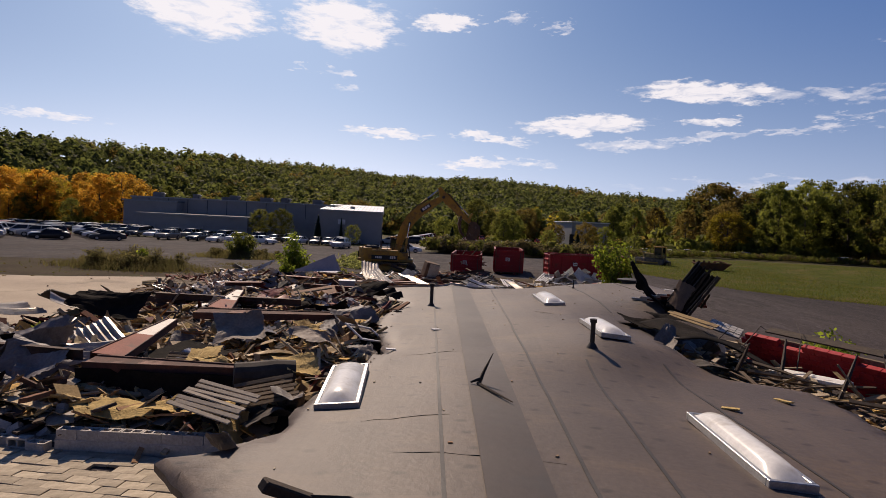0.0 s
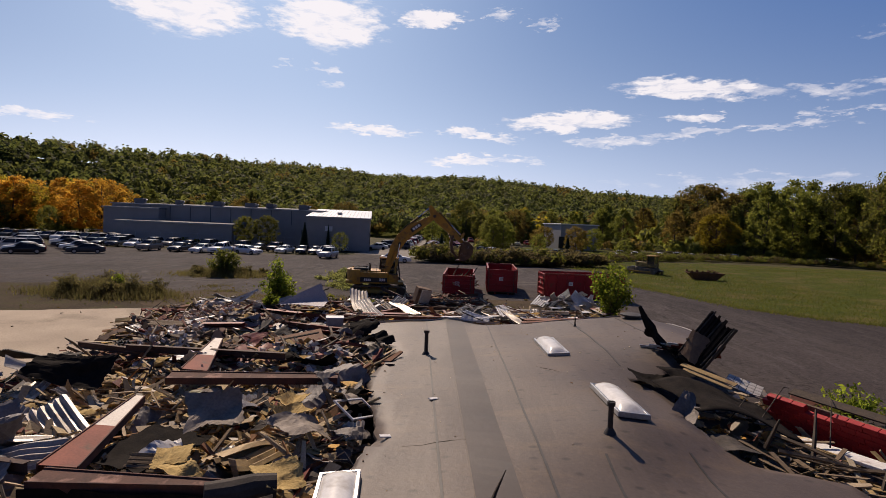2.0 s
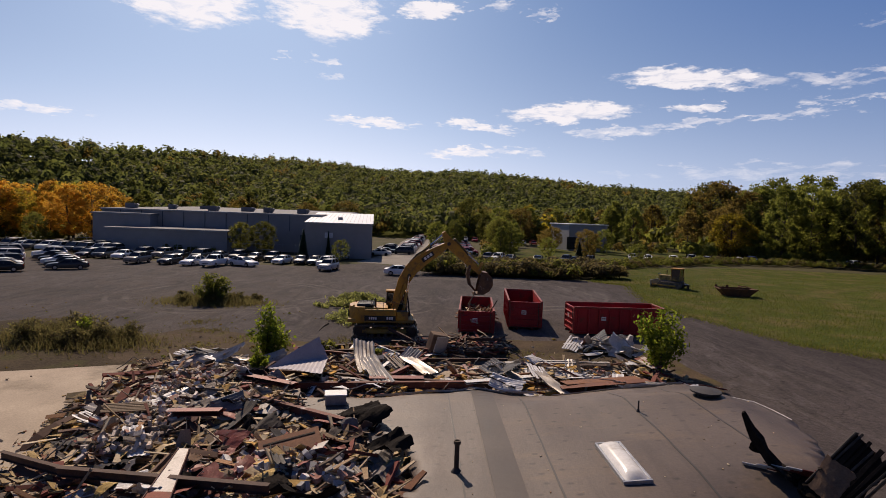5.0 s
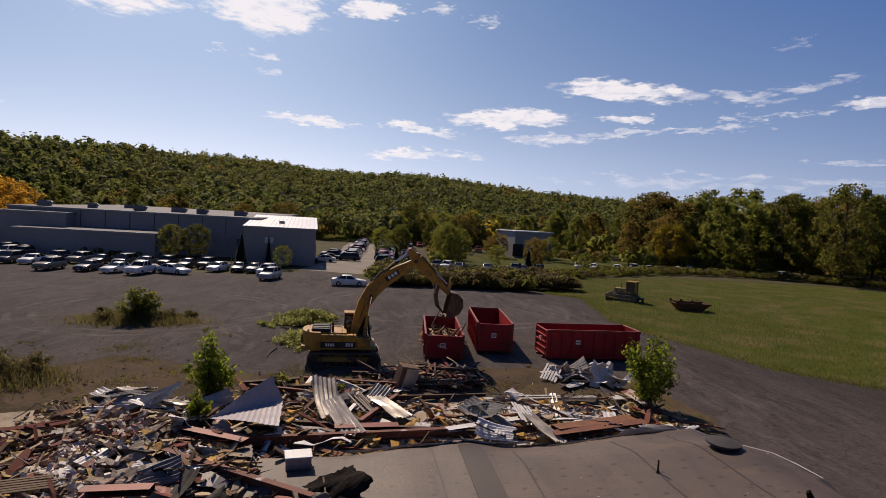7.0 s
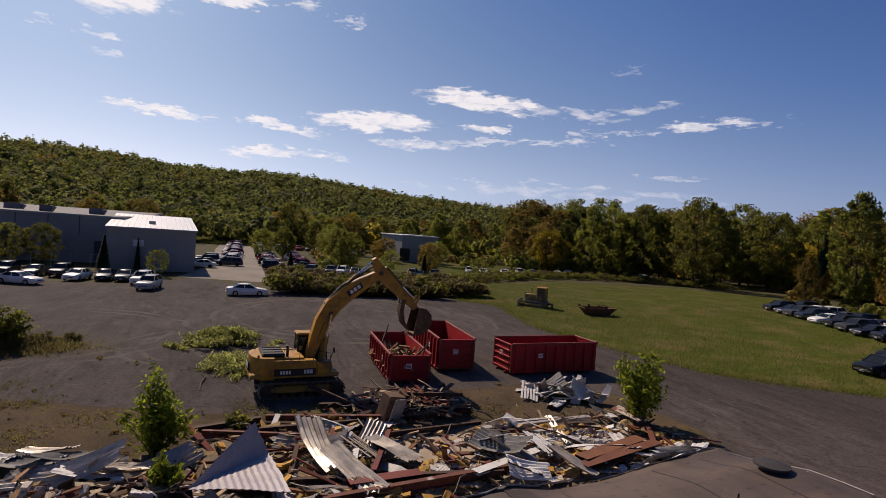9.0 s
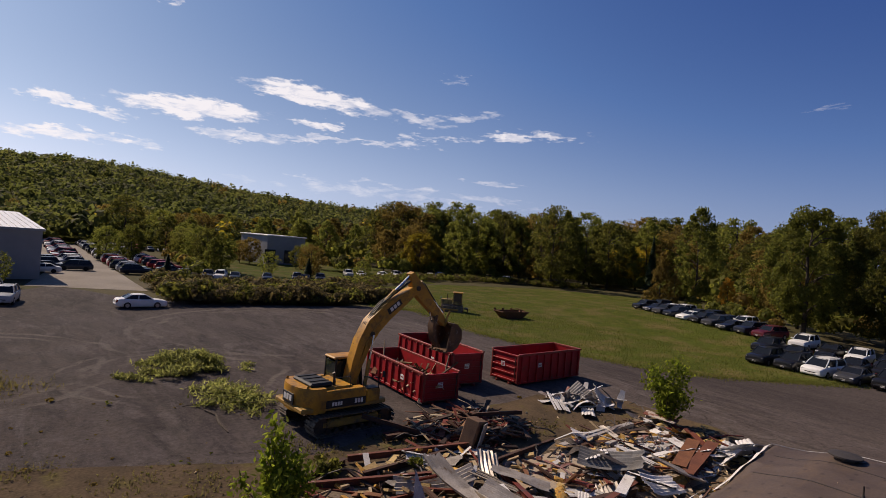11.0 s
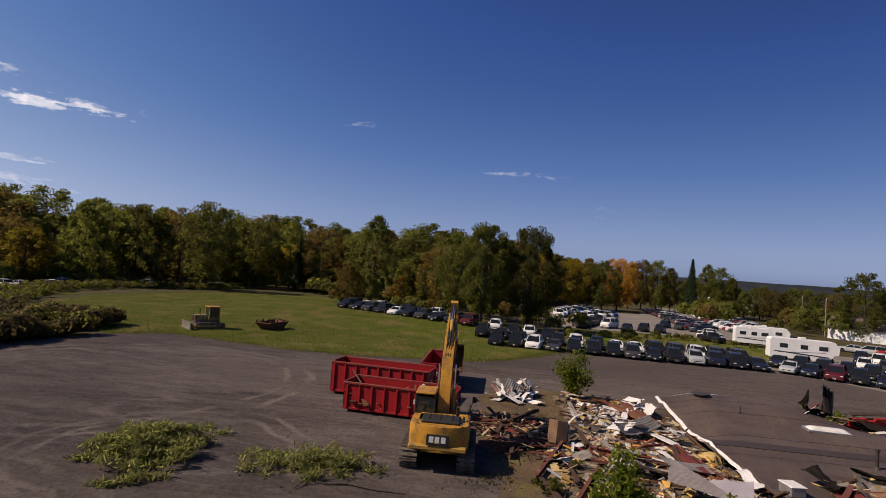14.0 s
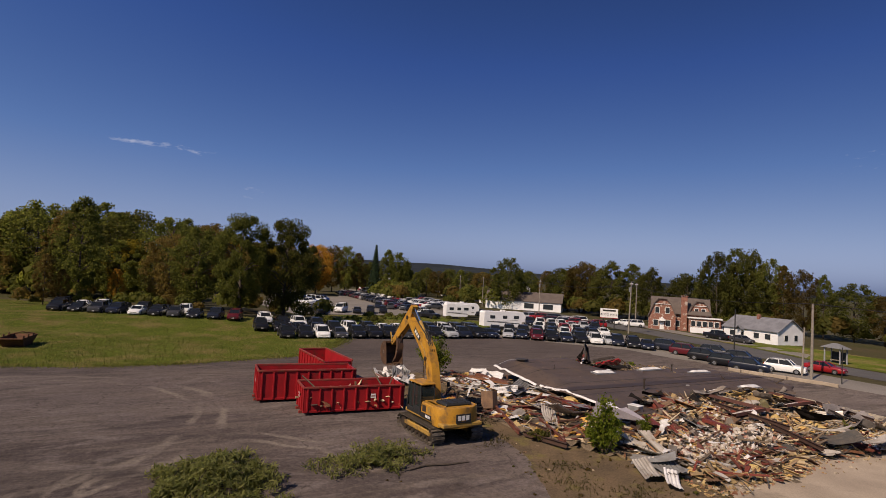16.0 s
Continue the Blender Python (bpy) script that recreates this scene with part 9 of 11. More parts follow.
# burnt metal at the eastern tear
def burnt_rack():
    """A ribbed panel thrown up on edge with a scorched plate on it, a bent arm before it, and felt hanging into the tear."""
    foot, up_, side = Vector((10.35, 20.65, 1.0)), Vector((.8, -.42, 1.45)), Vector((-.35, .75, .42))
    x, y = up_.normalized(), (side - side.project(up_)).normalized()
    m = Matrix((x, y, x.cross(y))).transposed().to_4x4()
    t = thing("charred_wreckage", Matrix.Translation(foot + up_ * .5 + side * .5) @ m, "charred black ribbed panel standing up from the torn roof", "burnt metal")
    part("panel", crumpled("panel", 1.75, 1.02, M["char"], .07, 191), None, t)
    for k, (u0, u1, v) in enumerate(((-.8, .95, -.44), (-.5, .86, -.3), (-.85, 1.0, -.12), (-.2, .82, .04), (-.6, .98, .2), (-.1, .88, .34), (-.7, 1.02, .46))):
        part("rib", MB().box(((u0 + u1) / 2, v, .03), (u1 - u0, .06 + .03 * (k % 3), .04), rot=(0, 0, 2 * (k % 3 - 1)), bev=.01), M["char"] if k % 3 else M["char_grey"], t)
    for s_ in (-1, 1):
        part("edge_rail", MB().box((.0, s_ * .55, 0), (1.9, .06, .14), bev=.015), M["char_grey"], t)
    part("scorched_plate", crumpled("scorched_plate", 1.0, .75, M["corr_rust"], .08, 91), None, t, "brown scorched steel plate").matrix_local = pose(-.45, .18, .13, 0, 0, 6)
    t2 = thing("charred_wreckage", pose(9.66, 22.7, 1.2), "charred bent steel arm standing at the roof edge", "burnt metal")
    part("arm", MB().loft([[(px - w, py, pz - .05), (px, py + w, pz), (px + w, py, pz + .05), (px, py - w, pz)] for px, py, pz, w in ((.3, -.7, .1, .14), (0, -.2, .2, .2), (-.25, .0, .55, .14), (-.42, .05, .85, .2), (-.62, .08, 1.15, .12), (-.85, .1, 1.6, .05))]), M["char"], t2)
    for i, (px, py, pz, l, w, rx, ry, a) in enumerate(((.15, -.6, .1, 1.2, .7, 20, 24, 20), (-.3, .1, .65, .6, .4, 50, 30, 10), (.6, -1.1, .0, 1.1, .6, 14, -20, 60), (.2, -1.3, -.2, .8, .5, 30, 10, 40))):
        part("shred", crumpled("shred", l, w, M["char"], .25, 8 + i), None, t2).matrix_local = pose(px, py, pz, rx, ry, a)
    # smooth felt sagging from the roof into the hollow
    n = 14
    vs = []
    for lift in (0, -.02):
        for i in range(n):
            for j in range(n):
                u, v = i / (n - 1), j / (n - 1)
                px, py = 8.45 + 2.7 * u - .3 * v + .5 * u * v, 16.5 + 2.9 * v - .25 * u + .15 * math.sin(u * 5)
                z = .8 + .22 * math.sin(math.pi * min(1, u * 1.25)) * (.4 + v) - .55 * u ** 1.6 + .08 * math.sin(5 * u + 3 * v) * u + .1 * noise.noise(Vector((u * 3, v * 3, 2)))
                vs.append((px, py, z + lift))
    k = n * n
    fs = [f for i in range(n - 1) for j in range(n - 1) for a in (i * n + j,) for f in ((a, a + 1, a + n + 1, a + n), (k + a, k + a + n, k + a + n + 1, k + a + 1))]
    for i in range(n - 1):
        for j in (0, n - 1):
            fs += [(i * n + j, (i + 1) * n + j, k + (i + 1) * n + j, k + i * n + j), (j * n + i, j * n + i + 1, k + j * n + i + 1, k + j * n + i)]
    tagged(part("roofing_felt", MB().add(vs, fs), M["char"], smooth="all"), "black roofing felt sagging from the torn roof edge", "roofing felt", "torn roofing at the tear")
    for i, (x, y, z, s) in enumerate(((8.3, 19.6, .72, .9), (9.4, 20.2, .95, .9), (8.9, 15.4, .3, .9))):
        o = new("roofing_felt", CRUMP[(1, 4, 7)[i]][1])
        o.matrix_world = pose(x, y, z, 8, 8, 40 * i)
        o.scale = (s, s, s * .5)
        tagged(o, "torn black roofing hanging at the broken roof edge", "roofing felt", "torn roofing at the tear")
    # boards and laths spilled between the roof and the red wall
    rng = random.Random(77)
    for i in range(44):
        x, y = spot([(9.0, 16.4), (11.6, 17.4), (12.6, 15.2), (12.2, 12.4), (11.2, 12.6), (11.1, 14.2), (9.2, 15)], rng)
        l = rng.uniform(.5, 1.7)
        o = part("board", MB().box((0, 0, 0), (l, rng.uniform(.07, .2), .028), bev=.004), M["timber"] if i % 3 else M["corr_gold"])
        o.matrix_world = pose(x, y, gz(x, y) + .62 + rng.uniform(0, .3), rng.gauss(0, 10), rng.gauss(0, 13), rng.choice((rng.gauss(-60, 18), rng.uniform(0, 180))))
        tagged(o, "splintered pale board spilled beside the torn roof", "board", "boards by the red wall")
    for i, (p, q) in enumerate((((10.9, 15.4, -.2), (11.7, 16.6, .95)), ((11.6, 14.0, -.2), (12.7, 15.0, .9)), ((12.2, 12.6, -.2), (13.4, 13.4, .85)), ((9.9, 15.8, .1), (10.1, 15.6, .95)), ((11.2, 15.4, -.2), (12.6, 14.1, .25)), ((10.0, 15.4, .2), (11.7, 14.6, .1)), ((11.3, 13.2, .1), (12.9, 12.0, .1)), ((10.4, 16.3, .3), (11.3, 14.9, .15)))):
        o = part("broken_timber", MB().tube([Vector(p), Vector(p).lerp(Vector(q), .55) + Vector((.03, .02, .02)), Vector(q)], [.06, .05, .025], 4), M["timber_dark"] if i < 4 else M["timber"])
        tagged(o, "splintered timber leaning beside the red wall", "broken timber", "timbers by the red wall")
    for p, q, w in (((9.75, 20.9, 1.05), (10.9, 19.3, .8), .22), ((9.6, 20.4, 1.0), (10.6, 19.0, .75), .14)):
        p, q = Vector(p), Vector(q)
        o = part("board", MB().box((0, 0, 0), ((q - p).length, w, .03), bev=.006), M["corr_gold"])
        o.matrix_world = Matrix.Translation((p + q) / 2) @ pose(0, 0, 0, 18, math.degrees(math.asin((p.z - q.z) / (q - p).length)), math.degrees(math.atan2(q.y - p.y, q.x - p.x)))
        tagged(o, "long golden board lying below the charred panel", "board", "boards by the red wall")
    t3 = thing("tiled_plate", pose(11.3, 19.6, .72, 18, 14, -35), "white tiled plate lying beside the torn roof", "tiled plate")
    part("backing", MB().box((0, 0, -.02), (1.1, .74, .03)), M["corr_grey"], t3)
    tile = MB().box((0, 0, 0), (.2, .16, .015), bev=.004).mesh("tile", M["tile_white"])
    for i in range(5):
        for j in range(4):
            part("tile", tile, None, t3).location = (-.44 + .22 * i, -.27 + .18 * j, .006)


M["tile_white"] = surf("dusty_white_tile", (.6, .57, .52), (.5, .46, .41), 3, .85, fine=18, bump=.05, spec=.1)
M["char_grey"] = surf("scorched_rail", (.07, .06, .052), (.03, .027, .024), 3, .8, .2, fine=18, bump=.2)
burnt_rack()


def red_wall():
    t = thing("wall_section", pose(13.25, 15.9, -.34, 0, 0, 0), "fallen red-painted block wall section leaning outward", "wall section")
    d = Vector((2.6, -6.2)).normalized()
    ang = math.degrees(math.atan2(d.y, d.x))
    me = MB().box((0, 0, 0), (.39, .18, .19), bev=.008).mesh("block", M["red_block"])
    for r in range(6):
        for k in range(17):
            if r == 5 and k in (3, 4, 9, 10, 11, 15, 16):
                continue
            o = part("block", me, None, t)
            o.matrix_local = pose(0, 0, 0, 0, 0, ang) @ pose((k - 8 + (.5 if r % 2 else 0)) * .4, 0, 0, 24, 0, 0) @ pose(0, 0, .1 + r * .2)
    part("backing", MB().box((0, -.06, .58), (6.7, .06, 1.1), rot=pose(0, 0, 0, 0, 0, ang) @ pose(0, 0, 0, 24)), M["dirt"], t)
    part("coping", MB().box((0, .12, 1.25), (5.4, .3, .05), rot=pose(0, 0, 0, 0, 0, ang) @ pose(0, 0, 0, 24)), M["timber_dark"], t)
    o = new("white_board", MB().box((0, 0, 0), (2.5, .4, .1), bev=.01).mesh("white_board", M["panel_white"]))
    o.matrix_world = pose(12.0, 15.9, .0, 8, -6, -76)
    tagged(o, "white board lying against the red wall", "board")
    for x, y, a in ((14.6, 20.6, -30), (10.6, 9.4, -50)):
        t3 = thing("roof_fragment", pose(x, y, gz(x, y) + .15, 0, 0, a), "tilted fragment of red-brown roof edge with white trim", "roof fragment", "roof fragments")
        part("deck", MB().box((0, 0, .3), (1.9, 1.1, .08), rot=(24, 8, 0), bev=.01), M["beam_red"], t3)
        part("trim", MB().box((-.2, -.55, .08), (2.0, .3, .06), rot=(40, 4, 0), bev=.01), M["panel_white"], t3)


red_wall()


# hollow-block foundation wall and paver floor at the south-west corner
def block_row():
    t = thing("block_wall", pose(-4.6, 9.75, gz(-4.6, 9.75), 0, 0, 2), "low grey wall stub with hollow blocks on top", "block wall")
    mb = MB()
    for s in (-1, 1):
        mb.box((0, s * .08, 0), (.39, .035, .19))
    for x in (-.178, 0, .178):
        mb.box((x, 0, 0), (.035, .13, .19))
    me = mb.mesh("block", M["block_grey"])
    part("footing", MB().box((.5, 0, .13), (3.4, .215, .3), bev=.012), M["block_grey"], t, "plain rendered grey footing")
    for k in range(8):
        part("block", me, None, t).location = (-.98 + k * .4, .005 * (k % 2), .375)
    for k in range(7):
        o = part("block", me, None, t)
        o.matrix_local = pose(-1.5 - .42 * k, .1 * ((k * 7) % 3 - 1), .13 + .03 * (k % 2), 90 if k % 2 else 0, 0, 8 * (k % 3 - 1))


M["block_grey"] = surf("grey_block", (.5, .46, .41), (.4, .365, .325), 4, .9, fine=25, bump=.25)
block_row()


def pavers():
    t = thing("paver_floor", pose(-4.6, 7.1, gz(-4.6, 7.1) + .06, 0, 0, -4), "floor of loose tan rectangular tiles", "tile floor", kind="structure")
    rng = random.Random(3)
    me = MB().box((0, 0, 0), (.472, .232, .05), bev=.005).mesh("tile", M["paver"])
    for r in range(21):
        for k in range(16):
            if rng.random() < .03:
                continue
            o = part("tile", me, None, t)
            o.matrix_local = pose((k - 8) * .48 + (.24 if r % 2 else 0) + rng.uniform(-.006, .006), (r - 10) * .24 + rng.uniform(-.004, .004), rng.uniform(-.008, .01), rng.gauss(0, 1.3), rng.gauss(0, 1.0), rng.gauss(0, .6))


M["paver"] = surf("tan_tile", (.44, .37, .27), (.34, .28, .2), 3, .85, fine=15, bump=.1, rnd=.2)
pavers()

# ---- slatted panels, torn insulation, block rows and the container's load ----
def slatted(x, y, z, rx, ry, a, l, w, n, mat, label, seed):
    rng = random.Random(seed)
    t = thing("slatted_panel", pose(x, y, z, rx, ry, a), label, "wall panel", "slatted panels in the debris")
    me = MB().box((0, 0, 0), (l, w / n * .72, .03), bev=.006).mesh("slat", M[mat])
    for k in range(n):
        if rng.random() < .08:
            continue
        o = part("slat", me, None, t)
        o.matrix_local = pose(rng.uniform(-.06, .06), (k - n / 2 + .5) * w / n, rng.uniform(0, .02), rng.gauss(0, 5), rng.gauss(0, 1.5), rng.gauss(0, 1.2))
    for xx in (-l * .32, l * .3):
        part("batten", MB().box((xx, 0, -.045), (.07, w * 1.02, .05)), M["timber_dark"], t)


for i, (x, y, z, rx, ry, a, l, w, n, mt, lb) in enumerate((
        (4.8, 34.7, .42, 14, -8, 95, 1.7, 1.0, 6, "panel_white", "pale slatted wall panel lying in the debris"),
        (2.9, 32.7, .5, 16, 10, 70, 1.5, 1.3, 8, "panel_white", "pale slatted wall panel against the roof edge"),
        (3.0, 35.4, .5, -24, 12, 40, 1.6, 1.0, 6, "panel_white", "pale slatted wall panel tipped up"),
        (8.2, 42.0, .3, 10, -14, 60, 1.8, 1.0, 6, "panel_white", "pale slatted wall panel on the white heap"),
        (-3.0, 10.2, .2, 18, 6, -15, 1.5, .95, 7, "pale_mix", "weathered slatted panel with dark gaps"),
        (-2.2, 10.8, .25, 24, -8, 20, 1.2, .8, 6, "timber", "splintered slatted panel by the torn roof"),
        (-5.0, 12.9, .2, 34, 4, 10, 1.0, .6, 6, "timber", "splintered slatted panel leaning in the debris"),
        (-12.4, 27.8, .3, 8, 4, 30, 1.6, .8, 6, "timber", "splintered slatted panel over the blocks"),
        (-2.6, 35.6, .4, 12, -10, 120, 1.9, .9, 6, "pale_mix", "weathered slatted panel north of the roof"))):
    slatted(x, y, max(z, dz(x, y) + .12), rx, ry, a, l, w, n, mt, lb, i)

M["insul_orange"] = surf("orange_insulation", (.5, .29, .07), (.4, .21, .045), 3, .95, fine=9, fine_amt=.35, bump=.7, bump_scale=14, third=(.55, .4, .16), third_scale=2, third_cut=(.55, .7))
WOOL = [crumpled("blanket", 1.5, .9, M["insul_orange"], .45, 60 + i) for i in range(4)]
for i, (x, y, s, a) in enumerate(((8.2, 37.0, .5, 60), (9.4, 36.2, .6, 110), (4.2, 34.2, .6, 30), (-1.4, 33.2, .6, 80), (-3.6, 33.8, .5, 10), (-9.4, 34.2, .5, 60), (-10.8, 33.6, .6, 20), (7.4, 36.8, .8, 20), (11.6, 35.2, 1.2, -60), (11.2, 36.0, 1.1, -40), (6.2, 37.4, .9, 10), (6.6, 34.6, .7, 80), (5.0, 33.0, .9, 10), (6.1, 34.2, .7, 50), (3.2, 33.6, .6, 80), (1.0, 33.0, .7, 15), (-.6, 34.2, .8, 60), (-2.4, 32.4, .7, 0),
                                  (-3.3, 10.9, .7, 5), (-5.6, 10.9, .6, 40), (-4.2, 12.7, .8, 70), (-3.2, 15.9, .9, 100), (-3.0, 13.0, .7, 20), (-2.6, 17.2, .8, 60), (-6.0, 20.6, .8, 10), (-8.6, 20.4, .9, 40), (-5.0, 22.8, .8, 75), (-4.0, 25.4, .7, 30),
                                  (-8.4, 15.4, .8, 60), (-9.6, 23.6, .8, 0), (-8.2, 26.6, .9, 50), (-11.0, 31.6, .8, 20), (-9.6, 17.4, .7, 10), (9.6, 16.4, .7, 40), (10.6, 13.2, .7, 10), (10.4, 18.4, .8, 70))):
    o = new("insulation_blanket", WOOL[i % 4])
    o.matrix_world = pose(x, y, dz(x, y) + .16, 8 * (i % 3 - 1), 6 * (i % 2), a)
    o.scale = (s, s, s * .8)
    tagged(o, "torn orange insulation blanket lying on the debris", "insulation", "torn insulation blankets")


def toothed_row(x, y, n, a, courses, label):
    """Hollow blocks laid on their sides, holes showing."""
    t = thing("block_wall", pose(x, y, dz(x, y) + .02, 0, 0, a), label, "block wall", "fallen block walls")
    mb = MB()
    for s in (-1, 1):
        mb.box((0, 0, s * .08), (.39, .19, .035))
    for xx in (-.178, 0, .178):
        mb.box((xx, .02, 0), (.035, .15, .13))
    me = mb.mesh("block", M["block_pale"])
    rng = random.Random(n)
    for r in range(courses):
        for k in range(n):
            if rng.random() < .12:
                continue
            o = part("block", me, None, t)
            o.matrix_local = pose((k - n / 2) * .41 + rng.uniform(-.02, .02), r * .22 + rng.uniform(-.02, .02), .12 + (courses - 1 - r) * .0, rng.gauss(0, 4), rng.gauss(0, 3), rng.gauss(0, 4))


M["block_pale"] = surf("pale_block", (.48, .45, .41), (.38, .35, .31), 4, .9, fine=25, bump=.25, rnd=.2)
toothed_row(6.45, 38.0, 7, 4, 1, "row of pale hollow blocks from a fallen wall")
toothed_row(6.8, 36.9, 5, 6, 1, "short row of pale hollow blocks from a fallen wall")
toothed_row(8.4, 35.4, 4, -15, 2, "tumbled pale hollow blocks from a fallen wall")
toothed_row(-13.2, 33.0, 5, 25, 2, "tumbled pale hollow blocks at the slab edge")
toothed_row(-11.9, 28.6, 5, -30, 2, "tumbled pale hollow blocks in the rubble")
scatter("block_rubble", 60, [(7.2, 37), (9.8, 36.4), (9.6, 34.2), (7.4, 34.8)], ((.2, .4), (.16, .22), (.14, .2)), M["block_mix"], "tumbled bricks and blocks north of the roof", "block rubble", 41, 22, (0, .12))
B((-1.0, 33.0, .3), (-3.6, 32.7, .3), "beam_deep", .24, .5, "broad red-brown steel plate at the roof corner", channel=True)
B((-7.2, 31.2, .35), (-9.2, 31.6, .2), "beam_deep", .2, .45, "broad red-brown steel plate at the roof corner", channel=True)
B((-8.4, 27.2, .5), (-10.4, 27.2, .4), "beam_deep", .2, .4, "broad red-brown steel plate on the rubble", channel=True)
B((10.0, 34.9, .2), (5.8, 33.3, .25), "beam_rust", .16, .6, "broad rust-orange steel channel north of the roof", channel=True)
B((-6.2, 40.2, .0), (-9.0, 39.2, .0), "beam_brown", .26, .24, "rusty twisted beam at the debris edge")

# load of the container beside the excavator
LOAD = [(1.2, 45.5), (3.1, 45.4), (3.3, 51.4), (1.35, 51.5)]
scatter("container_load", 150, LOAD, ((.5, 2.0), (.05, .2), (.02, .06)), M["timber"], "broken boards and scrap heaped in the red container", "scrap wood", 42, 26, (0, .45), .1, up=lambda x, y: gz(x, y) + .55)
scatter("container_load", 50, LOAD, ((.5, 1.8), (.08, .4), (.015, .04)), M["rust_mix"], "bent rusty strips in the red container", "scrap steel", 43, 30, (0, .5), .2, up=lambda x, y: gz(x, y) + .55)
for i, (p, q) in enumerate((((2.9, 46.0), (3.6, 46.6)), ((1.6, 50.6), (2.3, 51.8)), ((2.2, 45.9), (3.0, 45.0)))):
    o = part("board", MB().tube([(p[0], p[1], gz(*p) + 1.2), ((p[0] + q[0]) / 2, (p[1] + q[1]) / 2, gz(*p) + 1.75), (q[0], q[1], gz(*p) + 2.3)], [.05, .06, .04], 4), M["timber"])
    tagged(o, "splintered board sticking out of the red container", "board", "boards in the container")

# bare branches over the red wall
rods = [((9.4, 17.0, .2), (10.6, 18.0, .9), (11.9, 18.9, .5)), ((10.8, 17.6, .3), (12.0, 18.6, 1.0), (12.8, 19.6, .7)), ((11.6, 15.8, .2), (12.4, 17.0, 1.0), (12.9, 18.2, 1.3)), ((12.8, 13.8, .1), (13.4, 15.0, .9), (14.6, 16.4, 1.1)), ((13.2, 12.6, .1), (14.1, 14.0, .8), (14.9, 14.6, 1.3))]
for r in rods:
    o = part("bare_branch", MB().tube([Vector(p) for p in r], [.02, .016, .008], 5), M["bark"])
    tagged(o, "thin bare branch sticking up over the red wall", "branch", "bare branches by the wall")

# crumpled white wall sheets along the north roof edge
TRIM = [corrugated("torn_sheet", 2.4 + .4 * i, .5 + .1 * i, M["panel_white"], .06 - .05 * i, 70 + i, .17, .014, .5) for i in range(3)]
for i, (x, y, a, s) in enumerate(((11.8, 33.1, 10, .75), (10.2, 33.2, -8, .8), (8.4, 33.0, 12, .75), (6.6, 32.8, -6, .7), (4.6, 32.6, 20, .6), (9.2, 33.8, 70, .7), (11.0, 34.0, 30, .7), (8.0, 35.9, 5, .9), (5.6, 36.1, -6, .8), (3.0, 34.6, -20, 1.0), (1.0, 33.9, -16, .9), (-5.6, 32.6, 40, .7), (-7.0, 32.3, -30, .8), (-11.6, 35.2, 20, .8), (-13.2, 34.4, 70, .7), (-14.4, 17.4, 60, 1.1), (-13.2, 15.6, 30, 1.0))):
    o = new("torn_sheet", TRIM[i % 3])
    o.matrix_world = pose(x, y, dz(x, y) + (.14 if y > 30 else .3), 10 * (i % 3 - 1), 4, a)
    o.scale = (s, s, s)
    tagged(o, "crumpled white wall sheet by the roof edge" if y > 30 else "crumpled white wall sheet over the debris", "metal sheet", "white wall sheets")

# flat golden board and insulation slabs over the western rubble
GOLD = [(-15.6, 35.4), (-11.2, 34.8), (-8.4, 29.5), (-8.6, 24), (-9.4, 19), (-13.2, 19), (-14.4, 25), (-16.2, 30)]
scatter("board_slabs", 430, GOLD, ((.2, .75), (.15, .45), (.012, .03)), M["insul"], "torn golden board slabs lying flat over the rubble", "board debris", 91, 6, (.03, .14))
scatter("board_slabs", 260, [(-6.4, 12.4), (-2.2, 12.2), (-1.8, 18), (-3.4, 25), (-7, 27), (-6.6, 19.4)], ((.3, 1.0), (.2, .55), (.012, .03)), M["insul"], "torn golden board slabs between the steel channels", "board debris", 92, 14, (.2, .45))
scatter("block_rubble", 240, [(-7.2, 19.4), (-2.6, 19.6), (-2.8, 25), (-6.8, 26.5)], ((.16, .4), (.12, .22), (.1, .2)), M["block_mix"], "broken grey blocks heaped between the steel channels", "block rubble", 93, 25, (.1, .35))

# torn membrane flaps curling at the western roof edge
M["membrane_under"] = surf("membrane_flap", (.2, .17, .145), (.13, .11, .095), 1.5, .7, fine=12, bump=.15)
for i, (x, y, z, rx, ry, a, s) in enumerate(((-1.7, 8.2, .15, 14, 30, 60, .7), (-1.7, 10.8, .2, -10, 28, 100, .7), (-1.0, 15.2, .3, 12, 20, 70, .8), (-1.6, 18.6, .3, -14, 24, 95, .8), (-1.6, 23.6, .35, 10, 26, 80, .9), (-3.2, 26.8, .4, 18, 10, 40, .9), (8.2, 16.8, .7, 20, -18, 50, .8))):
    o = new("membrane_flap", crumpled("membrane_flap", 1.5, .8, M["membrane_under"], .55, 130 + i))
    o.matrix_world = pose(x, y, z, rx, ry, a)
    o.scale = (s, s, s)
    tagged(o, "torn grey roof membrane curling at the broken edge", "roof membrane", "torn membrane flaps")

M["cladding"] = surf("crumpled_cladding", (.24, .21, .2), (.15, .135, .13), 1.5, .6, .05, fine=18, bump=.08)
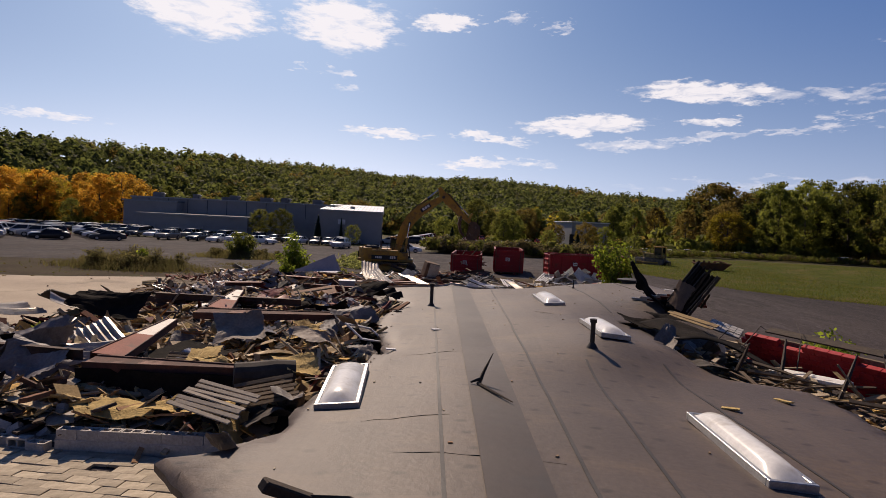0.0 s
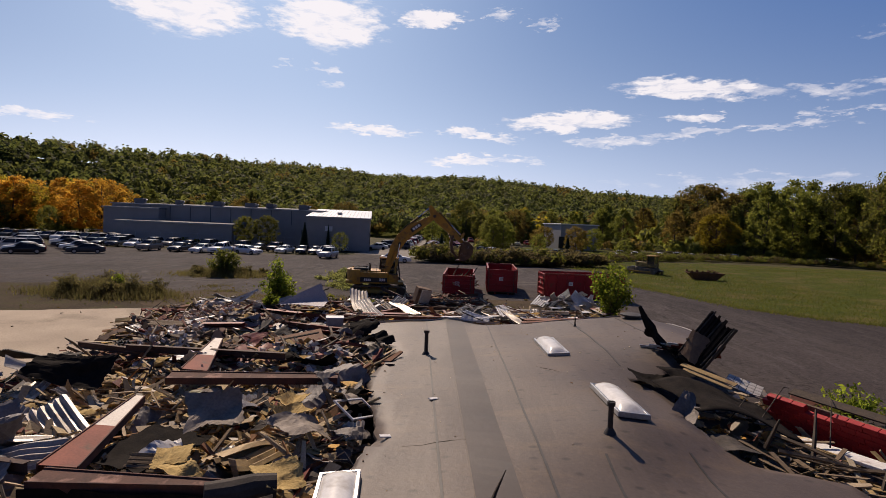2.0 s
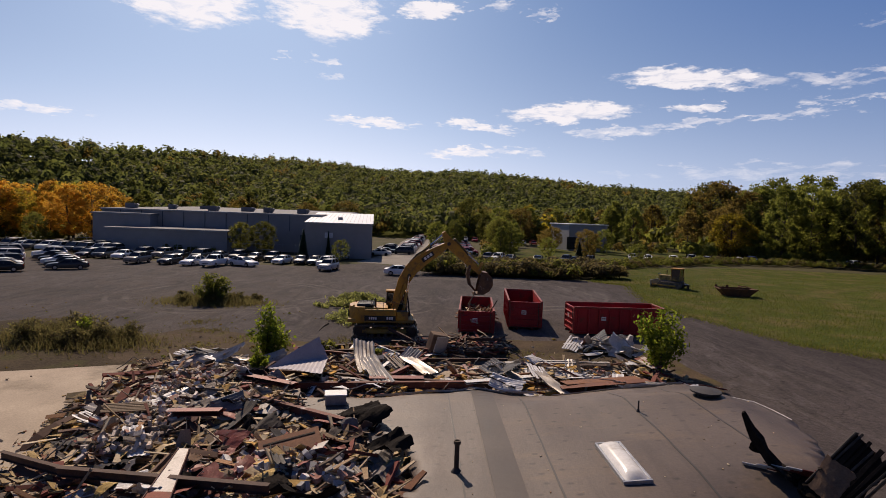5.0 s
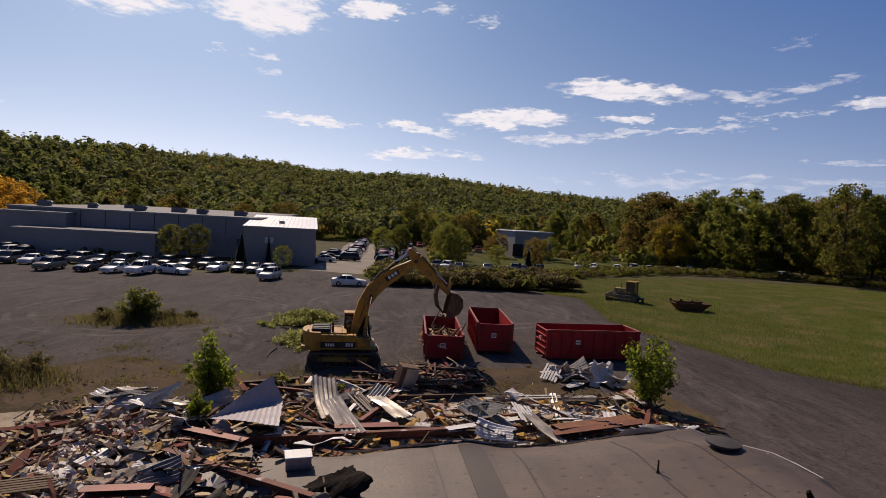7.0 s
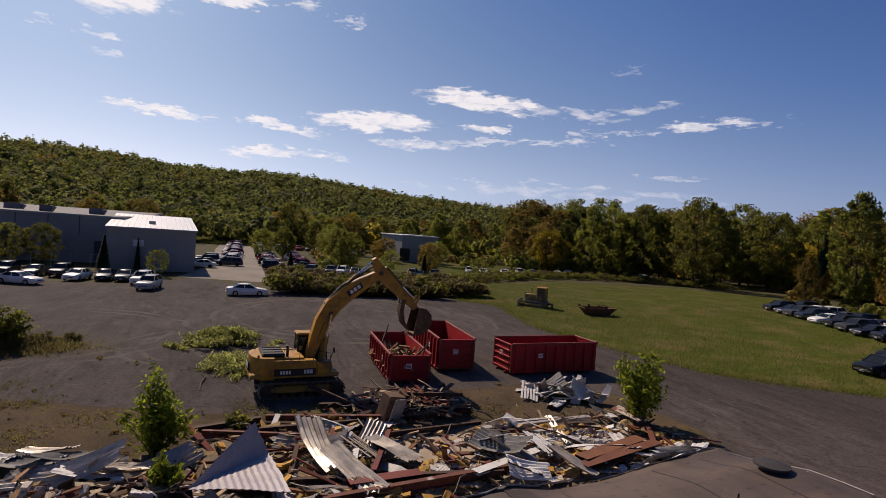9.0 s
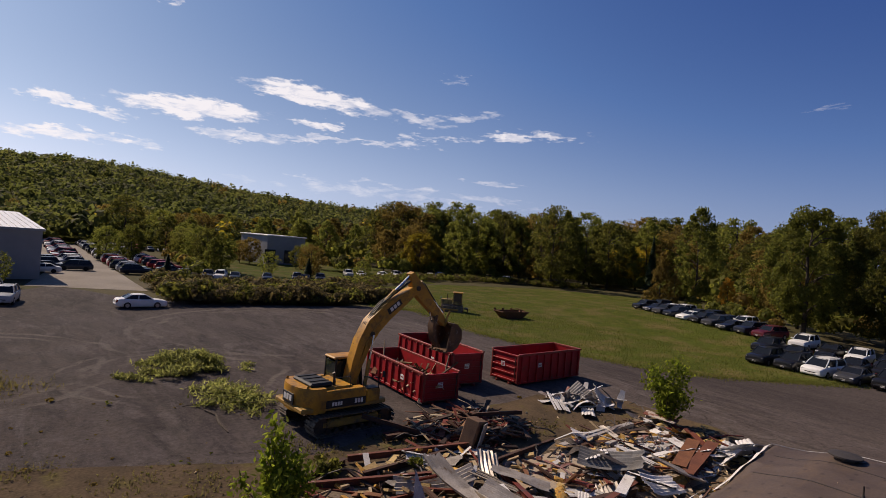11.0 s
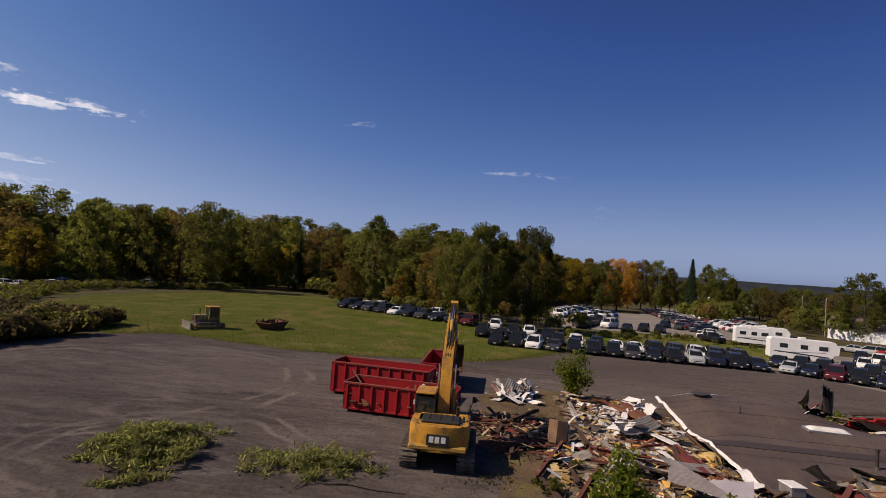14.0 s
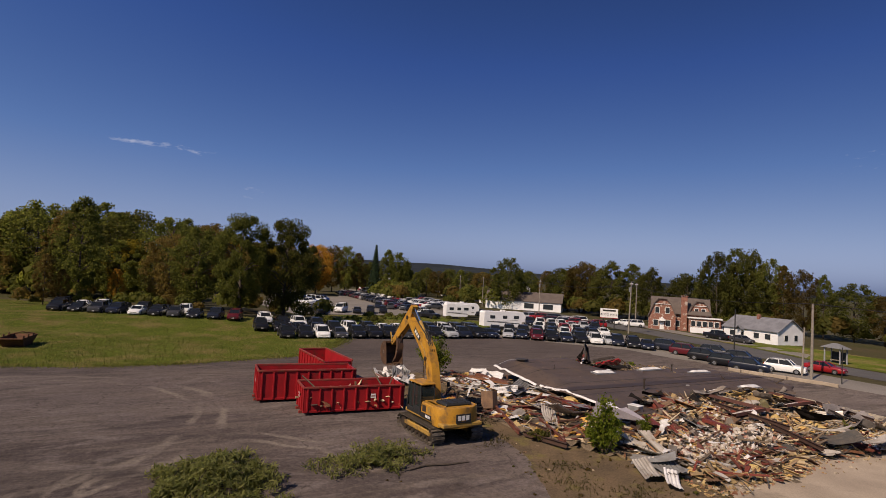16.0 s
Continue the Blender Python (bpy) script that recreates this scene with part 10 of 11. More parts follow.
# large torn pieces beside the hollow at the roof edge
for x, y, z, rx, ry, a, l, w, mt, amp, lb in ((-4.6, 15.3, .62, 34, -10, 20, 1.3, 1.1, "foil", .3, "crumpled pale liner sheet standing by the hollow"),
                                              (-2.1, 14.6, .62, 38, 18, 65, 1.9, .8, "foil", .35, "crumpled pale liner sheet at the torn roof"),
                                              (-1.6, 17.0, .6, 14, 20, 80, 1.6, .8, "foil", .3, "crumpled pale liner sheet at the torn roof"),
                                              (-1.9, 12.1, .5, 16, 6, 40, .95, .8, "insul_big", .18, "broken slab of ochre insulation by the torn roof"),
                                              (-4.5, 12.9, .45, 14, -10, 10, .8, .7, "insul_big", .2, "broken slab of ochre insulation in the hollow"),
                                              (-4.1, 12.4, .4, 22, 8, 60, .7, .6, "insul_big", .2, "broken slab of ochre insulation in the hollow"),
                                              (-3.0, 16.6, .5, 12, 4, 80, 1.1, .6, "insul_big", .25, "torn strip of ochre insulation in the debris"),
                                              (-2.8, 15.6, .5, 18, 4, 40, .9, .6, "insul_big", .25, "torn strip of ochre insulation in the debris"),
                                              # black sheet added on the hollow's floor, its colour imitating the void's
                                              # shade
                                              (-5.6, 13.9, .06, 4, 4, 80, 2.6, 1.6, "char", .2, "torn black sheet put in for the shade in the hollow"),
                                              (-10.4, 18.2, .6, 26, 6, 5, 2.2, 1.2, "char", .5, "torn black roofing felt bulging over the debris"),
                                              (-3.0, 27.3, .6, 20, -10, 30, 1.8, 1.2, "char", .5, "torn black roofing felt at the roof corner"),
                                              (-1.7, 24.6, .6, 24, 10, 60, 1.6, .9, "char", .5, "torn black roofing felt at the roof edge")):
    o = new("torn_sheet", crumpled("torn_sheet", l, w, M[mt], amp, int(abs(x * 7 + y * 3))))
    o.matrix_world = pose(x, y, z, rx, ry, a)
    tagged(o, lb, "torn sheet", "large torn sheets")
t = thing("window_frame", pose(-1.1, 16.4, .45, 32, 14, 72), "bent white window frame hanging at the torn roof", "window frame")
for s in (-1, 1):
    part("rail", MB().box((0, s * .36, 0), (1.7, .06, .05), bev=.008), M["panel_white"], t)
    part("stile", MB().box((s * .82, 0, .003), (.06, .68, .05), bev=.008), M["panel_white"], t)
t = thing("white_post", pose(-9.0, 15.6, dz(-9.0, 15.6) + .28, 0, 6, 52), "long white trim post on the debris", "trim")
part("shaft", MB().box((0, 0, 0), (3.0, .13, .06), bev=.01), M["panel_white"], t)
t = thing("felt_roll", pose(-2.5, 11.55, .42, 0, 90, 25), "dark roll of torn roofing felt by the rafter", "roofing roll")
part("sheet", MB().tube([(0, 0, -.65), (.02, 0, -.2), (-.02, .02, .25), (0, 0, .65)], [.26, .29, .27, .25], 14), M["dark_felt"], t)
lay([s for s in SHEETS[:5]], 16, [(-14, 12), (-8, 11), (-7.6, 17), (-13, 19)], 71, "in the western debris", (.25, .5), 12, .7, 1.1)
lay([s for s in SHEETS[:3]], 10, [(-6, 15.6), (-2.2, 15.6), (-2.2, 18), (-6, 18)], 72, "beside the drum", (.3, .5), 14, .4, .7)
lay([CRUMP[0], CRUMP[3], CRUMP[6]], 14, [(-11, 26), (-3, 27), (-6, 31), (-11, 34)], 73, "in the western debris", (.3, .5), 20, .5, .9)

# red and white boarding fallen against the charred panel
t = thing("roof_fragment", pose(10.6, 21.9, rz(10.6, 21.9) + .1, -50, 0, 150), "torn red and white boarding fallen against the charred panel", "boarding")
for k in range(7):
    z0, hw = .16 * k, 1.5 - .2 * k
    red_end = part("board", MB().box((hw * .12 - .1 * k, .01 * (k % 2), z0), (hw * 1.5, .03, .15), rot=(0, 2 * (k % 3 - 1), 0), bev=.006), M["beam_deep"], t, "red painted board")
    if k < 4:
        part("board", MB().box((hw * 1.08 - .1 * k, .012 * (k % 2), z0), (hw * .42, .028, .14), rot=(0, 3 * (k % 2), 0), bev=.006), M["panel_white"], t, "white painted board")
part("rib", MB().box((0, .05, .5), (.08, .06, 1.2), rot=(0, 14, 0)), M["timber_dark"], t)
part("rib", MB().box((-.9, .05, .4), (.08, .06, 1.0), rot=(0, -20, 0)), M["timber_dark"], t)

# large rust-red plates and pale sheets over the western rubble
RUSTY = [("torn_sheet", crumpled("torn_sheet", 1.8, 1.0, M["beam_deep"], .25, 150 + i), "bent deep-red steel plate", "torn sheet") for i in range(3)]
MIDWEST = [(-9, 29), (-3, 27), (-3, 20), (-8.5, 20)]
NWEST = [(-14.5, 34.5), (-10.5, 34.5), (-8, 29.5), (-8.2, 21), (-12.5, 20), (-14, 26)]
lay(RUSTY, 12, MIDWEST, 81, "in the western debris", (.3, .45), 14, .6, 1.2)
lay(SHEETS[5:8], 8, MIDWEST, 82, "in the western debris", (.25, .45), 12, .7, 1.1)
lay(SHEETS[8:] + [CRUMP[1], CRUMP[7]], 12, MIDWEST, 83, "in the western debris", (.25, .5), 18, .6, 1.1)
lay(WPAN, 12, NWEST, 84, "in the western debris", (.3, .5), 16, .5, .9)
for i, (x, y, a) in enumerate(((11.2, 33.0, -14), (9.6, 32.7, 9))):
    o = new("torn_sheet", crumpled("torn_sheet", 2.9 - .4 * i, .65 + .12 * i, M["panel_white"], .4, 170 + i))
    o.matrix_world = pose(x, y, .3, -16 - 8 * (i % 3), 5 - 4 * i, a)
    tagged(o, "crumpled white wall sheet sloping off the roof edge", "metal sheet", "white wall sheets")

# black sheet added as shade below the near rafter, torn cladding heaped west of it, insulation slabs behind the block
# wall
o = part("roofing_felt", MB().loft([[(x, 11.42 + .06 * math.sin(x * 3), z) for z in (-.72, .34)] + [(x, 11.45 + .06 * math.sin(x * 3), z) for z in (.34, -.72)] for x in [-6.7 + .3 * k for k in range(15)]]), M["char"])
tagged(o, "black sheet put in for the deep shade below the fallen rafter", "roofing felt", "torn roofing at the tear")
for i, (x, y, z, rx, ry, a, l, w, mt, amp) in enumerate(((-8.2, 12.3, .25, 30, 10, 20, 1.5, 1.0, "cladding", .5), (-9.0, 13.0, .3, -26, 14, 60, 1.6, 1.0, "cladding", .55), (-7.7, 11.6, .15, 40, -8, 10, 1.2, .9, "cladding", .45), (-9.9, 14.2, .3, 22, -18, 35, 1.7, 1.1, "cladding", .6),
                                                          (-10.8, 13.2, .2, -18, 20, 80, 1.6, 1.0, "cladding", .5), (-8.6, 11.3, .1, 28, 18, 50, 1.3, .8, "cladding", .5), (-9.8, 12.0, .1, -30, -10, 15, 1.5, .9, "sheet_grey", .5), (-11.6, 14.8, .2, 20, 10, 70, 1.5, .9, "sheet_grey", .5),
                                                          (-4.9, 10.45, -.12, 8, 2, 10, 1.3, .8, "insul_big", .12), (-4.0, 10.5, -.1, 8, 4, 70, .8, .7, "insul_big", .12), (-5.6, 10.5, -.12, 10, -4, 40, .8, .7, "insul_big", .1))):
    o = new("torn_sheet", crumpled("torn_sheet", l, w, M[mt], amp, 400 + i))
    o.matrix_world = pose(x, y, z, rx, ry, a)
    tagged(o, "flat slab of ochre insulation behind the block wall" if mt == "insul_big" else "crumpled violet-grey cladding sheet in the debris", "torn sheet", "large torn sheets")

# golden boards and pale scraps in the nearest debris
FRONT = [(-8.5, 10.2), (-5.6, 10.0), (-2.8, 10.0), (-2.2, 11.2), (-5.6, 11.6), (-9.5, 12.5)]
scatter("board_slabs", 70, FRONT, ((.25, .8), (.2, .5), (.012, .03)), M["insul"], "torn golden boards in the nearest debris", "board debris", 95, 8, (.05, .2))
scatter("sheet_scraps", 60, FRONT, ((.4, 1.3), (.15, .5), (.008, .02)), M["pale_mix"], "pale torn sheet scraps in the nearest debris", "sheet debris", 96, 12, (.06, .25), .15)

# ---- things on the roof ----
M["dome"] = surf("skylight_acrylic", (.72, .7, .66), (.62, .6, .56), 1.5, .22, fine=12, fine_amt=.1, bump=.02, third=(.5, .46, .4), third_scale=2)
M["alu"] = surf("aluminium_frame", (.5, .5, .5), (.4, .4, .4), 5, .4, .7, bump=.03)


def skylight(x, y, ang, l=2.3, w=.95):
    t = thing("skylight", pose(x, y, rz(x, y) + .02, math.degrees(math.atan(rz(x, y + .5) - rz(x, y - .5))), -math.degrees(math.atan(rz(x + .5, y) - rz(x - .5, y))), ang), "white acrylic dome skylight in a metal curb frame", "skylight", "roof skylights")
    part("curb", MB().box((0, -l / 2 + .04, .04), (w, .08, .14), bev=.01).box((0, l / 2 - .04, .04), (w, .08, .14), bev=.01).box((-w / 2 + .04, 0, .04), (.08, l - .16, .14), bev=.01).box((w / 2 - .04, 0, .04), (.08, l - .16, .14), bev=.01), M["alu"], t)
    n, m = 10, 14
    vs, fs = [], []
    for i in range(m + 1):
        for j in range(n + 1):
            u, v = 2 * i / m - 1, 2 * j / n - 1
            h = ((1 - u ** 6) * (1 - v ** 2)) ** .6 if abs(u) < 1 and abs(v) < 1 else 0
            vs.append((v * (w / 2 - .07), u * (l / 2 - .07), .08 + .2 * h))
    for i in range(m):
        for j in range(n):
            a = i * (n + 1) + j
            fs.append((a, a + 1, a + n + 2, a + n + 1))
    part("dome", MB().add(vs, fs), M["dome"], t, smooth="all")


skylight(-.62, 11.1, 6, 2.7, .85)
skylight(5.5, 23.2, 4, 2.5, .85)
skylight(6.18, 16.6, 1, 2.7, .85)
skylight(6.58, 8.87, 1, 2.8, .72)


def vent_pipe(x, y, h, r, capped, label):
    t = thing("vent_pipe", pose(x, y, rz(x, y) - .02), label, "vent pipe", "roof vent pipes")
    part("pipe", MB().tube([(0, 0, 0), (0, 0, h)], r, 12), M["steel_dark"], t, smooth=True)
    part("boot", MB().tube([(0, 0, .0), (0, 0, .05), (0, 0, .14)], [r * 2.4, r * 2.0, r * 1.15], 12), M["roof_dark"], t, smooth=True)
    if capped:
        part("cap", MB().tube([(0, 0, h - .1), (0, 0, h)], r * 1.5, 12), M["steel_dark"], t)



vent_pipe(5.35, 14.45, .78, .065, True, "dark capped vent pipe standing on the roof")
vent_pipe(.5, 23.3, 1.0, .075, True, "tall dark vent pipe standing on the roof")
vent_pipe(7.4, 27.4, .45, .03, False, "thin short pipe standing on the roof")


def roof_vent():
    t = thing("roof_ventilator", pose(10.6, 28.9, rz(10.6, 28.9) - .02), "low round dark roof ventilator cap", "roof ventilator")
    part("neck", MB().tube([(0, 0, 0), (0, 0, .16)], .38, 20), M["steel_dark"], t, smooth=True)
    part("hood", MB().tube([(0, 0, .14), (0, 0, .2), (0, 0, .26)], [.6, .6, .2], 24), M["roof_dark"], t, smooth=True)


roof_vent()


def roof_unit():
    t = thing("roof_unit", pose(-4.5, 29.4, rz(-4.5, 29.4), 0, 0, 12), "small white sheet-metal roof unit box", "roof unit")
    part("case", MB().box((0, 0, .2), (.85, .65, .4), bev=.02), M["alu"], t)
    part("lid", MB().box((0, 0, .42), (.92, .72, .05), bev=.015), M["white_paint"], t)


roof_unit()


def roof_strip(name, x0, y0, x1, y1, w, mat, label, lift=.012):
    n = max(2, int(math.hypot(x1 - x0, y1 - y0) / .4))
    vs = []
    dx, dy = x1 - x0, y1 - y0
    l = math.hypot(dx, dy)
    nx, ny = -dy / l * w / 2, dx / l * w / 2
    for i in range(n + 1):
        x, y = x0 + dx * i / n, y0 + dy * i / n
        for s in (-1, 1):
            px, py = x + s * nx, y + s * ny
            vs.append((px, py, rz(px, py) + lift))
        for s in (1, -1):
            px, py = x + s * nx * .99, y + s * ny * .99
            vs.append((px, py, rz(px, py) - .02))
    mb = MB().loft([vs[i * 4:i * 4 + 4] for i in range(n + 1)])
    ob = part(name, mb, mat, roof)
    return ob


for x0, x1, y0, y1 in ((1.75, .2, 4.9, 30.6), (3.68, 3.3, 4.9, 30.6), (4.75, 5.0, 4.9, 13.5), (7.55, 7.2, 4.9, 14.2), (7.6, 7.3, 21.0, 31.0), (10.0, 9.7, 24.5, 31.2)):
    roof_strip("seam", x0, y0, x1, y1, .06, M["roof_dark"], "")
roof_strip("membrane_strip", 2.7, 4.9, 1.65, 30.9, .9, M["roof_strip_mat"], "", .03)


def roof_litter():
    rng = random.Random(21)
    mb = MB()
    for _ in range(110):
        x, y = spot(ROOF, rng)
        if y > 30 or x > 7.4 and y < 20:
            continue
        s = rng.uniform(.01, .035)
        mb.box((x, y, rz(x, y) + s * .4), (s * rng.uniform(1, 3), s, s * .7), rot=(0, 0, rng.uniform(0, 360)))
    tagged(part("roof_litter", mb, M["timber"], fix=False), "small splinters and chips strewn over the roof", "litter", kind="stuff")
    t = thing("broken_stick", pose(2.2, 11.0, rz(2.2, 11.0) + .02), "broken dark stick standing out of the roof", "broken timber")
    part("splinter", MB().tube([(0, 0, -.05), (.12, .1, .25), (.3, .22, .62)], [.05, .035, .008], 5), M["timber_dark"], t)
    part("splinter", MB().tube([(0, 0, .02), (.3, -.6, .03), (.62, -1.15, .03)], [.04, .03, .012], 5), M["timber_dark"], t)
    part("splinter", MB().tube([(-.15, .02, .03), (0, 0, .1), (.1, .05, .12)], [.02, .035, .02], 5), M["timber_dark"], t)
    t = thing("broken_post", pose(-.35, 5.9, rz(-.35, 5.9) + .1, 0, 0, 0), "broken charred timber post stuck in the roof", "broken timber")
    part("post", MB().box((.2, 0, .12), (.8, .16, .14), rot=(10, 32, 48), bev=.02), M["timber_dark"], t)
    part("splinter", MB().tube([(.3, .2, .0), (.9, .1, .06), (1.6, -.3, .01)], [.02, .03, .01], 5), M["timber_dark"], t)
    for i, (x, y, s, a) in enumerate(((-.1, 14.6, .28, 20), (1.0, 17.4, .3, 40), (9.4, 12.6, .4, 110), (7.6, 11.4, .35, 150), (-2.6, 27.5, .5, 10))):
        if not on_roof(x, y):
            continue
        ob = new("board_scrap", MB().box((0, 0, 0), (s, s * .45, .03)).mesh("board_scrap", M["panel_white"] if i < 2 else M["insul_big"]))
        ob.matrix_world = pose(x, y, rz(x, y) + .03, 3, 5, a)
        tagged(ob, "pale scrap lying loose on the roof", "scrap", "scraps on the roof")
    # dark cracks and scuffs with a shape of their own
    for i, (x0, y0, x1, y1) in enumerate(((.2, 14.0, 2.4, 14.4), (.1, 9.0, 2.0, 9.3), (.8, 7.6, 3.4, 7.5), (4.5, 20.5, 5.2, 19.7))):
        pts = [(x0 + (x1 - x0) * k / 7, y0 + (y1 - y0) * k / 7 + .08 * noise.noise(Vector((k * .7, i, 0)))) for k in range(8)]
        part("crack", MB().tube([(x, y, rz(x, y) + .002) for x, y in pts], [.002, .005, .008, .006, .009, .006, .004, .002], 5), M["timber_dark"], roof)


roof_litter()

# ---- near plants ----
M["leaf_dry"] = leafmat("dry_weed_leaf", (.1, .075, .036), (.125, .112, .044), .2)
def bush(x, y, h, w, leaf, n, label, seed, size=.12, stems=9, z=None, dry=None):
    """A shrub of several stems with single leaves round them."""
    rng = random.Random(seed)
    t = thing("bush", pose(x, y, (gz(x, y) if z is None else z)), label, "bush", "bushes in the yard")
    mb = MB()
    ends = []
    for i in range(stems):
        a, r = rng.uniform(0, 6.28), w * .5 * rng.uniform(.15, .95)
        hh = h * (1 - .5 * (r / (w * .5)) ** 2) * rng.uniform(.5, 1.05)
        p0, p1, p2 = Vector((rng.uniform(-.1, .1), rng.uniform(-.1, .1), 0)), Vector((math.cos(a) * r * .45, math.sin(a) * r * .45, hh * .55)), Vector((math.cos(a) * r, math.sin(a) * r, hh))
        mb.tube([p0, p1, p2], [.03, .02, .006], 5, cap=False)
        for f in (.3, .5, .68, .82, .93, 1.0):
            ends.append((p0.lerp(p1, f * 2) if f < .5 else p1.lerp(p2, f * 2 - 1)))
    tagged(part("stem", mb, M["bark"], t), kind="stuff")
    nr = np.random.default_rng(seed)
    E_ = np.array([tuple(e) for e in ends])
    idx = nr.integers(0, len(E_), n)
    c = E_[idx] + nr.normal(size=(n, 3)) * np.array([w * .065, w * .065, h * .05])
    c[:, 2] = np.abs(c[:, 2]) + .03
    a = nr.normal(size=(n, 3)) + np.array([0, 0, -.5])
    a /= np.linalg.norm(a, axis=1)[:, None]
    b = np.cross(nr.normal(size=(n, 3)) * .6 + np.array([0, 0, 1.0]), a)
    b /= np.linalg.norm(b, axis=1)[:, None] + 1e-9
    s = (size * nr.uniform(.6, 1.3, n))[:, None]
    q = np.stack([c - a * s, c - b * s * .5, c + a * s, c + b * s * .5], 1).reshape(-1, 3)
    part("foliage", fast_mesh("foliage", q, np.arange(n * 4).reshape(-1, 4), leaf), None, t)
    return t


bush(12.0, 37.6, 3.8, 3.2, M["leaf_lime"], 2600, "young bright green tree beside the debris", 1, .13, 26)
bush(-10.1, 37.4, 3.3, 2.4, M["leaf_lime"], 2200, "bright yellow-green bush at the debris edge", 2, .12, 24)
bush(-21.6, 56.2, 2.7, 3.4, M["leaf_mid"], 2400, "dense green bush standing in the yard", 3, .13, 16)
bush(-9.2, 33.4, 1.3, 1.2, M["leaf_lime"], 420, "small weed sapling in the debris", 4, .12, 7, dz(-9.2, 33.4))
bush(14.6, 14.0, 1.2, 2.2, M["leaf_lime"], 500, "low green weeds beside the red wall", 5, .1, 9)
bush(15.0, 10.6, 1.0, 1.8, M["leaf_lime"], 360, "low green weeds beside the red wall", 6, .1, 9)
bush(15.5, 20.4, 1.5, 2.4, M["leaf_lime"], 700, "green weeds behind the red wall", 41, .1, 14)
bush(16.4, 17.4, 1.2, 2.0, M["leaf_lime"], 520, "green weeds behind the red wall", 42, .1, 12)
bush(14.3, 19.6, .9, 1.6, M["leaf_mid"], 320, "low green weeds beside the torn roof", 7, .1, 8)
bush(-3.8, 38.6, .7, 1.3, M["leaf_mid"], 320, "low green weeds among the beams", 8, .09, 8)
bush(-11.2, 15.6, 1.3, .9, M["leaf_mid"], 260, "thin green weed in the debris", 9, .1, 6, dz(-11.2, 15.6))
bush(-7.2, 39.8, .9, 1.5, M["leaf_dark"], 420, "dark green weeds at the debris edge", 10, .1, 8)


def weed_patch(x, y, lx, ly, h, n, seed, ang=0):
    """A stand of upright dry stems with a few leaves, thinning to its edge."""
    nr = np.random.default_rng(seed)
    p = nr.normal(size=(n, 2)) * np.array([lx, ly]) * .3
    ca, sa = math.cos(radians(ang)), math.sin(radians(ang))
    gx, gy = x + p[:, 0] * ca - p[:, 1] * sa, y + p[:, 0] * sa + p[:, 1] * ca
    c = np.stack([gx, gy, np.full(n, gz(x, y))], 1)
    e = np.exp(-(p[:, 0] / lx) ** 2 * 4 - (p[:, 1] / ly) ** 2 * 4)
    hh = (h * (.25 + .75 * e) * nr.uniform(.5, 1.15, n))[:, None]
    a = nr.random(n) * 6.283
    u = np.stack([np.cos(a), np.sin(a), np.zeros(n)], 1)
    w = nr.uniform(.015, .05, n)[:, None]
    top = c + (np.array([0, 0, 1.0]) + nr.normal(size=(n, 3)) * np.array([.25, .25, 0])) * hh
    stems = np.stack([c - u * w, c + u * w, top], 1).reshape(-1, 3)
    m = n * 3
    k = nr.integers(0, n, m)
    q = c[k] + (top - c)[k] * nr.uniform(.3, 1.0, m)[:, None] + nr.normal(size=(m, 3)) * .06
    a = nr.normal(size=(m, 3))
    a /= np.linalg.norm(a, axis=1)[:, None]
    b = np.cross(a, nr.normal(size=(m, 3)))
    b /= np.linalg.norm(b, axis=1)[:, None]
    s = nr.uniform(.03, .09, m)[:, None]
    leaves = np.stack([q - a * s, q + b * s * .5, q + a * s], 1).reshape(-1, 3)
    v = np.concatenate([stems, leaves])
    tagged(new("weed_patch", fast_mesh("weed_patch", v, np.arange(len(v)).reshape(-1, 3), M["leaf_dry"])), "brown-green dry weeds standing in the yard", "weeds", kind="stuff")


weed_patch(-21.2, 56.2, 7.0, 3.4, 1.1, 4200, 20)
for i, (x, y) in enumerate(((-16.4, 44.6), (-13.2, 42.2), (-18.6, 47.4), (-11.0, 41.0), (-15.0, 39.8), (-6.4, 42.4), (-2.6, 41.6), (4.6, 40.2))):
    weed_patch(x, y, 3.0, 2.0, .2, 130, 300 + i, 25 * i)
weed_patch(-23.4, 40.5, 8.6, 4.0, 1.25, 5200, 21, -8)
for i, (x, y, h, w) in enumerate(((-27.0, 41.6, 1.2, 2.2), (-25.6, 39.6, 1.5, 2.2), (-23.4, 41.2, 1.7, 2.4), (-21.4, 40.2, 1.5, 2.4), (-20.0, 41.0, 1.2, 2.0), (-24.2, 42.0, 1.6, 2.0), (-22.6, 39.2, 1.2, 2.0), (-19.2, 56.6, 1.0, 1.8), (-23.6, 55.6, 1.1, 2.0), (-24.6, 57.0, .9, 1.6), (-18.0, 57.4, .8, 1.6))):
    bush(x, y, h, w, M["leaf_dry"], 1500, "brown-green tangled weed shrub in the yard", 200 + i, .075, 22)
bush(-24.6, 40.2, 1.3, 4.0, M["leaf_dry"], 900, "low brown tangled bush among dry weeds", 33, .12, 16)
weed_patch(16.4, 15.0, 3.0, 9.0, .7, 700, 22, 20)
bush(-22.6, 40.4, 1.6, 1.4, M["leaf_lime"], 420, "small bright bush among dry weeds", 31, .11, 8)


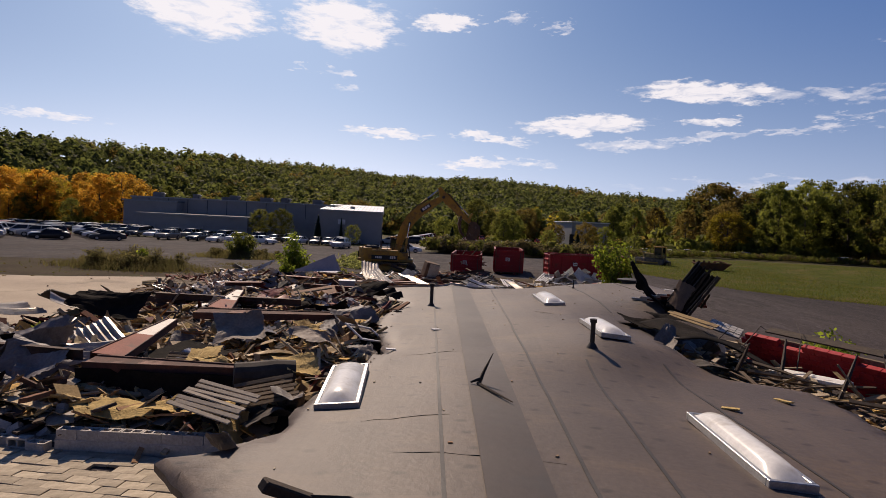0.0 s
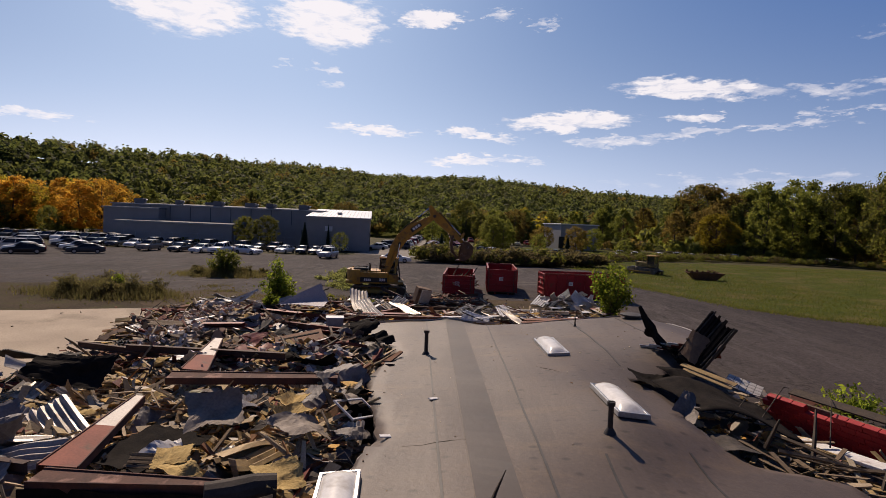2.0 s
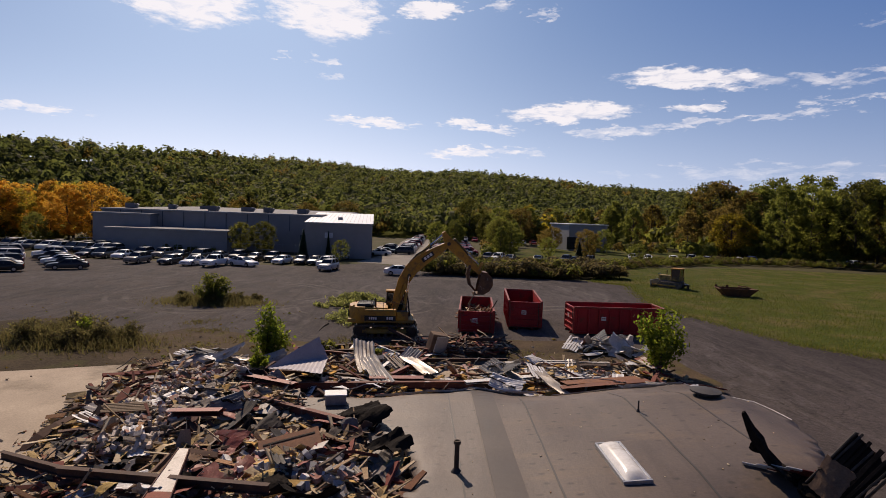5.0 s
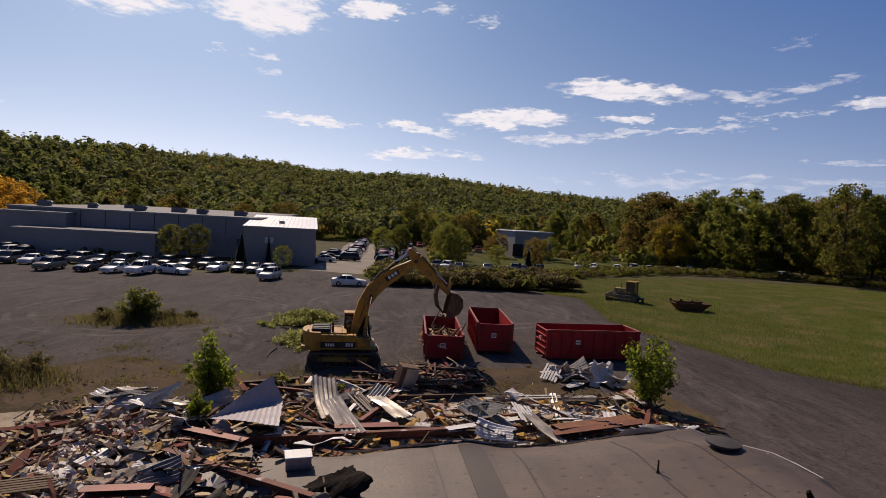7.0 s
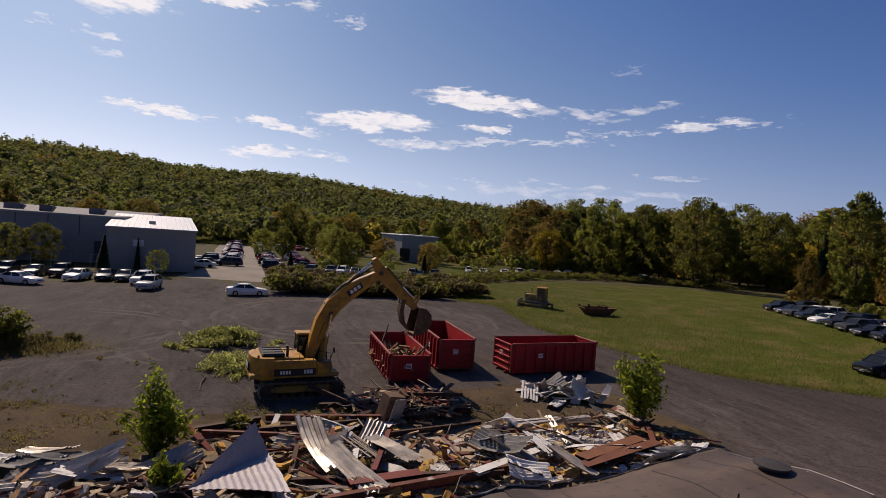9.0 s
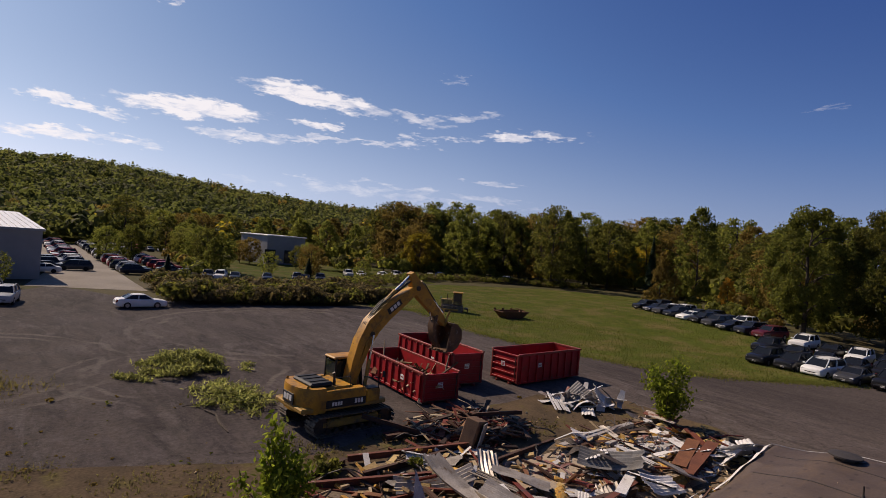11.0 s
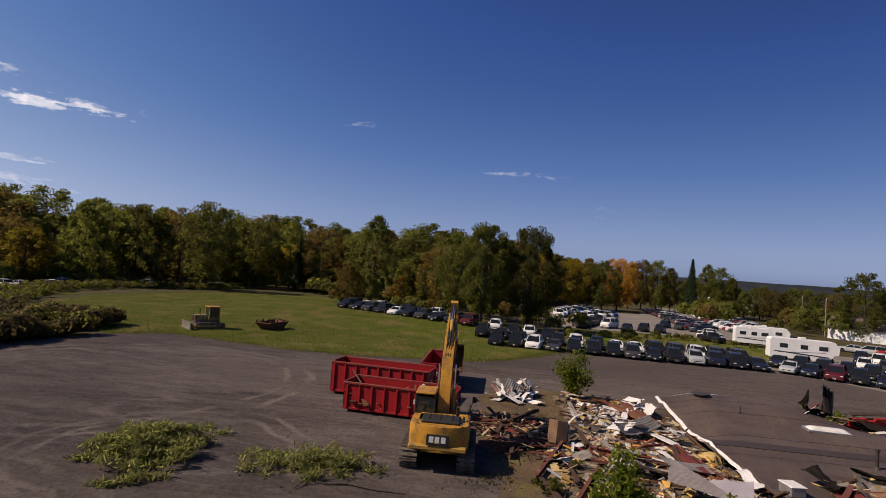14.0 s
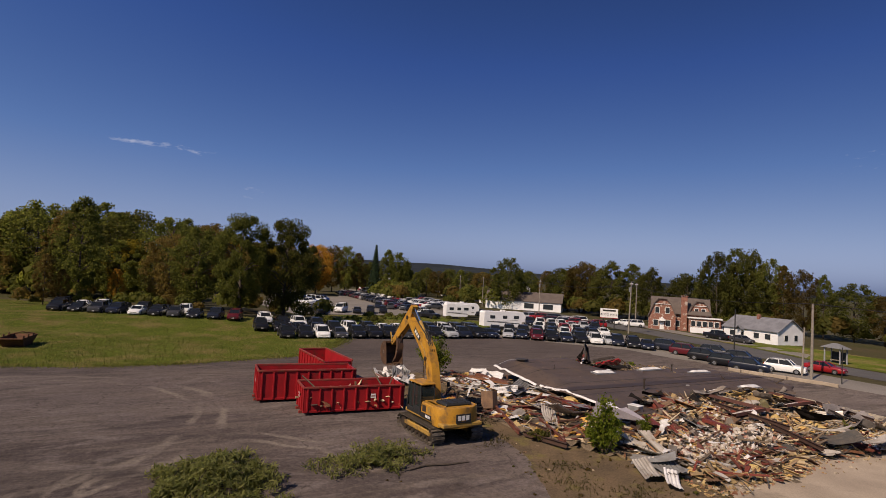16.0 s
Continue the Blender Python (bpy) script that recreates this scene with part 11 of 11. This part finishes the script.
def brush_pile(x, y, lx, ly, h, n, seed, label, ang=0):
    """A heap of cut leafy branches."""
    rng = random.Random(seed)
    t = thing("brush_pile", pose(x, y, gz(x, y), 0, 0, ang), label, "brush pile", "cut brush piles")
    mb = MB()
    pts = []
    for i in range(90):
        px, py = rng.gauss(0, lx * .24), rng.gauss(0, ly * .24)
        a = rng.uniform(0, 6.28)
        l = rng.uniform(.6, 1.5)
        z0 = h * rng.uniform(.05, .8) * math.exp(-(px / lx * 2) ** 2 - (py / ly * 2) ** 2)
        p0, p1 = Vector((px - math.cos(a) * l / 2, py - math.sin(a) * l / 2, max(.03, z0 - .1))), Vector((px + math.cos(a) * l / 2, py + math.sin(a) * l / 2, z0 + rng.uniform(0, .25)))
        mb.tube([p0, p0.lerp(p1, .5) + Vector((0, 0, .06)), p1], [.02, .014, .005], 5, cap=False)
        pts += [p0.lerp(p1, f) for f in (.25, .45, .65, .8, .95)]
    tagged(part("branch", mb, M["bark"], t), kind="stuff")
    nr = np.random.default_rng(seed)
    E_ = np.array([tuple(p) for p in pts])
    c = E_[nr.integers(0, len(E_), n)] + nr.normal(size=(n, 3)) * np.array([.16, .16, .08])
    c[:, 2] = np.abs(c[:, 2]) + .02
    a = nr.normal(size=(n, 3))
    a /= np.linalg.norm(a, axis=1)[:, None]
    b = np.cross(nr.normal(size=(n, 3)) * .6 + np.array([0, 0, 1.0]), a)
    b /= np.linalg.norm(b, axis=1)[:, None] + 1e-9
    s = (.15 * nr.uniform(.5, 1.4, n))[:, None]
    q = np.stack([c - a * s, c - b * s * .24, c + a * s, c + b * s * .24], 1).reshape(-1, 3)
    part("foliage", fast_mesh("foliage", q, np.arange(n * 4).reshape(-1, 4), M["leaf_pale"]), None, t)


M["leaf_pale"] = leafmat("cut_leaf", (.16, .175, .048), (.32, .31, .11), .15)
brush_pile(-8.2, 57.5, 5.6, 4.8, 1.25, 9500, 1, "heap of cut leafy green branches in the yard", 20)
brush_pile(-7.5, 50.2, 2.8, 5.0, .8, 3400, 2, "low heap of cut leafy branches near the excavator", 10)
lg = thing("fallen_branch", pose(-9.0, 47.2, gz(-9, 47.2)), "bare brown branch lying on the asphalt", "branch")
part("limb", MB().tube([(-.3, 1.8, .06), (0, .8, .08), (-.15, -.4, .06), (-.1, -1.6, .04)], [.03, .05, .06, .03], 6), M["bark"], lg)


def grass_tufts():
    """Short blades over the field, denser near the yard."""
    nr = np.random.default_rng(4)
    rng = random.Random(4)
    P_ = []
    while len(P_) < 52000:
        x, y = spot(FIELD, rng)
        d = math.hypot(x - 5, y - 40)
        if rng.random() < min(1, (45 / d) ** 2.2):
            P_.append((x, y, gz(x, y) + .1))
    edge = FIELD[:9]
    while len(P_) < 60000:
        k = rng.randrange(len(edge) - 1)
        f = rng.random()
        x, y = edge[k][0] + (edge[k + 1][0] - edge[k][0]) * f + rng.gauss(0, .55), edge[k][1] + (edge[k + 1][1] - edge[k][1]) * f + rng.gauss(0, .55)
        P_.append((x, y, gz(x, y) + .015))
    while len(P_) < 70000:
        x, y = spot(WEEDS, rng)
        P_.append((x, y, gz(x, y) + .02))
    c = np.array(P_)
    n = len(c)
    a = nr.random(n) * 6.283
    u = np.stack([np.cos(a), np.sin(a), np.zeros(n)], 1)
    h = nr.uniform(.06, .2, n)[:, None]
    w = nr.uniform(.015, .045, n)[:, None]
    lean = nr.normal(size=(n, 3)) * np.array([.35, .35, 0])
    up = np.array([0, 0, 1.0])
    q = np.stack([c - u * w, c + u * w, c + (up + lean) * h], 1).reshape(-1, 3)
    tagged(new("grass_blades", fast_mesh("grass_blades", q, np.arange(n * 3).reshape(-1, 3), M["blade"])), "short rough green grass blades on the field", "grass", kind="stuff")


M["blade"] = leafmat("grass_blade", (.09, .115, .016), (.21, .19, .05), .1, .4)
grass_tufts()


def yard_tufts():
    """Thin dry weeds and leaf litter in the soil and along cracks."""
    rng = random.Random(9)
    spots = []
    for _ in range(90):
        x, y = spot(SOIL, rng)
        if y < 39 and inside(NORTH, x, y):
            continue
        spots.append((x, y, gz(x, y), rng.uniform(.1, .35), rng.uniform(.06, .22), rng.choice((0, 1, 1, 1))))
    for _ in range(170):
        x, y = spot([(-30, 30), (-9, 38), (-6, 47), (-14, 56), (-36, 54)], rng)
        w = rng.uniform(.05, .18) * (2.2 if rng.random() < .12 else 1)
        spots.append((x, y, gz(x, y), w, w * rng.uniform(.35, .6), rng.choice((1, 1, 1, 0))))
    for _ in range(240):
        x, y = spot([(14, 22), (18, 22), (22, 8), (15, 4)], rng)
        spots.append((x, y, gz(x, y), rng.uniform(.1, .4), rng.uniform(.05, .25), rng.choice((0, 1))))
    clump_cloud("dry_weeds", spots, [M["leaf_mid"], M["leaf_rust"]], "thin dry weeds growing through soil and asphalt", "weeds", 26)


yard_tufts()
